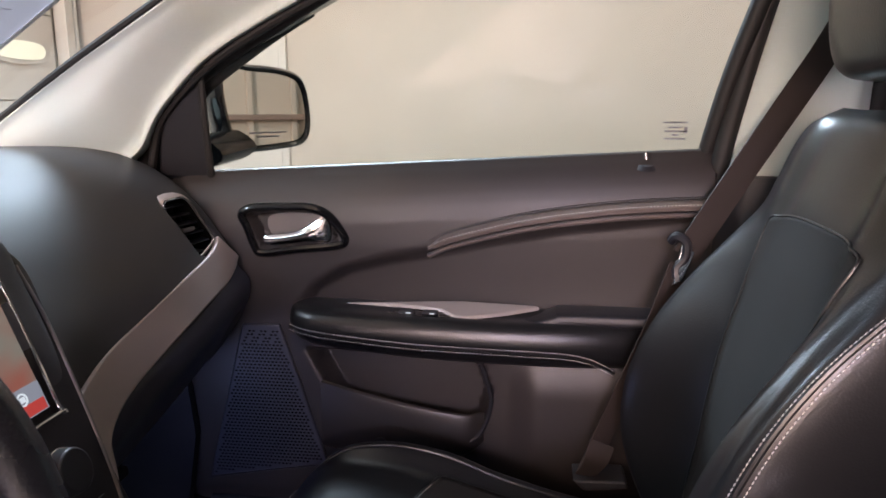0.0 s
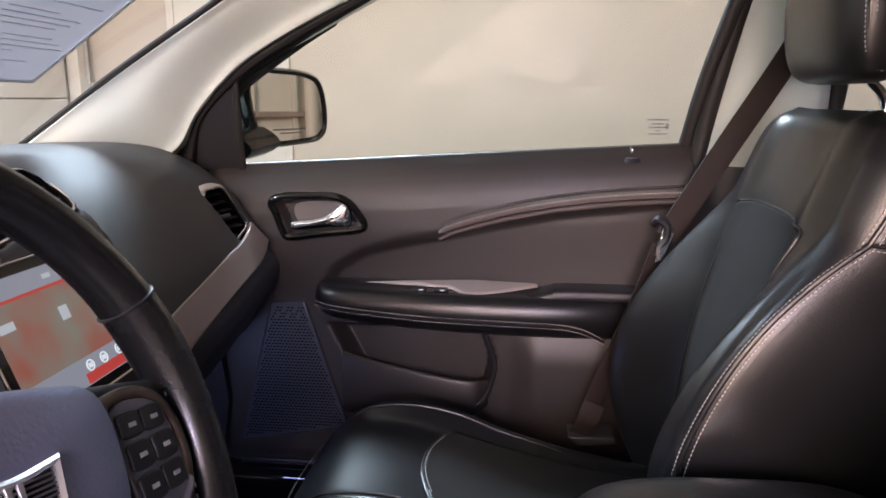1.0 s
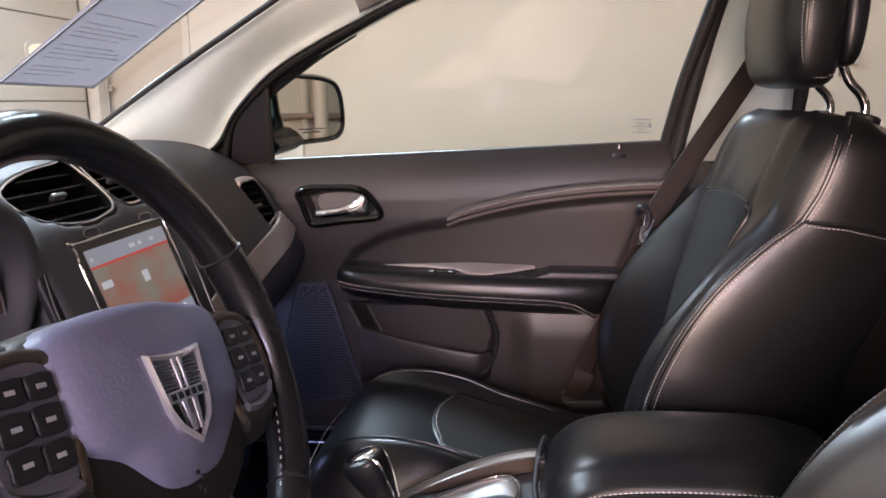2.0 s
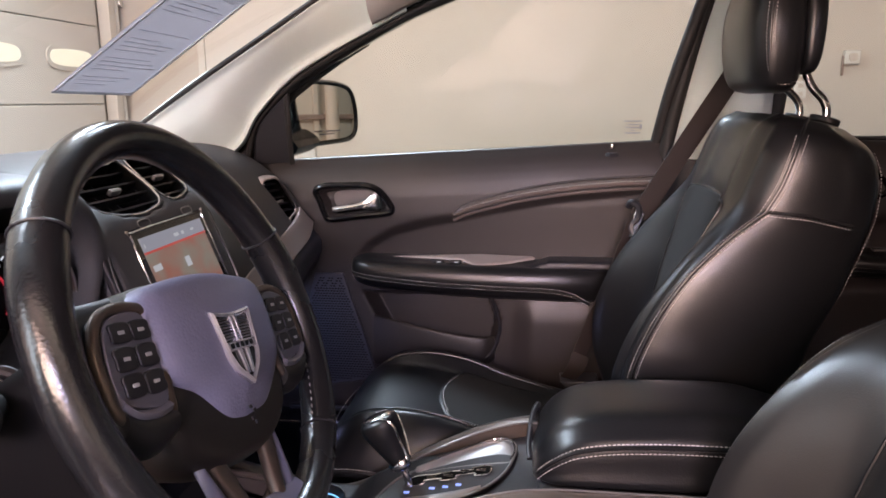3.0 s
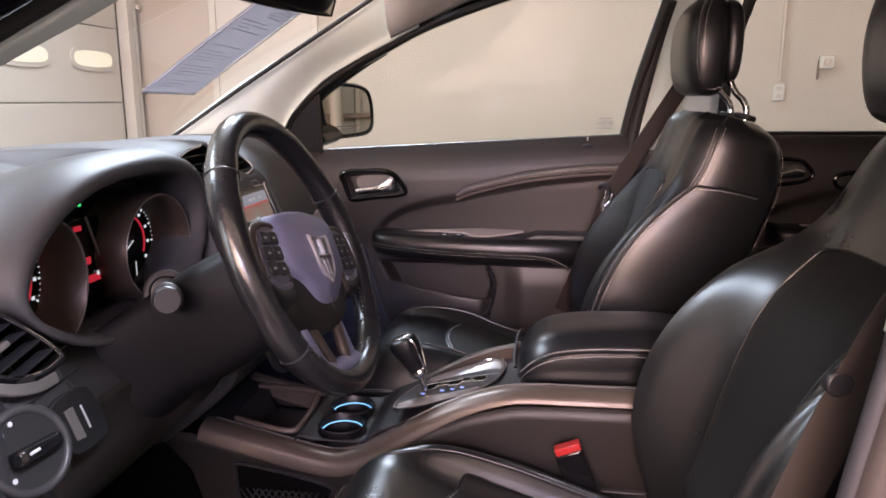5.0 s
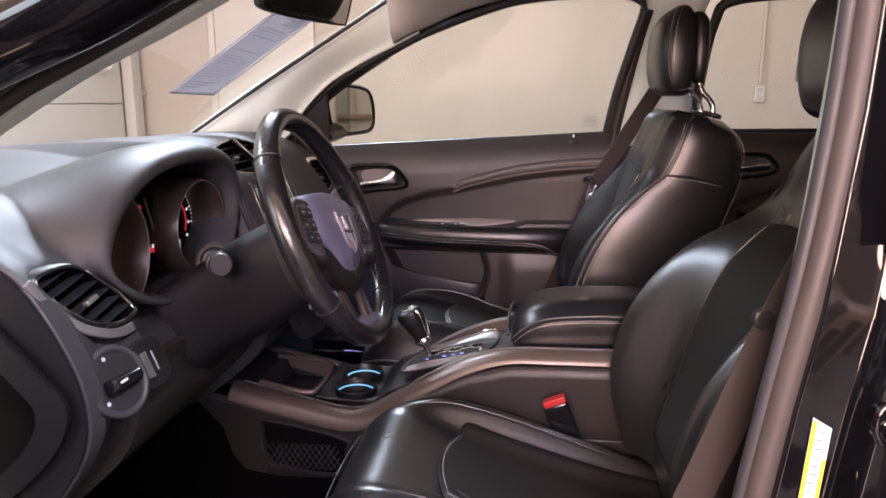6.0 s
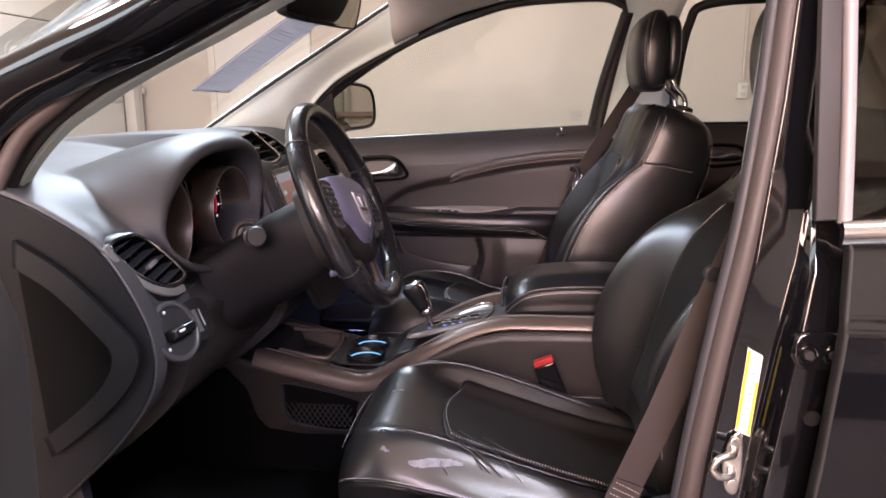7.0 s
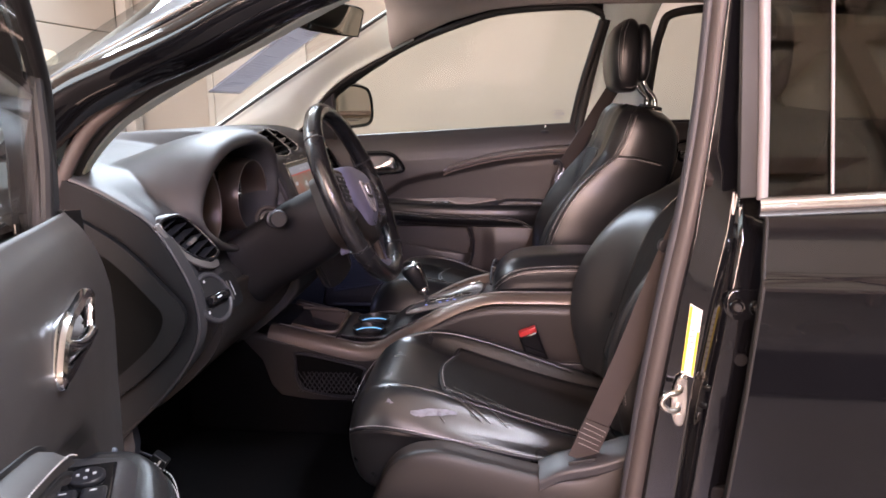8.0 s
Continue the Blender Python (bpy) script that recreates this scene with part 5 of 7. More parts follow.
soften = skin.modifiers.new("soften", "SMOOTH")
soften.factor, soften.iterations = 0.5, 14
part("instrument_board", slab([(-0.446, y, z) for y, z in [((y - MIDA[0]) * 0.94 + MIDA[0], (z - MIDA[1]) * 0.94 + MIDA[1]) for y, z in ARCH]], (-0.004, 0, 0), 50), BLACKPL, dash, "black instrument panel")


def gauge(cy, cz, ry, rz, start, red):
    g = thing("gauge", (-0.43, cy, cz - rz), "round instrument with bronze cup and white numerals", "gauge", "instruments")
    ringp = lambda x, k: [(x, cy + math.cos(a) * ry * k, cz + math.sin(a) * rz * k) for a in [2 * math.pi * i / 48 for i in range(48)]]
    part("cup", loft([ringp(-0.432, 0.86), ringp(-0.40, 0.95), ringp(-0.375, 1.0), ringp(-0.372, 1.03), ringp(-0.378, 1.05), ringp(-0.39, 1.07), ringp(-0.44, 1.10)], True, False), CUP, g, "bronze-grey gauge cup")
    part("bezel", tube(ringp(-0.3725, 1.015)[::4], 0.0013, 60, 8, True), SATIN, g, "thin bright bezel")
    part("face", slab(ringp(-0.434, 0.9), (0.002, 0, 0)), GLOSSBL, g, "black gauge face")
    for i in range(41):
        a = radians(225 - i * 6.4)
        l = 0.80 if i % 4 == 0 else 0.84
        w = 0.0011 if i % 4 == 0 else 0.0006
        d = V(0, math.cos(a), math.sin(a))
        n2 = V(0, -d.z, d.y)
        sc = lambda k: V(-0.4312, cy + d.y * ry * k, cz + d.z * rz * k)
        part("tick", slab([sc(l) - n2 * w, sc(0.88) - n2 * w, sc(0.88) + n2 * w, sc(l) + n2 * w], (0.0006, 0, 0)), GLYPH, g)
        if i % 4 == 0:
            part("numeral", box(sc(0.71), (0.0008, 0.0055, 0.0045)), GLYPH, g)
    part("red_arc", tube([(-0.4312, cy + math.cos(a) * ry * 0.60, cz + math.sin(a) * rz * 0.60) for a in [radians(q) for q in range(start, start + 130, 13)]], 0.0014, 30, 6), GLOWRED, g, "red lit arc")
    part("needle", tube([(-0.430, cy + 0.022, cz + 0.003), (-0.430, cy - 0.005, cz - 0.012), (-0.430, cy - 0.035, cz - 0.028)], 0.0008, 6, 6), GLYPH, g, "white needle")
    part("sub_dial", slab([(-0.4312, cy + 0.022 + math.cos(a) * 0.026, cz - rz * 0.58 + math.sin(a) * 0.016) for a in [2 * math.pi * i / 24 for i in range(24)]], (0.0006, 0, 0)), SCREENBAR if red else BLACKPL, g, "small fuel dial")
    part("sub_needle", box((-0.4305, cy + 0.025, cz - rz * 0.55), (0.0006, 0.002, 0.022)), GLYPH, g)
    return g


gauge(-0.268, 0.998, 0.092, 0.077, -25, False)
gauge(-0.518, 1.000, 0.066, 0.078, -60, False)
ev = thing("driver_display", (-0.43, -0.365, 0.95), "black driver display with red lit segments", "display")
part("panel", box((-0.418, -0.392, 1.005), (0.004, 0.085, 0.11)), GLOSSBL, ev, bevel=0.004)
part("red_text", box((-0.414, -0.402, 1.047), (0.001, 0.016, 0.007)), GLOWRED, ev, "red lit letters")
part("red_text", box((-0.414, -0.372, 0.974), (0.001, 0.034, 0.010)), GLOWRED, ev, "red lit letters")
part("lit_segment", box((-0.4135, -0.366, 0.979), (0.001, 0.007, 0.006)), GLYPH, ev)
part("red_text", box((-0.414, -0.386, 1.000), (0.001, 0.012, 0.010)), GLOWRED, ev, "red lit letters")
part("green_lamp", box((-0.44, -0.355, 1.072), (0.001, 0.006, 0.004)), GLOWGREEN, ev, "green turn lamp")
part("bright_edge", tube([(-0.412, -0.385, 1.060), (-0.41, -0.368, 1.01), (-0.408, -0.347, 0.955)], 0.0018, 10, 6), SATIN, ev, "bright display edge")


def vent(name, key, rows_n, label, slat_axis, surround):
    """frame_pts: outline in space, roughly planar; slats run across it."""
    nrm = NORMALS[key]
    v = thing(name, Vector(VENTS[key][0]), label, "air vent", "air vents")
    pts = cr(VENTS[key], 60, True)
    c = sum(pts, Vector()) / len(pts)
    n = Vector(nrm).normalized()
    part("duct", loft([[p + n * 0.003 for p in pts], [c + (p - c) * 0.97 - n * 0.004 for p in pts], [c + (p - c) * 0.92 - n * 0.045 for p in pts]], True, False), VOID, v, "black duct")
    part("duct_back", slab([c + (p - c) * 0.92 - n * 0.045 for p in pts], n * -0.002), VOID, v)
    part("surround", loft([[c + (p - c) * k + n * d for p in pts] for k, d in ((0.99, 0.004), (1.05, 0.007), (1.12, 0.004), (1.20, -0.010), (1.22, -0.03))], True, False), surround, v, "moulded vent surround")
    part("bezel", tube([p + n * 0.006 for p in pts[::3]], 0.0017, 80, 8, True), CHROME, v, "bright vent bezel")
    ax = (Vector(slat_axis) - n * n.dot(Vector(slat_axis))).normalized()
    up = n.cross(ax).normalized()
    lo, hi = min((p - c).dot(up) for p in pts), max((p - c).dot(up) for p in pts)
    for i in range(rows_n):
        h = lo + (hi - lo) * (i + 0.75) / (rows_n + 0.5)
        xs = []
        for a, b in zip(pts, pts[1:] + pts[:1]):
            ha, hb2 = (a - c).dot(up), (b - c).dot(up)
            if (ha - h) * (hb2 - h) < 0:
                f = (h - ha) / (hb2 - ha)
                xs.append((a + (b - a) * f - c).dot(ax))
        if len(xs) >= 2:
            e0, e1 = min(xs) + 0.002, max(xs) - 0.002
            bm = loft([[c + ax * e + up * (h + a) + n * b for a, b in ((-0.0016, 0.0), (0.0005, 0.001), (0.0022, -0.004), (0.0045, -0.018), (0.003, -0.018))] for e in (e0, (e0 + e1) / 2, e1)])
            part("slat", bm, HARD, v)
    for k in (-0.3, 0.0, 0.3):
        span = max((p - c).dot(ax) for p in pts)
        q = c + ax * span * k - n * 0.026
        part("vane", loft([[q + up * u + n * b + ax * a for a, b in ((-0.001, -0.012), (0.001, -0.012), (0.001, 0.004), (-0.001, 0.004))] for u in (lo * 0.8, hi * 0.8)]), HARD, v)
    tab = c + n * 0.003
    part("vent_tab", loft([[tab + ax * a + up * b + n * d for a, b in ((-0.012, -0.004), (0.012, -0.004), (0.012, 0.003), (-0.012, 0.003))] for d in (-0.006, 0.004)]), SATIN, v, "silver vent tab", bevel=0.002)
    return v


vent("driver_vent", "driver", 6, "dash air vent in a bright bezel", (0, 0.96, 0.22), HARD)
part("vent_band", ribbon([(-0.372, -0.724, 1.008), (-0.358, -0.711, 0.976), (-0.342, -0.686, 0.946), (-0.331, -0.655, 0.927), (-0.329, -0.618, 0.916), (-0.331, -0.585, 0.914)], 0.013, 0.006, 40, (0.25, -0.75, -0.6)), SATIN, dash, "satin silver band beside the vent", bevel=0.002)
vent("centre_vent", "left", 4, "centre air vent in a bright bezel", (0, 1, 0), HARD)
vent("centre_vent", "right", 4, "centre air vent in a bright bezel", (0, 1, 0), HARD)
vent("passenger_vent", "passenger", 6, "passenger dash air vent in a bright bezel", (0.38, 0.92, 0.05), STRIP)

# trim strip sweeping under the passenger vent towards the centre stack
TS = [(-0.400, 0.672, 0.945), (-0.395, 0.645, 0.930), (-0.390, 0.60, 0.918), (-0.386, 0.50, 0.902), (-0.380, 0.38, 0.884), (-0.372, 0.27, 0.865), (-0.360, 0.20, 0.835), (-0.345, 0.170, 0.785), (-0.34, 0.16, 0.72)]
part("trim_strip", ribbon([(x + 0.024, y, z + 0.010) for x, y, z in TS], 0.055, 0.010, 70, (-0.5, 0.05, 1)), STRIP, dash, "silver-brown trim strip across the dash", bevel=0.003)
part("trim_edge", tube([(x + 0.031, y, z - 0.007) for x, y, z in TS], 0.0016, 60, 6), SATIN, dash, "bright strip edge")
part("vent_surround", ribbon([(-0.448, 0.588, 1.03), (-0.440, 0.594, 0.985), (-0.425, 0.61, 0.940), (-0.405, 0.64, 0.928)], 0.022, 0.008, 30, (0.7, -0.6, 0.3)), STRIP, dash, "graphite vent surround", bevel=0.003)
part("lower_bolster", smooth_loft([[(-0.395, y, 0.878 + s), (-0.358, y, 0.868 + s), (-0.345, y, 0.842 + s), (-0.358, y, 0.80 + s), (-0.43, y, 0.70 + s), (-0.49, y, 0.70 + s)] for y, s in ((0.17, -0.062), (0.3, -0.022), (0.45, 0.004), (0.58, 0.026), (0.66, 0.042), (0.69, 0.042))], 40, 30), LOWPL, dash, "dark glovebox bolster")
foot = thing("footwell_lamp", (-0.475, 0.40, 0.67), "small courtesy lamp under the passenger dash", "lamp")
part("housing", box((-0.478, 0.395, 0.672), (0.09, 0.05, 0.016)), BLACKPL, foot, "black lamp housing", bevel=0.003)
part("vent_button", box((-0.398, 0.668, 0.945), (0.006, 0.012, 0.010)), BLACKPL, dash, "small vent button", bevel=0.002)

# centre stack: bezel, screen with its display, buttons
stack = thing("centre_stack", (-0.34, 0, 0.72), "gloss dark centre stack with a touch screen", "centre stack")
SN = V(0.935, 0, 0.355)
SU = V(-0.355, 0, 0.935)
SC = V(-0.336, 0.010, 0.975)
sp = lambda a, b, d=0.0: SC + V(0, 1, 0) * a + SU * b + SN * d
part("fascia", slab([sp(a, b, -0.004) for a, b in rounded([(-0.150, 0.082), (-0.06, 0.090), (0.06, 0.090), (0.135, 0.082), (0.142, 0.0), (0.135, -0.15), (0.115, -0.25), (-0.125, -0.25), (-0.155, -0.15), (-0.162, 0.0)], 60)], SN * 0.010), HARD, stack, "dark stack fascia", bevel=0.003)
part("fascia_edge", tube([sp(a, b, 0.006) for a, b in ((0.130, 0.070), (0.137, 0.0), (0.130, -0.15), (0.112, -0.245))], 0.0022, 30, 8), SATIN, stack, "bright stack edge")
part("fascia_edge", tube([sp(a, b, 0.006) for a, b in ((-0.148, 0.070), (-0.158, 0.0), (-0.150, -0.15), (-0.122, -0.245))], 0.002, 30, 8), BLACKPL, stack, "dark stack edge")
SB = rounded([(-0.098, 0.066), (-0.088, 0.076), (0.088, 0.076), (0.098, 0.066), (0.098, -0.064), (0.088, -0.074), (-0.088, -0.074), (-0.098, -0.064)], 60)
bz = part("screen_bezel", slab([sp(a, b, 0.0065) for a, b in SB], SN * 0.004), GLOSSBL, stack, "gloss black screen bezel", bevel=0.001)
part("screen_ring", tube([sp(a, b, 0.0105) for a, b in SB[::2]], 0.0019, 80, 8, True), CHROME, stack, "bright screen ring")
flat = lambda a0, a1, b0, b1, d: slab([sp(a0, b0, d), sp(a1, b0, d), sp(a1, b1, d), sp(a0, b1, d)], SN * 0.0004)
part("display", flat(-0.086, 0.086, -0.064, 0.066, 0.0108), SCREEN, bz, "lit beige display")
part("display_bar", flat(-0.086, 0.086, 0.046, 0.066, 0.0114), SCREENBAR, bz, "blue-grey status bar")
part("display_line", flat(-0.086, 0.086, 0.043, 0.046, 0.0114), SCREENRED, bz, "red line")
part("display_footer", flat(-0.086, 0.086, -0.064, -0.036, 0.0114), SCREENBAR, bz, "grey status footer")
part("display_tab", flat(-0.004, 0.084, -0.063, -0.052, 0.0119), SCREENRED, bz, "red active tab")
for a, b, w, h in ((-0.072, 0.022, 0.020, 0.007), (0.006, 0.014, 0.013, 0.012), (0.004, 0.055, 0.012, 0.004), (0.022, 0.055, 0.007, 0.004), (0.05, 0.055, 0.009, 0.003), (-0.08, 0.054, 0.003, 0.004)):
    part("glyph", flat(a - w * 0.5, a + w * 0.5, b - h * 0.6, b + h * 0.6, 0.0124), DIMGLYPH, bz)
for a in (0.008, 0.032, 0.060):
    ic = part("status_icon", tube([sp(a + math.cos(q) * 0.0055, -0.046 + math.sin(q) * 0.0055, 0.0122) for q in [2 * math.pi * k / 10 for k in range(10)]], 0.0009, 20, 5, True), GLYPH, bz, "white round status icon")
    part("icon_bar", flat(a - 0.003, a + 0.003, -0.0485, -0.0435, 0.0122), GLYPH, ic)
for a in (-0.055, 0.062):
    q = part("stack_button", slab([sp(a + x * 0.7, 0.0835 + y * 0.6, 0.006) for x, y in rounded([(-0.016, 0.006), (0.016, 0.006), (0.016, -0.006), (-0.016, -0.006)], 24)], SN * 0.004), BLACKPL, stack, "small lock button", bevel=0.001)
    part("button_ring", tube([sp(a + x * 0.7, 0.0835 + y * 0.6, 0.010) for x, y in rounded([(-0.017, 0.007), (0.017, 0.007), (0.017, -0.007), (-0.017, -0.007)], 24)], 0.0011, 30, 6, True), SATIN, q, "bright ring")
    part("glyph", flat(a - 0.018, a - 0.015, 0.082, 0.085, 0.0065), GLYPH, stack)
for k in range(3):
    y = -0.07 + k * 0.07
    kn = part("climate_knob", disc(sp(y, -0.125, 0.006), SN, 0.024, 0.018, 28, 0.021), HARD, stack, "ribbed climate knob", bevel=0.002)
    part("knob_ring", tube([sp(y + math.cos(a) * 0.0235, -0.125 + math.sin(a) * 0.0235, 0.010) for a in [2 * math.pi * i / 16 for i in range(16)]], 0.0015, 32, 6, True), CHROME, kn, "chrome knob ring")
for k in range(6):
    part("climate_button", slab([sp(-0.09 + k * 0.036 + x, -0.175 + y, 0.006) for x, y in ((-0.014, -0.009), (0.014, -0.009), (0.014, 0.009), (-0.014, 0.009))], SN * 0.004), BLACKPL, stack, "black climate button", bevel=0.001)
    part("glyph", flat(-0.095 + k * 0.036, -0.085 + k * 0.036, -0.176, -0.173, 0.0104), GLYPH, stack)

# driver side controls
knob = thing("headlamp_switch", (-0.33, -0.63, 0.83), "round headlamp switch with white symbols", "headlamp switch")
KN = V(0.90, -0.22, 0.38).normalized()
KC = V(-0.311, -0.667, 0.868)
ku = V(0, 1, 0) - KN * KN.y
ku.normalize()
kv = KN.cross(ku)
part("rim", tube([KC + ku * math.cos(a) * 0.042 + kv * math.sin(a) * 0.042 + KN * 0.004 for a in [2 * math.pi * i / 20 for i in range(20)]], 0.005, 60, 10, True), GREYPL, knob, "grey switch rim")
part("plate", disc(KC, KN, 0.040, 0.005, 40), BLACKPL, knob, "black switch plate")
part("grip", loft([[KC + ku * a * w + kv * b * w + KN * d for a, b in ((-0.026, -0.010), (0.030, -0.012), (0.032, 0.004), (-0.024, 0.008))] for d, w in ((0.005, 1.0), (0.018, 0.95), (0.024, 0.75))]), GLOSSBL, knob, "black grip bar", bevel=0.004)
part("grip_mark", slab([KC + ku * a + kv * b + KN * 0.0242 for a, b in ((-0.014, -0.002), (-0.002, -0.002), (-0.002, 0.001), (-0.014, 0.001))], KN * 0.0005), MARK, knob)
for i, a in enumerate((100, 125, 150, 178, 215)):
    q = KC + (ku * math.cos(radians(a)) - kv * math.sin(radians(a)) * -1) * 0.033 + KN * 0.0052
    part("symbol", disc(q, KN, 0.0028, 0.0006, 8), MARK, knob)
dim = thing("dimmer_panel", (-0.33, -0.55, 0.84), "black dimmer panel with a bright thumb wheel", "dimmer")
DC = V(-0.316, -0.577, 0.860)
DN = V(0.93, -0.05, 0.36).normalized()
dp = lambda a, b, d: DC + V(0, 1, 0) * a + V(-0.36, 0, 0.93) * b + DN * d
part("plate", slab([dp(a, b, -0.004) for a, b in rounded([(-0.035, 0.028), (0.030, 0.030), (0.036, -0.02), (0.02, -0.034), (-0.030, -0.028)], 36)], DN * 0.008), BLACKPL, dim, "black plate", bevel=0.002)
part("wheel_slot", slab([dp(a, b, 0.004) for a, b in ((-0.02, -0.018), (-0.006, -0.020), (-0.006, 0.018), (-0.02, 0.018))], DN * 0.003), SATIN, dim, "bright thumb wheel", bevel=0.001)
part("symbol", slab([dp(a, b, 0.0045) for a, b in ((0.006, -0.014), (0.009, -0.014), (0.009, 0.014), (0.006, 0.014))], DN * 0.0006), MARK, dim)
part("vent_wheel", slab([(-0.338, -0.635 + a, 0.920 + b) for a, b in rounded([(-0.016, 0.005), (0.016, 0.009), (0.016, -0.003), (-0.016, -0.007)], 20)], (0.006, 0, 0.002)), BLACKPL, dash, "black vent thumb wheel", bevel=0.001)
part("fascia_joint", tube([(-0.335, -0.70, 0.898), (-0.331, -0.62, 0.903), (-0.335, -0.54, 0.908)], 0.0014, 20, 6), BLACKPL, dash, "joint in the lower dash")
# ribbon on the skin; its near-black is the slot's shade
part("top_slot_shade", ribbon([(-0.52, -0.705, 1.073), (-0.46, -0.712, 1.052), (-0.40, -0.715, 1.022)], 0.022, 0.006, 20, (0.3, 0.9, 0.2)), VOID, dash, "near-black ribbon for the shade in the demister slot")

# ---- steering column and wheel ----
WC = V(-0.113, -0.368, 1.017)
TILT = radians(23.2)
WN = V(math.cos(TILT), 0, math.sin(TILT))
WU = V(-math.sin(TILT), 0, math.cos(TILT))
WY = V(0, 1, 0)
TURN = radians(-12)
wr = lambda a, b: (WY * math.cos(TURN) + WU * math.sin(TURN)) * a + (WU * math.cos(TURN) - WY * math.sin(TURN)) * b
wp = lambda a, b, d=0.0: WC + wr(a, b) + WN * d
column = thing("steering_column", (-0.30, -0.368, 0.84), "dark grey steering column shroud with stalk", "steering column")
rings = []
for d, hy, up_, dn in ((-0.045, 0.045, 0.035, 0.06), (-0.06, 0.062, 0.045, 0.085), (-0.10, 0.070, 0.045, 0.10), (-0.16, 0.076, 0.04, 0.11), (-0.22, 0.085, 0.03, 0.115), (-0.27, 0.10, 0.02, 0.13)):
    c = WC + WN * d
    rings.append([c + WY * a * hy + WU * (b * (up_ if b > 0 else dn)) for a, b in ((0, 1), (0.75, 0.85), (1, 0.3), (1, -0.35), (0.75, -0.9), (0, -1.05), (-0.75, -0.9), (-1, -0.35), (-1, 0.3), (-0.75, 0.85))])
part("shroud", smooth_loft(rings, 48, 30), ENDPL, column, "dark moulded shroud")
SD = V(0.48, -0.86, 0.14).normalized()
ST = V(-0.237, -0.505, 0.983) - SD * 0.118
stalk = part("stalk", loft([[ST + SD * d + (SD.orthogonal().normalized() * math.cos(a) + SD.cross(SD.orthogonal().normalized()) * math.sin(a)) * r for a in [2 * math.pi * i / 24 for i in range(24)]] for d, r in ((0.0, 0.020), (0.02, 0.019), (0.022, 0.014), (0.05, 0.013), (0.052, 0.0165), (0.075, 0.0165), (0.078, 0.014), (0.081, 0.014), (0.083, 0.0175), (0.118, 0.017), (0.121, 0.015))]), BLACKPL, column, "black stalk with a ribbed end")
for d in (0.088, 0.094, 0.100, 0.106, 0.112):
    part("stalk_rib", tube([ST + SD * d + (SD.orthogonal().normalized() * math.cos(a) + SD.cross(SD.orthogonal().normalized()) * math.sin(a)) * 0.0174 for a in [2 * math.pi * i / 12 for i in range(12)]], 0.0009, 24, 6, True), HARD, stalk)
part("stalk_collar", tube([ST + SD * 0.012 + (SD.orthogonal().normalized() * math.cos(a) + SD.cross(SD.orthogonal().normalized()) * math.sin(a)) * 0.024 for a in [2 * math.pi * i / 12 for i in range(12)]], 0.005, 32, 8, True), SOFT, column, "stalk collar")
part("knee_panel", smooth_loft([[(-0.34, y, 0.86), (-0.325, y, 0.83), (-0.33, y, 0.77), (-0.38, y, 0.70), (-0.50, y, 0.62), (-0.52, y, 0.80)] for y in (-0.60, -0.5, -0.35, -0.2, -0.15)], 36, 12), SIDEPL, dash, "dark knee panel")

wheel = thing("steering_wheel", WC + WN * -0.02, "black leather steering wheel with a grey hub", "steering wheel")
R = 0.1815


def rim_section(a, grow=1.0):
    thick = 0.0165 * (1 + 0.10 * math.exp(-((math.sin(a) - 0.35) / 0.25) ** 2))
    thick *= grow
    c, out = wp(math.cos(a) * R, math.sin(a) * R), wr(math.cos(a), math.sin(a))
    return [c + out * math.cos(t) * thick + WN * math.sin(t) * thick * 1.12 for t in [2 * math.pi * k / 18 for k in range(18)]]


rr = [rim_section(2 * math.pi * i / 120) for i in range(121)]
bm = loft(rr, True, False)
bmesh.ops.remove_doubles(bm, verts=bm.verts, dist=1e-5)
rim = part("rim", bm, RIMLEATHER, wheel, "black leather rim")
for a in (30, 150, 222, 318):
    t = radians(a)
    part("rim_seam", tube(rim_section(t, 1.02)[::2], 0.0012, 30, 6, True), HARD, rim, "raised leather seam")
part("stitching", stitches([wp(math.cos(t) * (R - 0.0168), math.sin(t) * (R - 0.0168), 0.002) for t in [radians(q) for q in range(-45, 26, 5)]], 60, 0.004, 0.004), THREAD, rim, "grey cross stitching")
part("stitching", stitches([wp(math.cos(t) * (R - 0.0168), math.sin(t) * (R - 0.0168), 0.002) for t in [radians(q) for q in range(155, 226, 5)]], 60, 0.004, 0.004), THREAD, rim, "grey cross stitching")
# hub pad
HUB = [(-0.092, 0.040), (-0.05, 0.051), (0.0, 0.055), (0.05, 0.051), (0.090, 0.040), (0.096, 0.0), (0.084, -0.038), (0.052, -0.080), (0.020, -0.104), (-0.010, -0.106), (-0.032, -0.078), (-0.056, -0.046), (-0.088, -0.028), (-0.096, 0.0)]
part("hub_shell", smooth_loft([[wp(a * k, b * k + 0.004, d) for a, b in ((-0.092, 0.040), (0, 0.050), (0.092, 0.040), (0.102, 0.0), (0.102, -0.045), (0.088, -0.085), (0.050, -0.108), (0.0, -0.113), (-0.050, -0.108), (-0.088, -0.085), (-0.102, -0.045), (-0.102, 0.0))] for k, d in ((0.96, -0.060), (1.02, -0.035), (1.02, -0.015), (0.97, -0.002), (0.85, 0.004), (0.4, 0.006))], 60, 24), SIDEPL, wheel, "dark brown-black lower hub shell")
turn_in = lambda b: 6.0 * max(0.0, -0.028 - b) ** 2
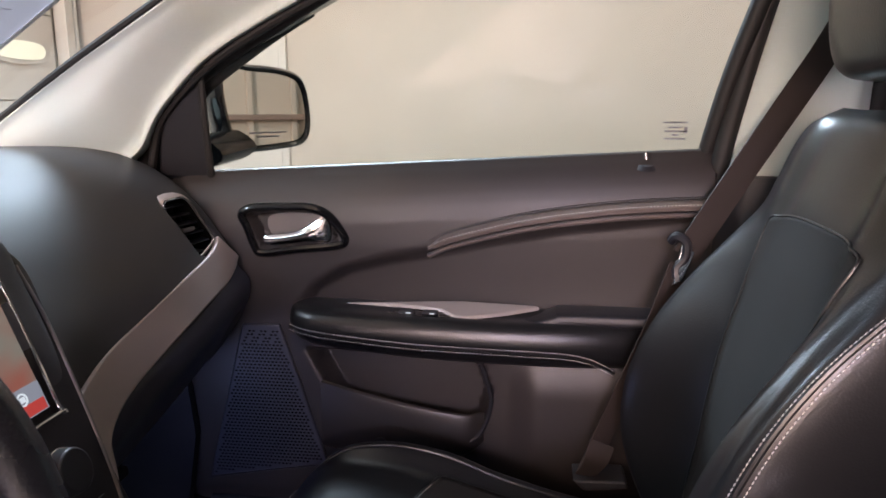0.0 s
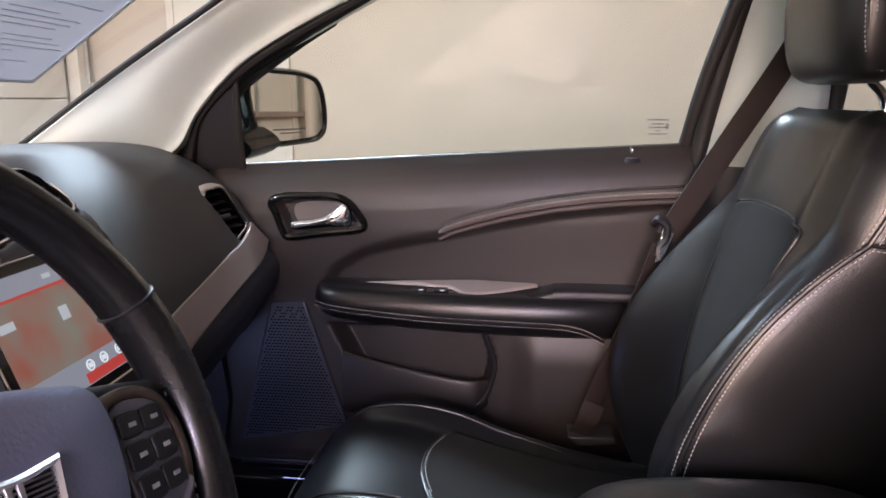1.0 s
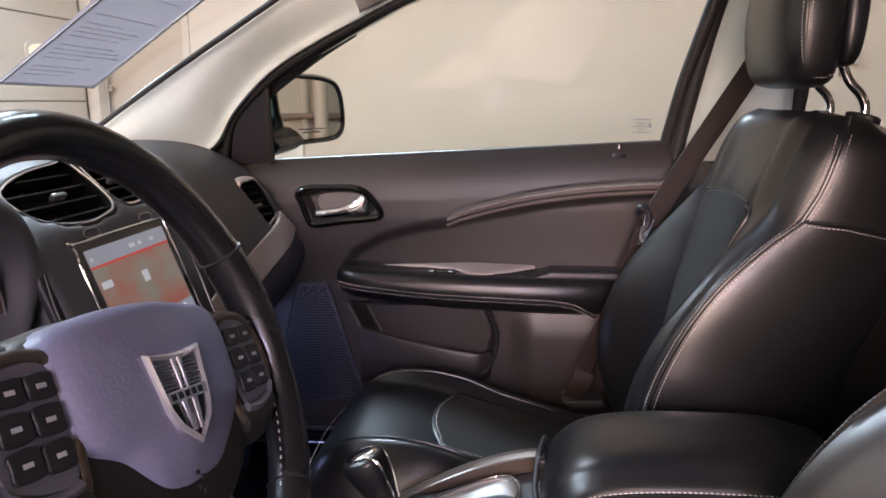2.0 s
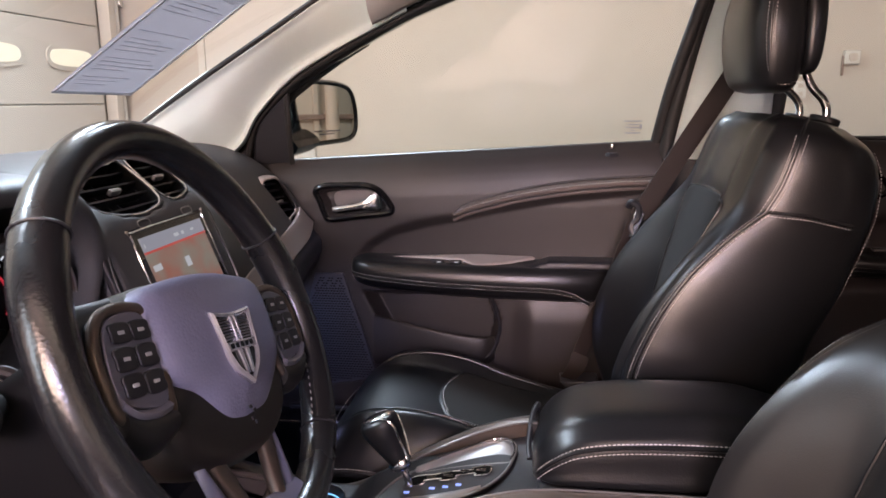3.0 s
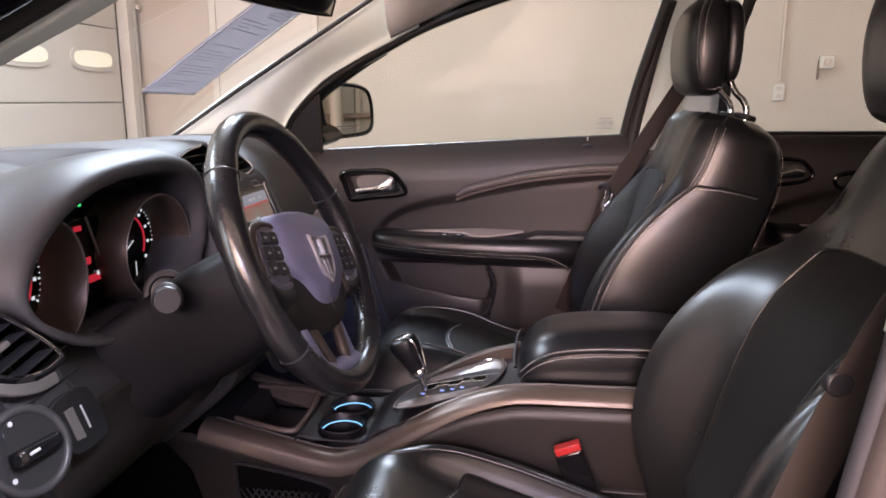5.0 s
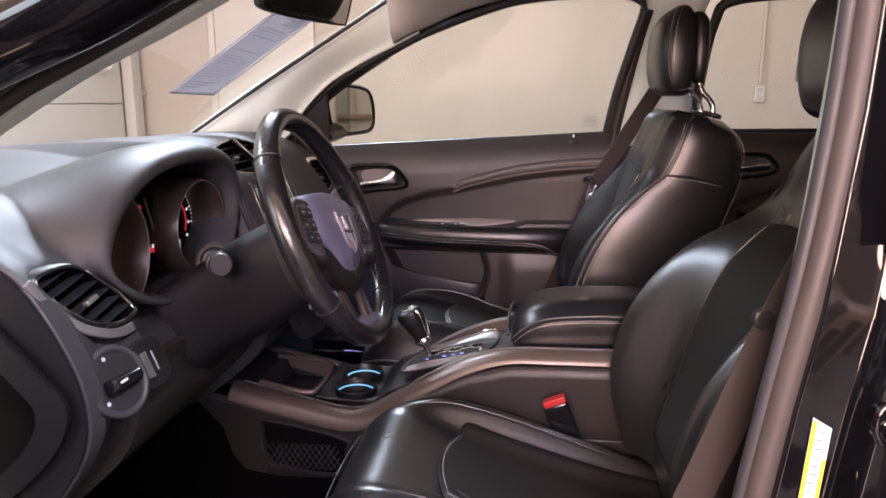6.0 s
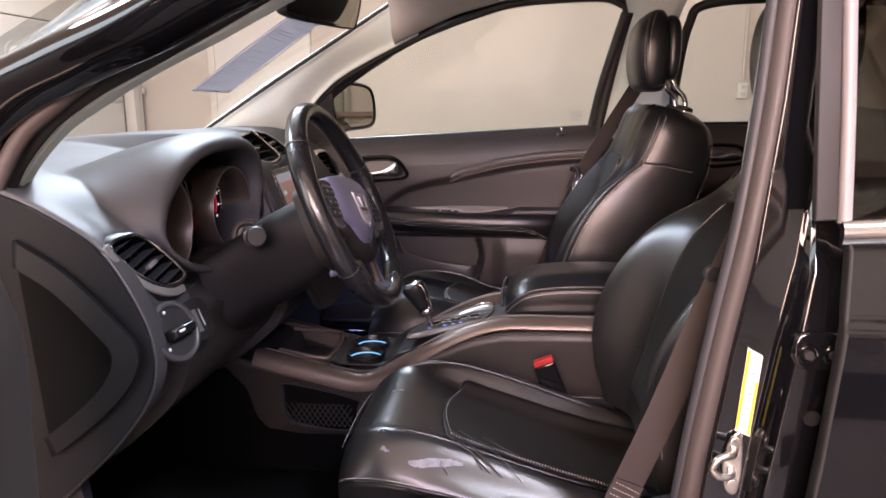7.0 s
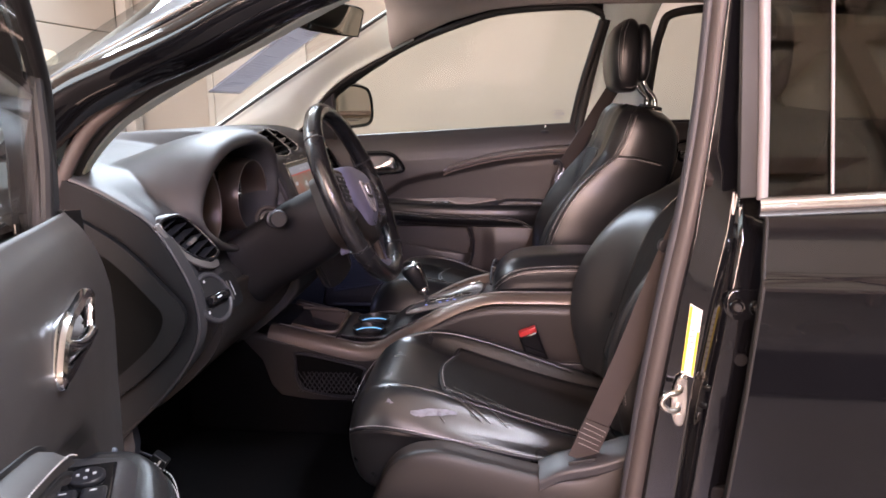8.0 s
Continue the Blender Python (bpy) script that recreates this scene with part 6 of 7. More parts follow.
hub = part("hub_pad", smooth_loft([[wp(a * k, b * k, d - turn_in(b * k)) for a, b in HUB] for k, d in ((1.01, -0.040), (1.02, -0.018), (1.0, 0.002), (0.94, 0.012), (0.78, 0.018), (0.45, 0.022), (0.12, 0.023))], 70, 36), HUBPAD, wheel, "grained grey hub pad, violet light put in its colour")
for s in (-1, 1):
    part("pad_crease", tube([wp(s * 0.034, 0.0515, 0.006), wp(s * 0.032, 0.045, 0.0140), wp(s * 0.030, 0.028, 0.0195), wp(s * 0.028, 0.012, 0.0215)], 0.0011, 20, 6), HUBPAD, hub, "moulded crease")
    # side spokes, switch pods in bronze frames
    part("spoke", smooth_loft([[wp(s * a, b + t * h, d + q * 0.010) for t, q in ((1, 0), (0.6, 1), (-0.6, 1), (-1, 0), (-0.6, -1), (0.6, -1))] for a, b, h, d in ((0.070, 0.002, 0.046, -0.020), (0.10, 0.0, 0.046, -0.016), (0.14, 0.0, 0.042, -0.014), (0.164, 0.002, 0.036, -0.008), (0.182, 0.004, 0.034, -0.002))], 24, 20), HARD, wheel, "dark side spoke")
    PD = -0.010
    FRAME = [(a, b + PD) for a, b in ((0.090, 0.034), (0.102, 0.042), (0.126, 0.042), (0.144, 0.033), (0.154, 0.008), (0.150, -0.024), (0.138, -0.036), (0.106, -0.044), (0.092, -0.040), (0.087, -0.008))]
    pod = part("switch_pod", slab([wp(s * a, b, -0.006) for a, b in rounded(FRAME, 44)], WN * 0.012), BLACKPL, wheel, "black switch pod", bevel=0.003)
    part("pod_frame", tube([wp(s * a, b, 0.006 if b > -0.03 else 0.004) for a, b in rounded(FRAME, 22)], 0.0046, 70, 10, True, 0.9), BRONZE, pod, "bronze-grey pod frame")
    part("pod_plate", slab([wp(s * a, b, 0.0062) for a, b in rounded([(0.097, 0.026), (0.136, 0.024), (0.147, -0.004), (0.143, -0.034), (0.100, -0.042), (0.094, -0.010)], 36)], WN * 0.003), SATINPOD, pod, "satin violet-grey button plate", bevel=0.001)
    part("pod_lip", smooth_loft([[wp(s * a, b + u, 0.008 + w) for u, w in ((0.004, 0), (0, 0.004), (-0.004, 0), (0, -0.003))] for a, b in ((0.098, -0.045), (0.115, -0.047), (0.135, -0.043), (0.147, -0.033))], 12, 14), SATINPOD, pod, "satin lower lip")
    part("pod_chin", smooth_loft([[wp(s * a, b + u * h, w) for u, w in ((1, 0.004), (0.2, 0.010), (-0.7, 0.004), (-1, -0.012), (0.6, -0.012))] for a, b, h in ((0.092, -0.057, 0.010), (0.110, -0.060, 0.014), (0.130, -0.057, 0.014), (0.146, -0.047, 0.010))], 20, 14), BLACKPL, pod, "black rounded pod chin")
    for a, b, w, h in ((0.106, 0.014, 0.010, 0.0070), (0.128, 0.014, 0.010, 0.0070), (0.107, -0.005, 0.0105, 0.0080), (0.131, -0.005, 0.0105, 0.0080), (0.108, -0.025, 0.0105, 0.0080), (0.131, -0.024, 0.0105, 0.0080)):
        q = part("wheel_button", slab([wp(s * (a + x * w), b + y * h, 0.0094) for x, y in rounded([(-0.9, 1), (0.9, 1), (1, 0), (0.9, -1), (-0.9, -1), (-1, 0)], 24)], WN * 0.0028), HARD, pod, "dark grey steering wheel button", bevel=0.0012)
        part("glyph", slab([wp(s * (a + x), b + y, 0.0124) for x, y in ((-0.003, -0.0015), (0.004, -0.0015), (0.004, 0.0012), (-0.003, 0.0012))], WN * 0.0003), MARK, q)
    # lower spokes: broad bronze strips beside the violet bridge wings
    part("lower_spoke", smooth_loft([[wp(s * (a + t * h), b, d + q * 0.006) for t, q in ((1, 0.2), (0.6, 1), (-0.6, 1), (-1, 0.2), (-0.6, -1), (0.6, -1))] for a, b, h, d in ((0.046, -0.092, 0.011, -0.012), (0.040, -0.112, 0.010, -0.010), (0.032, -0.135, 0.0085, -0.008), (0.026, -0.154, 0.007, -0.006))], 24, 20), BRONZE, wheel, "bronze-grey lower spoke")
    part("bridge_wing", smooth_loft([[wp(s * (a + t * h), b, d + q * 0.005) for t, q in ((1, 0), (0, 1), (-1, 0), (0, -1))] for a, b, h, d in ((0.062, -0.092, 0.004, -0.014), (0.058, -0.115, 0.008, -0.011), (0.052, -0.140, 0.012, -0.008), (0.044, -0.160, 0.015, -0.004))], 20, 20), HUBPAD, wheel, "smooth grey bridge wing, violet light put in its colour")
part("lower_bridge", smooth_loft([[wp(a, b + t * 0.013, -0.004 + q * 0.009) for t, q in ((1, 0), (0, 1), (-1, 0), (0, -1))] for a, b in ((-0.058, -0.160), (-0.03, -0.162), (0, -0.160), (0.03, -0.162), (0.058, -0.160))], 16, 20), HUBPAD, wheel, "smooth grey lower bridge")
part("hub_back", disc(wp(0, -0.035, -0.07), WN, 0.060, 0.05, 36, 0.075), BLACKPL, wheel, "black hub back")
# badge: a plain shield in chrome
by = -0.017
BADGE_TOP = [(-0.030, 0.030), (-0.010, 0.0275), (0.0, 0.027), (0.010, 0.0275), (0.030, 0.030)]
BADGE_SIDE = [(0.027, 0.012), (0.0235, -0.008), (0.017, -0.020), (0.0, -0.0335)]
BD = BADGE_TOP + BADGE_SIDE + [(-a, b) for a, b in BADGE_SIDE[-2::-1]]
badge = part("badge", slab([wp(a * 0.96, b * 0.96 + by, 0.0205) for a, b in BD], WN * 0.0028), GLOSSBL, hub, "plain shield badge in chrome")
rim_of = lambda k, d: [wp(a * k, b * k + by, d) for a, b in BD]
part("badge_rim", loft([rim_of(1.06, 0.0200), rim_of(1.05, 0.0245), rim_of(0.98, 0.0262), rim_of(0.91, 0.0245), rim_of(0.90, 0.0215)], True, False), BADGE, badge, "chrome shield rim", solid=0.0005)
part("badge_bar", slab([wp(a, b + by, 0.0234) for a, b in ((-0.0250, 0.0035), (0.0250, 0.0035), (0.0238, -0.0045), (-0.0238, -0.0045))], WN * 0.0022), BADGE, badge, "chrome cross bar", bevel=0.0006)
for a in (-0.018, -0.010, -0.002, 0.006, 0.014):
    part("badge_mark", slab([wp(a + x, b + by, 0.0257) for x, b in ((-0.0018, 0.0018), (0.0036, 0.0018), (0.0036, -0.0028), (-0.0018, -0.0028))], WN * 0.0003), GLOSSBL, badge, "dark bar of lettering")
for s in (-1, 1):
    part("badge_bar", slab([wp(s * x, b + by, 0.0234) for x, b in ((0.0015, 0.026), (0.0055, 0.026), (0.0045, 0.0035), (0.0025, 0.0035))], WN * 0.002), BADGE, badge, "chrome upright bar", bevel=0.0004)
    part("badge_bar", slab([wp(s * x, b + by, 0.0234) for x, b in ((0.0035, -0.0045), (0.0095, -0.0045), (0.0055, -0.026), (0.0025, -0.026))], WN * 0.002), BADGE, badge, "chrome lower bar", bevel=0.0004)
for k in range(8):
    part("badge_rib", slab([wp(x, 0.0052 + k * 0.0026 + b + by, 0.0234) for x, b in ((-0.0255, 0), (0.0255, 0), (0.0255, 0.0011), (-0.0255, 0.0011))], WN * 0.0007), SATINPOD, badge)
for a, b in ((-0.003, -0.070), (0.003, -0.074), (-0.001, -0.080), (0.004, -0.084)):
    part("airbag_mark", slab([wp(a + x, b + y, 0.0135 - 0.18 * abs(b + 0.07)) for x, y in ((-0.002, -0.0015), (0.002, -0.0015), (0.002, 0.0015), (-0.002, 0.0015))], WN * 0.0012), HARD, hub, "faint moulded mark")

# ---- seats ----
BACK = [  # z, centre face, bolster crest, side corner, rear, half width
    (0.58, 0.370, 0.330, 0.345, 0.520, 0.205), (0.65, 0.365, 0.300, 0.318, 0.530, 0.220), (0.72, 0.375, 0.285, 0.303, 0.545, 0.228),
    (0.80, 0.385, 0.293, 0.312, 0.560, 0.231), (0.88, 0.400, 0.325, 0.343, 0.580, 0.230), (0.95, 0.420, 0.370, 0.386, 0.612, 0.226),
    (1.01, 0.437, 0.415, 0.438, 0.634, 0.219), (1.06, 0.455, 0.453, 0.490, 0.650, 0.216), (1.10, 0.470, 0.470, 0.510, 0.657, 0.214),
    (1.145, 0.486, 0.487, 0.525, 0.657, 0.211), (1.175, 0.502, 0.504, 0.536, 0.648, 0.200), (1.190, 0.528, 0.531, 0.552, 0.625, 0.168),
]


def back_ring(row, ox, yc, rec, sag=0.0):
    z, xc, xb, xs, xr, hw = row
    lean = lerp_table([(0.58, 0.0), (0.9, 0.12), (1.06, 0.20), (1.19, 0.27)], z)[0]
    pts = [(xc, 0), (xc + 0.002, 0.085), (xc - 0.006, 0.125), (xb, hw - 0.042), (xb + 0.006, hw - 0.022), (xs, hw - 0.003), ((xs * 2 + xr) / 3, hw + 0.002), (xr - 0.04, hw - 0.008), (xr, hw - 0.05), (xr + 0.008, 0)]
    full = pts + [(x, -y) for x, y in pts[-2:0:-1]]
    tip = 0.038 * smoothstep(0.93, 1.01, z) if rec else 0.0
    return [V(x + ox + tip + rec * (z - 0.6) + sag * smoothstep(0.12, 0.19, -y) * smoothstep(xr - 0.05, xs, x), yc + y, z - (lean + rec) * (x - xc)) for x, y in full]


CUSH = [  # x, centre top, bolster crest, side seam, half width, bottom
    (-0.168, 0.560, 0.560, 0.545, 0.135, 0.540), (-0.158, 0.602, 0.598, 0.562, 0.175, 0.49), (-0.13, 0.636, 0.634, 0.580, 0.196, 0.46),
    (-0.08, 0.652, 0.658, 0.587, 0.207, 0.45), (0.0, 0.640, 0.668, 0.577, 0.211, 0.44), (0.1, 0.618, 0.655, 0.558, 0.212, 0.44),
    (0.2, 0.598, 0.634, 0.540, 0.211, 0.44), (0.3, 0.582, 0.612, 0.530, 0.208, 0.44), (0.42, 0.574, 0.590, 0.53, 0.20, 0.45),
]


CUSH_HIGH = [  # the unworn passenger cushion, fuller at the nose
    (-0.215, 0.585, 0.583, 0.560, 0.135, 0.550), (-0.205, 0.617, 0.612, 0.575, 0.175, 0.49), (-0.175, 0.650, 0.650, 0.590, 0.196, 0.46),
    (-0.13, 0.670, 0.681, 0.597, 0.207, 0.45), (-0.06, 0.668, 0.690, 0.592, 0.211, 0.44), (0.02, 0.650, 0.678, 0.577, 0.212, 0.44),
    (0.1, 0.628, 0.648, 0.558, 0.212, 0.44), (0.2, 0.604, 0.620, 0.540, 0.211, 0.44), (0.3, 0.588, 0.602, 0.530, 0.208, 0.44), (0.42, 0.574, 0.590, 0.53, 0.20, 0.45),
]


def cush_ring(row, ox, yc, low=0.0):
    x, zc, zb, zs, hw, z0 = row
    dip = low * (zb - zc)
    fall = 0.11 * max(0.0, x - 0.02) if low else 0.0
    zc -= 0.022 * (1 if low else 0) * smoothstep(-0.10, 0.06, x) + fall
    zb -= fall
    pts = [(0, zc), (0.085, zc), (0.12, zc + (zb - zc) * 0.12), (hw - 0.055, zb), (hw - 0.022, zb - (zb - zs) * 0.38), (hw, zs), (hw - 0.003, zs - 0.03), (hw - 0.012, z0 + 0.01), (hw - 0.04, z0), (0, z0)]
    full = pts + [(-y, z - dip * (smoothstep(0.11, hw - 0.055, y) if z > zs + 0.01 else 0)) for y, z in pts[-2:0:-1]]
    return [V(x + ox, yc + y, z) for y, z in full]


def build_seat(ox, yc, name, label, leather, rec, sag=0.0, table=CUSH):
    st = thing(name, (ox + 0.15, yc, 0.36), label, "car seat", "front seats")
    br = [back_ring(r, ox, yc, rec, sag) for r in BACK]
    back = part("backrest", smooth_loft(br, 72, 60), leather, st, "black leather backrest")
    cu = [cush_ring(r, ox, yc, 25 * sag) for r in table]
    cushion = part("cushion", smooth_loft(cu, 72, 50), leather, st, "black leather seat cushion")

    # darker cloth insert lying on the curved face between the bolsters
    rr = [cr(r, 72, True) for r in br]
    cols = [cr([r[k] for r in rr], 60) for k in range(72)]

    def on_back(a, k):
        """The backrest surface at ring sample a and row k, both fractional."""
        a, k = a % 72, max(0.0, min(58.999, k))
        i0, k0 = int(a), int(k)
        p = cols[i0][k0].lerp(cols[(i0 + 1) % 72][k0], a - i0)
        return p.lerp(cols[i0][k0 + 1].lerp(cols[(i0 + 1) % 72][k0 + 1], a - i0), k - k0)

    top_row = 33.5 if rec else 38.0

    def arch(u, v):
        a = u * (7.3 if u > 0 else 9.6)
        k = 4.0 + (top_row - 1.6 * u * u - 4.0) * v
        n = (on_back(a + 0.4, k) - on_back(a - 0.4, k)).cross(on_back(a, k + 0.4) - on_back(a, k - 0.4)).normalized()
        return on_back(a, k) + n * (0.0016 if n.x < 0 else -0.0016)

    part("back_insert", field(-1, 1, 0, 1, 40, 50, arch), CLOTH, back, "dark perforated cloth insert", solid=0.001)
    edge = [arch(-1, v / 8) for v in range(9)] + [arch(-1 + k / 4, 1) for k in range(1, 8)] + [arch(1, 1 - v / 8) for v in range(9)]
    part("insert_piping", tube(edge, 0.0018, 120, 6), LEATHER, back, "leather insert piping")

    def cush_face(u, v):
        half = 0.115 + 0.5 * sag
        y = u * half
        x = -0.015 + (0.02 if sag else 0) + 0.034 * u * u + (0.345 - (-0.015)) * v * (1 - 0.0)
        zc = lerp_table(table, x)
        drop = 0.022 * smoothstep(-0.10, 0.06, x) * (1 - 0.8 * smoothstep(0.10, 0.14, abs(y))) + 0.11 * max(0.0, x - 0.02) if sag else 0
        return V(x + ox, yc + y, zc[0] - drop + (zc[1] - zc[0]) * 0.10 * smoothstep(0.085, 0.13, abs(y)) + 0.004)

    part("cushion_insert", field(-1, 1, 0, 1, 24, 40, cush_face), CLOTH, cushion, "dark perforated cloth insert", solid=0.008)
    edge = [cush_face(-1, 1 - v / 8) for v in range(9)] + [cush_face(-1 + k / 4, 0) for k in range(1, 8)] + [cush_face(1, v / 8) for v in range(9)]
    part("insert_piping", tube([p + V(0, 0, 0.002) for p in edge], 0.0026, 120, 6), LEATHER, cushion, "leather insert piping")
    part("stitching", stitches([p + V(0, 0, 0.006) + V(0.005, 0, 0) for p in edge[9:16]], 60), THREAD, cushion, "pale dotted stitching")
    for q in (0.004, 0.009):
        part("stitching", stitches([p + V(0, q, 0.0045) for p in edge[2:10]], 80, 0.0022, 0.0030), THREAD, cushion, "pale dotted stitching")

    # seams with double stitching down both sides of the back, across the shoulder and over the top
    for s in (1, -1):
        idx = 5 if s > 0 else len(br[0]) - 5
        low = [r[idx] for r in br[1:8]]
        top = [r[idx] for r in br[7:11]]
        off = V(-0.004, s * 0.004, 0.0)
        part("seam_roll", tube([p + off * 0.2 for p in low], 0.0035, 60, 8), LEATHER, back, "rolled leather seam")
        for q in (V(-0.006, s * 0.001, 0), V(0.006, s * 0.0055, 0)):
            part("stitching", stitches([p + q for p in low], 160), THREAD, back, "pale double stitching")
        mids = [br[7][idx], br[7][idx].lerp(br[7][idx + s], 0.5) + V(0, s * 0.002, 0.003), br[7][idx + s] + V(0, s * 0.002, 0.006), br[7][idx + 2 * s] + V(0, s * 0.003, 0.004)]
        part("seam_roll", tube(mids, 0.0028, 30, 8), LEATHER, back, "rolled leather seam")
        part("stitching", stitches([p + V(0, s * 0.0035, -0.005) for p in mids], 60), THREAD, back, "pale stitching")
        tops = [top[0], top[1], top[2], top[3], br[11][idx]]
        part("seam_roll", tube([p + off * 0.3 for p in tops], 0.003, 30, 8), LEATHER, back, "rolled leather seam")
        for q in (V(-0.008, s * 0.001, 0.001), V(0.007, s * 0.005, 0.001)):
            part("stitching", stitches([p + q for p in tops[:4]], 60), THREAD, back, "pale double stitching")
        rear = [r[idx + 3 * s if s > 0 else idx - 3] for r in br[5:11]]
        part("stitching", stitches([p + V(0.003, s * 0.004, 0) for p in rear], 80), THREAD, back, "pale stitching")
        # cushion side seam
        ci = 5 if s > 0 else len(cu[0]) - 5
        side = [r[ci] for r in cu[1:9]]
        part("seam_roll", tube([p + V(0, s * 0.001, 0) for p in side], 0.003, 60, 8), LEATHER, cushion, "rolled leather seam")
        part("stitching", stitches([p + V(0, s * 0.0035, 0.007) for p in side], 120), THREAD, cushion, "pale stitching")
        bi = 3 if s > 0 else len(cu[0]) - 3
        ridge = [r[bi] for r in cu[2:8]]
        part("bolster_seam", tube([p + V(0, -s * 0.012, -0.001) for p in ridge], 0.0024, 50, 8), LEATHER, cushion, "bolster seam")
    nose = [cu[1][5], cu[2][4] + V(-0.015, 0.012, -0.015), cu[1][4], cu[1][3] + V(-0.003, 0, -0.004), cu[1][0] + V(-0.004, 0, 0), cu[1][len(cu[0]) - 3] + V(-0.003, 0, -0.004)]
    part("stitching", stitches([p + V(-0.004, 0, 0.003) for p in nose[2:]], 80), THREAD, cushion, "pale stitching")
    part("seat_base", box((ox + 0.14, yc, 0.405), (0.40, 0.40, 0.10)), BLACKPL, st, "black seat base", bevel=0.01)
    for y in (-0.17, 0.17):
        part("seat_rail", box((ox + 0.12, yc + y, 0.36), (0.5, 0.04, 0.03)), METAL, st, "steel seat rail", bevel=0.004)
    return st, back, cushion


def build_headrest(ox, oz, yc, label):
    hr = thing("headrest", (ox + 0.54, yc, 1.18 + oz), label, "headrest", "headrests")

    def shell(rows, e):
        rings = []
        for z, xf, xr, hw in rows:
            c, h = (xf + xr) / 2, (xr - xf) / 2
            rings.append([V(ox + c + h * math.copysign(abs(math.cos(a)) ** e, math.cos(a)), yc + hw * math.copysign(abs(math.sin(a)) ** e, math.sin(a)), z + oz) for a in [2 * math.pi * k / 32 for k in range(32)]])
        return smooth_loft(rings, 64, 32)

    pad = part("pad", shell(((1.222, 0.520, 0.545, 0.070), (1.227, 0.500, 0.556, 0.098), (1.243, 0.486, 0.564, 0.114), (1.28, 0.477, 0.568, 0.122), (1.33, 0.475, 0.569, 0.124), (1.375, 0.482, 0.566, 0.119), (1.402, 0.496, 0.560, 0.108), (1.418, 0.513, 0.550, 0.090), (1.424, 0.526, 0.542, 0.062)), 0.62), LEATHER, hr, "black leather headrest pad")
    part("rear_shell", shell(((1.250, 0.560, 0.578, 0.085), (1.256, 0.555, 0.584, 0.104), (1.28, 0.550, 0.590, 0.114), (1.33, 0.548, 0.593, 0.117), (1.38, 0.549, 0.590, 0.112), (1.400, 0.552, 0.582, 0.100), (1.408, 0.558, 0.574, 0.08)), 0.55), LEATHER, hr, "black leather rear shell of the headrest")
    side_y = lambda z: 0.1222 - 3.0 * abs(z - 1.325) ** 2.2
    for s in (1, -1):
        loop = [(0.514, 1.412), (0.503, 1.38), (0.499, 1.33), (0.501, 1.29), (0.509, 1.255), (0.524, 1.237), (0.545, 1.236)]
        part("seam_roll", tube([(ox + x + 0.003, yc + s * (side_y(z) - 0.0005), z + oz) for x, z in loop], 0.0022, 40, 6), LEATHER, pad, "rolled leather seam")
        for q in (-0.003, 0.009):
            part("stitching", stitches([(ox + x + q, yc + s * (side_y(z) + 0.001), z + oz + 0.3 * q * (z < 1.26)) for x, z in loop], 120), THREAD, pad, "pale stitching")
        y = yc + s * 0.062
        part("post", tube([(ox + 0.572, y, 1.268 + oz), (ox + 0.580, y, 1.246 + oz), (ox + 0.590, y, 1.228 + oz), (ox + 0.606, y, 1.211 + oz), (ox + 0.613, y, 1.192 + oz), (ox + 0.610, y, 1.165)], 0.0066, 36, 12), CHROME, hr, "bent chrome headrest post")
        part("post_collar", slab([(ox + 0.610 + math.cos(a) * 0.021, y + math.sin(a) * 0.031, 1.174 - 0.3 * math.cos(a) * 0.02) for a in [2 * math.pi * k / 24 for k in range(24)]], (0.002, 0, 0.010)), BLACKPL, hr, "black post collar", bevel=0.003)
    return hr


build_seat(0.0, 0.365, "front_seat", "black leather passenger seat with pale double stitching", LEATHER, 0.0, 0.0, CUSH_HIGH)
build_headrest(0.0, 0.0, 0.365, "black leather headrest on chrome posts, passenger seat")
DX = 0.055
ds, dback, dcush = build_seat(DX, -0.365, "front_seat", "black leather driver seat with worn creased cushion", WORN, 0.14, 0.035)
build_headrest(0.115, -0.04, -0.365, "black leather headrest on chrome posts, driver seat")
# creases worn into the driver cushion's front and outer edge
random.seed(7)
for k in range(16):
    x0 = -0.10 + random.random() * 0.22
    y0 = -0.53 + random.random() * 0.06
    z0 = lerp_table(CUSH, x0)[1] - 0.002
    pts = []
    for i in range(4):
        xx, yy = x0 + i * 0.02, y0 - 0.012 * i + random.uniform(-0.004, 0.004)
        row = lerp_table(CUSH, xx)
        e = abs(yy + 0.365)
        prof = [(0.0, row[0]), (0.12, row[0] + (row[1] - row[0]) * 0.12), (row[3] - 0.055, row[1] * 0.125 + row[0] * 0.875), (row[3] - 0.022, row[1] - (row[1] - row[2]) * 0.38 - 0.8 * (row[1] - row[0])), (row[3], row[2])]
        pts.append((xx + DX, yy, lerp_table(prof, e)[0] + 0.0005))
    part("crease", tube(pts, 0.0012, 12, 5), WORN, dcush, "worn leather crease")
# worn patches whose bluish-white sheen is put into their colour
def cushion_top(xx, yy):
    row = lerp_table(CUSH, xx)
    prof = [(0.0, row[0]), (0.085, row[0]), (0.12, row[0] + (row[1] - row[0]) * 0.12), (row[3] - 0.055, row[1] * 0.125 + row[0] * 0.875), (row[3] - 0.022, row[1] - (row[1] - row[2]) * 0.38 - 0.8 * (row[1] - row[0])), (row[3], row[2])]
    return lerp_table(prof, abs(yy + 0.365))[0]


for cx, cy, a, b in ((-0.10, -0.455, 0.012, 0.016), (-0.062, -0.535, 0.024, 0.010), (0.01, -0.550, 0.045, 0.005)):
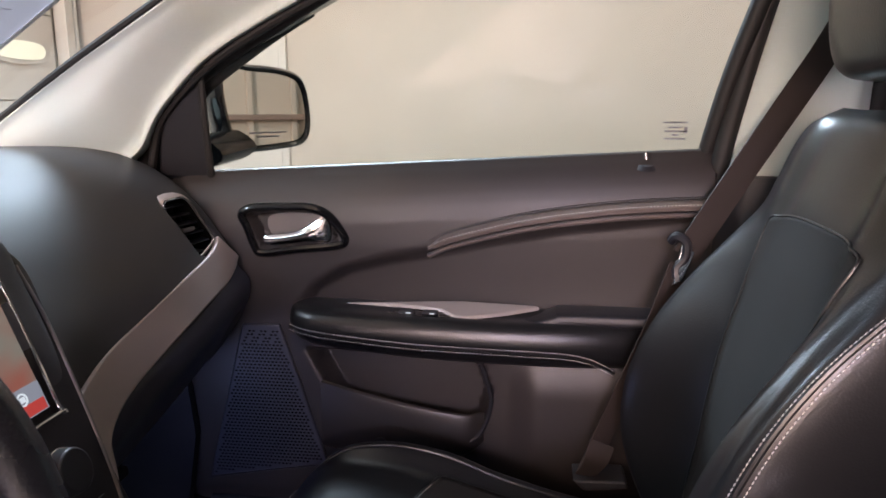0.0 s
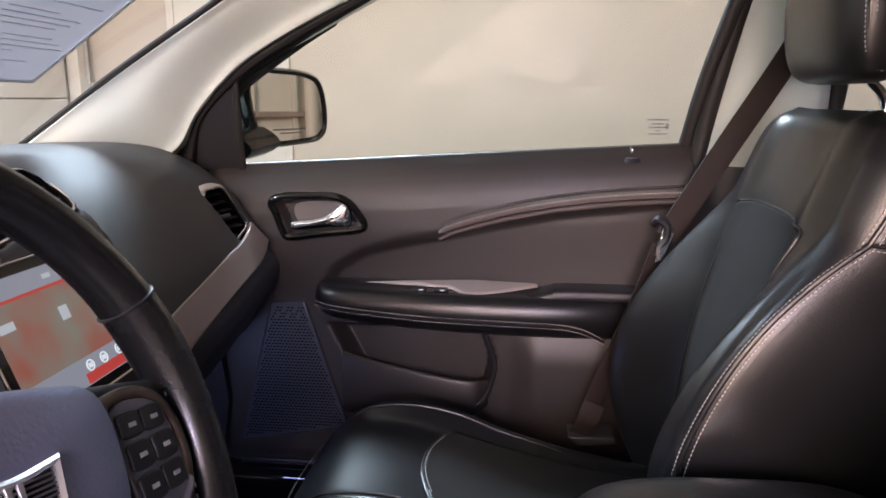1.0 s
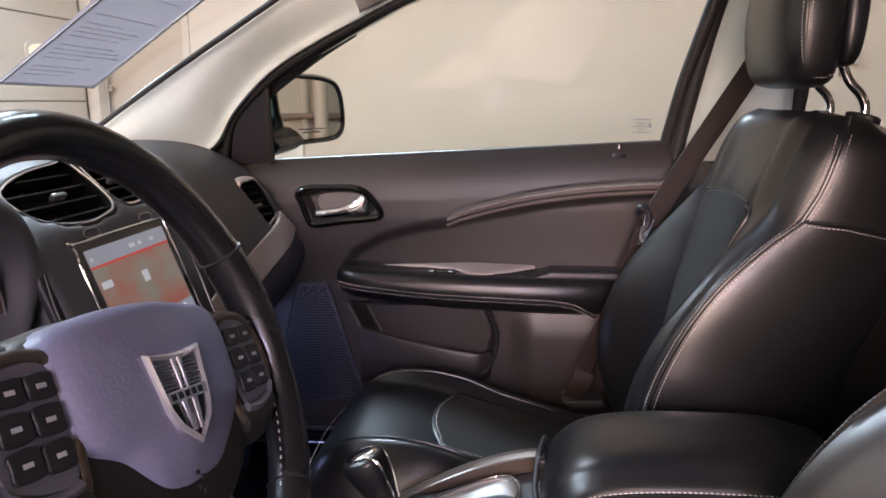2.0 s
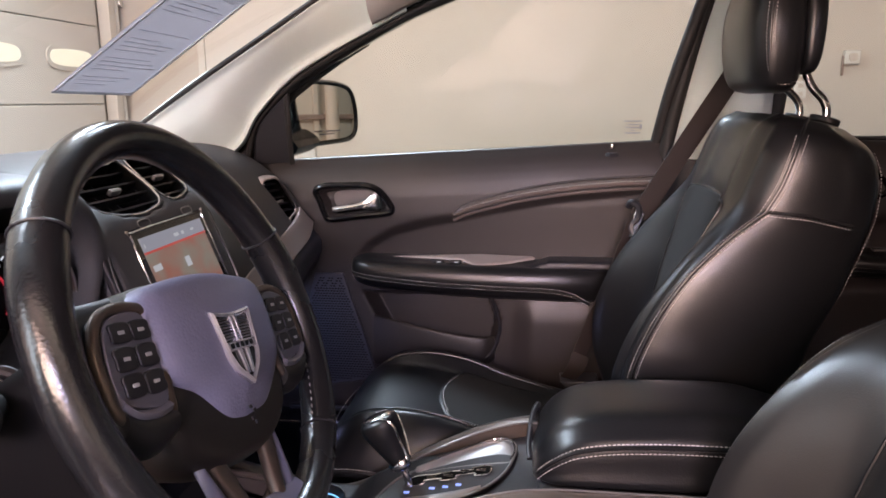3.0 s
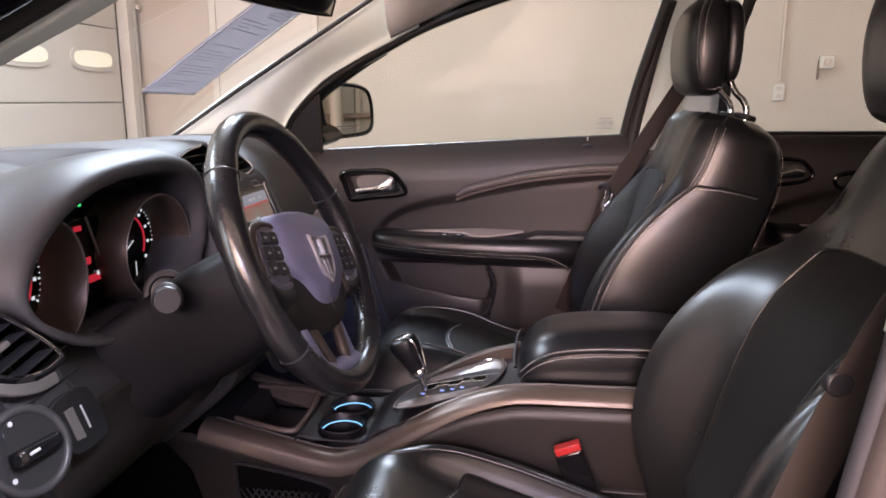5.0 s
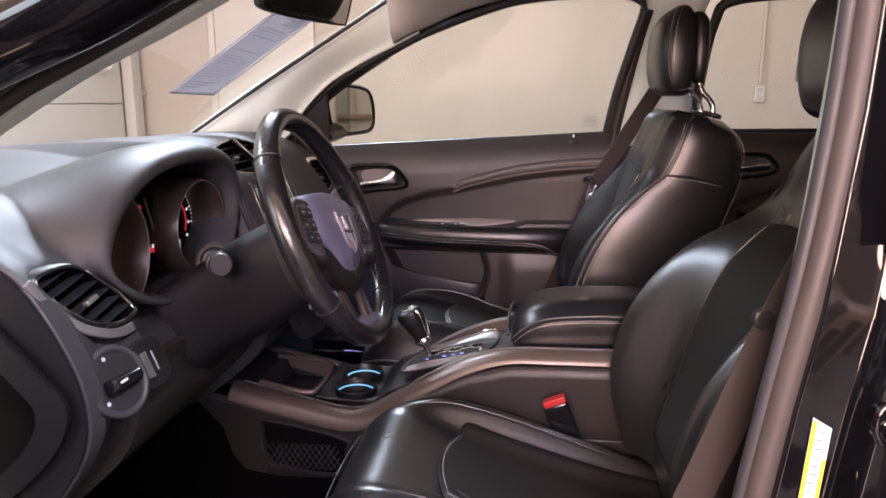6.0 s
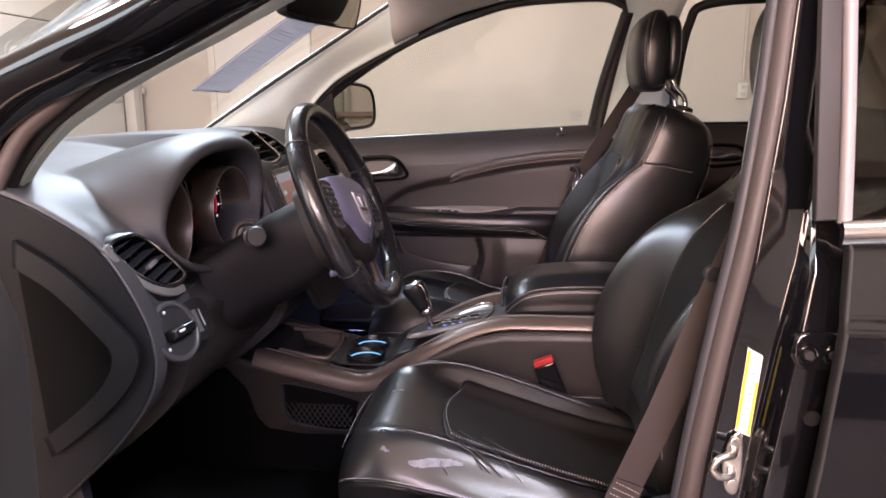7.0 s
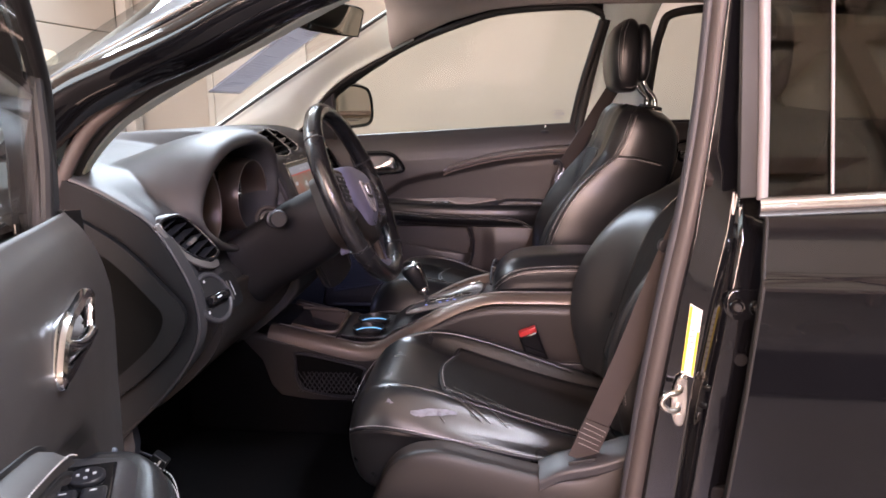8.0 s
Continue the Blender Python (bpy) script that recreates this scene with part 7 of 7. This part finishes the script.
    part("scuff", field(-1, 1, -1, 1, 10, 8, lambda u, v: V(cx + a * u + DX, cy + b * v + 0.006 * u, cushion_top(cx + a * u, cy + b * v + 0.006 * u) + 0.0025), lambda u, v: u * u + v * v + 0.5 * math.sin(5 * u + 3 * v) * u < 0.9), WORN_SHEEN, dcush, "worn leather patch, pale sheen put in its colour")
# outer seat side trim
side = part("side_trim", smooth_loft([[(x + DX, -0.610, z0), (x + DX, -0.640, z0 + 0.01), (x + DX, -0.652, (z0 + z1) / 2), (x + DX, -0.645, z1 - 0.012), (x + DX, -0.628, z1), (x + DX, -0.606, z1 - 0.006)] for x, z0, z1 in ((-0.10, 0.40, 0.47), (-0.07, 0.39, 0.535), (-0.03, 0.385, 0.568), (0.03, 0.385, 0.578), (0.12, 0.385, 0.560), (0.22, 0.385, 0.54), (0.30, 0.385, 0.545), (0.36, 0.385, 0.59), (0.42, 0.385, 0.60))], 30, 40), SIDEPL, ds, "dark plastic seat side trim")
part("side_trim_lip", smooth_loft([[(x + DX, -0.60, z), (x + DX, -0.655, z - 0.006), (x + DX, -0.662, z - 0.02), (x + DX, -0.655, z - 0.03), (x + DX, -0.60, z - 0.02)] for x, z in ((0.21, 0.55), (0.25, 0.57), (0.31, 0.585), (0.37, 0.607), (0.42, 0.615))], 20, 20), GREYPL, ds, "grey belt anchor cover")

# ---- centre console ----
con = thing("centre_console", (0.0, 0.0, 0.36), "dark centre console with swept graphite rails", "console")
RAIL = [(0.50, 0.736), (0.36, 0.734), (0.25, 0.733), (0.16, 0.730), (0.08, 0.708), (0.0, 0.668), (-0.065, 0.628), (-0.12, 0.598), (-0.165, 0.590), (-0.22, 0.599), (-0.30, 0.618), (-0.40, 0.641)]
for s in (-1, 1):
    path = cr([(x, 0, z) for x, z in RAIL], 70)
    rings = []
    for i, p in enumerate(path):
        t = (path[min(i + 1, 69)] - path[max(i - 1, 0)]).normalized()
        n2 = V(-t.z, 0, t.x) if t.x < 0 else V(t.z, 0, -t.x)
        n2 = V(n2.x, 0, n2.z) * (1 if n2.z > 0 else -1)
        w = lerp_table([(0, 0.020), (20, 0.019), (35, 0.026), (48, 0.034), (60, 0.034), (69, 0.03)], i)[0]
        rings.append([V(p.x, s * 0.098, p.z) + n2 * 0.002, V(p.x, s * 0.112, p.z) + n2 * 0.005, V(p.x, s * 0.130, p.z) + n2 * 0.001, V(p.x, s * 0.139, p.z) - n2 * 0.010, V(p.x, s * 0.140, p.z) - n2 * (w - 0.004), V(p.x, s * 0.134, p.z) - n2 * w, V(p.x, s * 0.10, p.z) - n2 * w])
    part("rail", loft(rings), RAILPL, con, "brown-grey swept console rail")
    part("rail_edge", tube([V(p.x, s * 0.0985, p.z + 0.004) for p in path[::4]], 0.0016, 60, 6), SATIN, con, "bright inner rail edge")
    part("rail_joint", tube([V(p.x, s * 0.1375, p.z - 0.0255) for p in path[:44:4]], 0.0012, 60, 6), GREYPL, con, "thin joint under the rail")
    part("side_panel", field(-0.62, 0.50, 0, 1, 40, 14, lambda x, v: V(x, s * (0.131 + 0.004 * v), 0.36 + v * (lerp_table([(-0.62, 0.68)] + sorted(RAIL), x)[0] - 0.020 - 0.36))), SIDEPL, con, "dark console side panel", solid=0.006)
# black sheet on the console side; the footwell's shade is put into its colour
part("side_shade", slab([(x, -0.1385, z) for x, z in ((-0.62, 0.63), (-0.47, 0.61), (-0.42, 0.555), (-0.40, 0.49), (-0.375, 0.462), (-0.30, 0.452), (-0.10, 0.455), (-0.06, 0.43), (-0.05, 0.36), (-0.62, 0.36))], (0, -0.006, 0)), CARPET, con, "black sheet standing in for footwell shade on the console side", bevel=0.002)
# deck: shifter panel, cup well and bin floor
CUPS = ((-0.160, -0.052), (-0.162, 0.032))
DECK = [(-0.44, 0.640), (-0.365, 0.628), (-0.35, 0.575), (-0.25, 0.572), (-0.232, 0.616), (-0.21, 0.608), (-0.11, 0.608), (-0.08, 0.632), (0.0, 0.666), (0.10, 0.692), (0.16, 0.71), (0.20, 0.715)]
part("deck", field(-0.44, 0.20, -0.10, 0.10, 96, 32, lambda x, y: V(x, y, lerp_table(DECK, x)[0]), lambda x, y: min(math.hypot(x - a, y - b) for a, b in CUPS) > 0.041), HARD, con, "dark console deck", solid=0.004)
part("bin_rim", tube([(-0.36, -0.075, 0.630), (-0.26, -0.085, 0.616), (-0.237, -0.06, 0.618), (-0.24, 0.04, 0.622), (-0.26, 0.07, 0.628), (-0.37, 0.07, 0.636)], 0.006, 50, 8), RAILPL, con, "brown-grey bin rim")
# cup holders with blue lit rings
for cx, cy in CUPS:
    cup = thing("cup_holder", (cx, cy, 0.55), "black cup holder with a blue lit ring", "cup holder", "cup holders")
    cir = lambda r, z: [(cx + math.cos(a) * r, cy + math.sin(a) * r, z) for a in [2 * math.pi * i / 36 for i in range(36)]]
    part("well", loft([cir(0.0415, 0.618), cir(0.044, 0.620), cir(0.0425, 0.622), cir(0.040, 0.616), cir(0.034, 0.51)], True, False), BLACKPL, cup, "black well", solid=0.002)
    part("base", slab(cir(0.034, 0.509), (0, 0, 0.003)), VOID, cup)
    part("lit_ring", tube(cir(0.0385, 0.608)[::3], 0.0013, 60, 6, True), GLOWBLUE, cup, "blue lit ring")
# shift gate
gatep = thing("shift_panel", (0.04, 0.0, 0.67), "dark shift panel with satin surround", "shift panel")
GP = rounded([(-0.058, -0.070), (-0.02, -0.080), (0.04, -0.070), (0.09, -0.052), (0.122, -0.018), (0.137, 0.03), (0.138, 0.066), (0.120, 0.084), (0.07, 0.070), (0.01, 0.040), (-0.035, 0.005)], 64)
gz = lambda x: 0.671 + 0.215 * (x + 0.02)
part("plate", slab([(x, y, gz(x)) for x, y in GP], (0, 0, 0.005)), HARD, gatep, "dark gate plate", bevel=0.002)
part("surround", tube([(x, y, gz(x) + 0.0055) for x, y in GP[::2]], 0.0019, 110, 8, True), SATIN, gatep, "thin satin surround")
# satin leaf beside the driver and the dished satin wing beyond the gate
part("leaf", smooth_loft([[(x, y0, gz(x) + 0.005), (x, (y0 + y1) / 2, gz(x) + 0.0095), (x, y1, gz(x) + 0.007), (x, (y0 + y1) / 2, gz(x) + 0.003)] for x, y0, y1 in ((-0.05, -0.072, -0.069), (-0.035, -0.075, -0.056), (-0.01, -0.074, -0.048), (0.03, -0.067, -0.048), (0.07, -0.056, -0.046), (0.095, -0.045, -0.043))], 16, 30), SATIN, gatep, "satin silver leaf")
part("wing", smooth_loft([[(x, y0, gz(x) + 0.005), (x, y0 * 0.6 + y1 * 0.4, gz(x) + 0.0045), (x, y1 - 0.004, gz(x) + 0.009), (x, y1, gz(x) + 0.013), (x, y1 + 0.005, gz(x) + 0.010), (x, y1 + 0.005, gz(x) + 0.002), (x, y0, gz(x) + 0.002)] for x, y0, y1 in ((-0.005, 0.022, 0.026), (0.02, 0.024, 0.040), (0.05, 0.024, 0.056), (0.085, 0.022, 0.070), (0.112, 0.018, 0.076), (0.128, 0.016, 0.066), (0.136, 0.020, 0.045))], 28, 36), SATIN, gatep, "dished satin silver wing")
part("wing_lip", tube([(x, y, gz(x) + z) for x, y, z in ((0.0, 0.030, 0.011), (0.03, 0.047, 0.014), (0.07, 0.066, 0.0145), (0.108, 0.079, 0.014), (0.130, 0.070, 0.013), (0.138, 0.045, 0.010), (0.132, 0.020, 0.007))], 0.0012, 60, 8), CHROME, gatep, "bright wing lip")
slotp = [(-0.012, -0.016), (0.012, -0.016), (0.012, -0.008), (0.036, -0.008), (0.036, -0.014), (0.058, -0.014), (0.058, -0.006), (0.084, -0.006), (0.084, -0.012), (0.104, -0.012), (0.104, 0.010), (0.080, 0.010), (0.080, 0.004), (0.054, 0.008), (0.030, 0.006), (0.008, 0.008), (-0.012, 0.004)]
# flat sheet on the plate, the slot's shade put into its colour
part("gate_shade", slab([(x, y, gz(x) + 0.0065) for x, y in slotp], (0, 0, 0.001)), VOID, gatep, "flat near-black sheet for the shade in the stepped gate")
part("gate_edge", tube([(x, y, gz(x) + 0.0075) for x, y in slotp], 0.0013, 160, 6, True), CHROME, gatep, "bright gate edge")
for x, y in ((-0.010, -0.030), (0.026, -0.028), (0.045, -0.029), (0.063, -0.028)):
    part("gear_mark", box((x, y, gz(x) + 0.0056), (0.008, 0.005, 0.0008)), PRND, gatep, "blue lit gear mark")
for x, y in ((0.022, -0.002), (0.046, -0.003), (0.070, 0.002), (0.093, -0.001)):
    part("gate_step", slab([(x + a, y + b, gz(x) + 0.0076) for a, b in ((-0.008, -0.004), (0.007, -0.004), (0.007, 0.005), (-0.008, 0.004))], (0, 0, 0.002)), GLOSSBL, gatep, "gloss black gate step", bevel=0.001)
sel = thing("gear_selector", (-0.015, -0.005, 0.68), "black leather gear selector with chrome band", "gear selector")
part("stem", tube([(-0.008, -0.012, 0.682), (-0.014, -0.012, 0.698), (-0.020, -0.012, 0.712)], 0.006, 8, 12), CHROME, sel, "chrome stem")
KD = V(-0.42, 0.0, 0.907).normalized()
KS = V(0.907, 0, 0.42)
K0 = V(-0.018, -0.012, 0.708)
kring = lambda d, a, b, o=0.0: [K0 + KD * d * 0.80 + KS * (o + math.copysign(abs(math.cos(t)) ** 0.8, math.cos(t)) * a * 1.12) + V(0, math.copysign(abs(math.sin(t)) ** 0.8, math.sin(t)) * b * 1.12, 0) for t in [2 * math.pi * i / 28 for i in range(28)]]
part("collar", loft([kring(-0.002, 0.011, 0.011), kring(0.004, 0.015, 0.014), kring(0.012, 0.0155, 0.0145), kring(0.018, 0.013, 0.012)]), CHROME, sel, "chrome collar")
part("grip", smooth_loft([kring(0.016, 0.013, 0.012), kring(0.035, 0.017, 0.016), kring(0.06, 0.021, 0.020, -0.001), kring(0.082, 0.024, 0.022, -0.003), kring(0.095, 0.023, 0.021, -0.003), kring(0.101, 0.017, 0.016, -0.003)], 40, 24), LEATHER, sel, "black leather grip")
for s in (1, -1):
    part("chrome_band", tube([K0 + KD * d * 0.80 + KS * a * 1.12 + V(0, s * b * 1.1, 0) for d, a, b in ((0.012, 0.013, 0.006), (0.05, 0.017, 0.013), (0.085, 0.018, 0.015), (0.099, 0.008, 0.014), (0.101, -0.006, 0.014))], 0.0022, 40, 8), CHROME, sel, "chrome edge band")
part("top_cap", smooth_loft([kring(0.097, 0.020, 0.014, -0.002), kring(0.103, 0.016, 0.011, -0.002), kring(0.105, 0.006, 0.005, -0.002)], 28, 8), CHROME, sel, "chrome top cap")
# armrest box
lid = thing("console_armrest", (0.29, 0.005, 0.70), "black leather padded console armrest with stitching", "armrest")
rings = []
for x, z0, zm, z1, hw in ((0.164, 0.731, 0.735, 0.746, 0.058), (0.171, 0.730, 0.742, 0.768, 0.074), (0.19, 0.729, 0.764, 0.792, 0.086), (0.22, 0.729, 0.782, 0.810, 0.091), (0.27, 0.730, 0.792, 0.820, 0.093), (0.34, 0.731, 0.796, 0.824, 0.093), (0.43, 0.732, 0.796, 0.824, 0.092), (0.49, 0.74, 0.79, 0.812, 0.085)):
    rings.append([V(x, 0.005 + y, z) for y, z in ((0, z1 + 0.003), (hw * 0.6, z1 + 0.001), (hw - 0.014, z1 - 0.012), (hw - 0.001, zm), (hw, (z0 + zm) / 2), (hw - 0.008, z0 + 0.002), (0, z0), (-hw + 0.008, z0 + 0.002), (-hw, (z0 + zm) / 2), (-hw + 0.001, zm), (-hw + 0.014, z1 - 0.012), (-hw * 0.6, z1 + 0.001))])
lb = part("pad", smooth_loft(rings, 60, 50), LEATHER, lid, "black leather pad")
for s, i in ((-1, 9), (1, 3)):
    seam = [r[i] + V(0, s * 0.001, 0) for r in rings[1:7]]
    front = [V(0.176, s * 0.055 + 0.005, 0.745)]
    part("seam_roll", tube(seam, 0.003, 50, 8), LEATHER, lb, "rolled leather seam")
    for dz in (0.006, -0.007):
        part("stitching", stitches([p + V(0, s * 0.0025, dz) for p in seam], 120), THREAD, lb, "pale double stitching")
part("box_body", box((0.33, 0.005, 0.66), (0.32, 0.17, 0.14)), HARD, lid, "dark armrest box", bevel=0.01)
part("latch", box((0.166, 0.03, 0.760), (0.012, 0.035, 0.030)), BLACKPL, lid, "black lid latch", bevel=0.004)
part("latch_recess", tube([(0.160, -0.02, 0.735), (0.158, 0.0, 0.75), (0.163, 0.03, 0.778), (0.17, 0.06, 0.78), (0.165, 0.07, 0.74)], 0.004, 24, 8), HARD, lid, "dark latch surround")
# net pocket on the console side
NET = [(-0.335, 0.555), (-0.32, 0.575), (-0.17, 0.545), (-0.16, 0.52), (-0.18, 0.465), (-0.30, 0.475), (-0.33, 0.50)]
pocket = thing("net_pocket", (-0.25, -0.14, 0.465), "black net pocket on the console side", "net pocket")
# flat sheet whose near-black stands for the shade in the pocket
part("recess", slab([(x, -0.139, z) for x, z in rounded(NET, 40)], (0, 0.002, 0)), VOID, pocket, "flat near-black sheet for the shade in the pocket")
part("pocket_rim", tube([(x, -0.141, z) for x, z in NET], 0.004, 60, 8, True), HARD, pocket, "raised pocket rim")
netm = []
for i in range(14):
    x = -0.33 + i * 0.0125
    for d in (1, -1):
        pts = [(x + d * k * 0.006, -0.143, 0.474 + k * 0.009) for k in range(7)]
        pts = [p for p in pts if -0.335 < p[0] < -0.17]
        if len(pts) > 2:
            netm.append(tube(pts, 0.0013, len(pts) * 2, 4))
tagged(part("mesh", join(*netm), GREYPL, pocket, "diamond elastic mesh"), kind="stuff")

# ---- belts, buckle ----
pb = thing("seat_belt", (0.24, 0.63, 0.60), "brown-grey passenger seat belt hanging by the seat", "seat belt", "seat belts")
part("webbing", ribbon([(0.628, 0.686, 1.40), (0.60, 0.680, 1.345), (0.558, 0.672, 1.265), (0.46, 0.658, 1.105), (0.375, 0.640, 0.965)], 0.046, 0.0016, 40, (0.75, 0.25, -0.45)), WEB, pb, "woven brown-grey webbing")
part("webbing", ribbon([(0.366, 0.630, 0.955), (0.335, 0.625, 0.86), (0.285, 0.622, 0.73), (0.24, 0.620, 0.61)], 0.040, 0.0016, 30, (0.75, 0.45, -0.2)), WEB, pb, "woven brown-grey webbing")
part("fold", ribbon([(0.262, 0.616, 0.66), (0.25, 0.606, 0.63), (0.235, 0.61, 0.605)], 0.042, 0.002, 12, (0.9, 0.3, 0.1)), WEB, pb, "folded webbing end")
tongue = part("tongue", slab([(0.352, 0.618, 0.925), (0.366, 0.618, 0.930), (0.384, 0.628, 0.975), (0.365, 0.628, 0.985)], (0.002, -0.004, 0.001)), CHROME, pb, "chrome belt tongue", bevel=0.001)
part("tongue_grip", tube([(0.352, 0.634, 0.99), (0.358, 0.624, 1.0), (0.372, 0.620, 0.99), (0.372, 0.622, 0.968), (0.36, 0.624, 0.95), (0.362, 0.62, 0.93)], 0.007, 30, 8), HARD, pb, "dark tongue grip")
part("anchor_plate", slab([(0.215, 0.60, 0.600), (0.30, 0.60, 0.603), (0.305, 0.60, 0.590), (0.235, 0.60, 0.582)], (0, 0.06, 0)), GREYPL, pb, "grey anchor cover", bevel=0.004)
db = thing("seat_belt", (0.36, -0.66, 0.56), "brown driver seat belt anchored beside the seat", "seat belt", "seat belts")
part("webbing", ribbon([(0.575, -0.66, 1.30), (0.53, -0.64, 1.10), (0.475, -0.618, 0.935), (0.414, -0.622, 0.762), (0.362, -0.630, 0.632), (0.338, -0.634, 0.572)], 0.047, 0.0016, 50, (0.9, 0.1, -0.4)), WEB, db, "woven brown webbing")
part("sewn_end", ribbon([(0.366, -0.631, 0.642), (0.356, -0.633, 0.618), (0.347, -0.6345, 0.594)], 0.048, 0.004, 10, (0.9, 0.1, -0.4)), WEB, db, "sewn belt end")
for k in range(5):
    part("stitching", stitches([(0.330 + k * 0.004, -0.6375, 0.608 + k * 0.009), (0.352 + k * 0.004, -0.6375, 0.598 + k * 0.009), (0.370 + k * 0.003, -0.6375, 0.590 + k * 0.009)], 12, 0.003, 0.002), THREAD, db)
part("anchor_tab", slab([(0.315, -0.645, 0.575), (0.365, -0.645, 0.585), (0.36, -0.645, 0.550), (0.318, -0.645, 0.545)], (0, -0.006, 0)), BLACKPL, db, "dark anchor tab", bevel=0.002)
part("belt_stop", disc((0.468, -0.612, 0.962), (0.1, -1, 0), 0.013, 0.012, 16), HARD, db, "round belt stop", bevel=0.003)
bk = thing("belt_buckle", (0.28, -0.125, 0.52), "black seat belt buckle with red release button", "buckle")
BM = Matrix.Rotation(radians(-22), 3, "Y").to_4x4()
part("body", box((0.268, -0.176, 0.617), (0.046, 0.024, 0.085), BM), GLOSSBL, bk, "black buckle body", bevel=0.005)
part("release_button", box((0.2515, -0.176, 0.660), (0.042, 0.020, 0.014), BM), RED, bk, "red release button", bevel=0.002)
part("stalk", box((0.294, -0.176, 0.557), (0.030, 0.012, 0.06), BM), BLACKPL, bk, "black buckle stalk", bevel=0.003)
part("rivet", disc((0.286, -0.189, 0.586), (0, -1, 0), 0.006, 0.002, 12), METAL, bk, "steel rivet")
part("seat_hinge_cover", box((0.36, -0.135, 0.555), (0.10, 0.015, 0.03)), GREYPL, ds, "grey hinge cover", bevel=0.004)

# ---- rear bench, so the cabin closes behind the front seats ----
bench2 = thing("rear_bench", (1.25, 0, 0.36), "black leather rear bench seat", "car seat")
part("cushion", box((1.15, 0, 0.56), (0.5, 1.28, 0.2)), LEATHER, bench2, "black leather bench cushion", bevel=0.05)
part("backrest", smooth_loft([[(x, -0.64, z), (x, 0.64, z), (x + 0.14, 0.64, z + 0.03), (x + 0.14, -0.64, z + 0.03)] for x, z in ((1.36, 0.58), (1.42, 0.85), (1.48, 1.06))], 24, 12), LEATHER, bench2, "black leather bench back")

# ---- rear-view mirror, paper, loose plug ----
rv = thing("rear_view_mirror", (-0.25, -0.03, 1.37), "black rear-view mirror under the windscreen", "rear-view mirror")
RN = V(0.90, -0.36, -0.22).normalized()
ru = V(0.37, 0.93, 0).normalized()
rw = RN.cross(ru)
rw = rw if rw.z > 0 else -rw
RC = V(-0.235, -0.040, 1.402)
oval = rounded([(-0.125, 0.026), (-0.08, 0.036), (0.06, 0.038), (0.12, 0.034), (0.130, 0.02), (0.124, -0.028), (0.11, -0.036), (0.0, -0.036), (-0.11, -0.030), (-0.13, -0.01)], 44)
part("housing", loft([[RC + RN * d + ru * a * k + rw * b * k for a, b in oval] for d, k in ((0.004, 0.96), (0.006, 1.0), (0.0, 1.05), (-0.014, 1.04), (-0.03, 0.85), (-0.038, 0.4))], True, True), BLACKPL, rv, "black mirror housing")
part("mirror_glass", slab([RC + RN * 0.0045 + ru * a * 0.95 + rw * b * 0.93 for a, b in oval], RN * 0.002), MIRROR, rv, "mirror glass")
part("stem", tube([RC - RN * 0.03, RC - RN * 0.06 + V(0, 0, 0.03), V(-0.33, -0.02, 1.475)], 0.012, 14, 10), BLACKPL, rv, "black mirror stem")
sheet = thing("paper_sheet", (-0.68, 0.375, 1.232), "grey printed sheet standing against the windscreen", "paper")
pw = lambda a, b, d=0.0: V(-0.68, 0.245 + 0.25 * a, 1.233 - 0.003 * a) + V(0.83, 0.0, 0.555) * (b * 0.38) + V(d * 0.555, 0, -d * 0.83)
part("sheet", field(0, 1, 0, 1, 4, 8, lambda a, b: pw(a, b) + V(0, 0, 0.003 * math.sin(3.1 * b))), PAPER, sheet, "grey printed sheet")
for a0, a1, b0, b1 in ((0, 1, 0, 0.018), (0, 0.03, 0, 1), (0.965, 1, 0, 1)):
    part("sleeve_edge", slab([pw(a0, b0, 0.002), pw(a1, b0, 0.002), pw(a1, b1, 0.002), pw(a0, b1, 0.002)], (0.0003, 0, -0.0005)), PAPEREDGE, sheet, "pale sleeve edge")
random.seed(3)
for k in range(22):
    b = 0.08 + k * 0.03 + (0.03 if k > 12 else 0)
    w = random.uniform(0.25, 0.8)
    a = 0.10
    if random.random() < 0.75:
        part("text_bar", slab([pw(a, b, 0.0022), pw(a + w, b, 0.0022), pw(a + w, b + 0.0028, 0.0022), pw(a, b + 0.0028, 0.0022)], (0.0003, 0, -0.0005)), FAINT, sheet)
for k in range(5):
    part("text_bar", slab([pw(0.45, 0.80 + k * 0.022, 0.0022), pw(0.9, 0.80 + k * 0.022, 0.0022), pw(0.9, 0.805 + k * 0.022, 0.0022), pw(0.45, 0.805 + k * 0.022, 0.0022)], (0.0003, 0, -0.0005)), FAINT, sheet)
plug = thing("diagnostic_plug", (-0.50, -0.55, 0.47), "black diagnostic plug hanging on a thin wire", "plug")
part("body", box((-0.502, -0.55, 0.485), (0.034, 0.022, 0.036), Matrix.Rotation(radians(35), 3, "Y").to_4x4()), BLACKPL, plug, bevel=0.003)
part("label_bar", box((-0.496, -0.5615, 0.487), (0.004, 0.001, 0.018), Matrix.Rotation(radians(35), 3, "Y").to_4x4()), WHITE, plug)
part("label_bar", box((-0.506, -0.5615, 0.483), (0.004, 0.001, 0.016), Matrix.Rotation(radians(35), 3, "Y").to_4x4()), WHITE, plug)
part("wire", tube([(-0.515, -0.55, 0.498), (-0.545, -0.56, 0.515), (-0.57, -0.58, 0.52), (-0.60, -0.60, 0.56)], 0.003, 20, 6), HARD, plug, "thin wire")
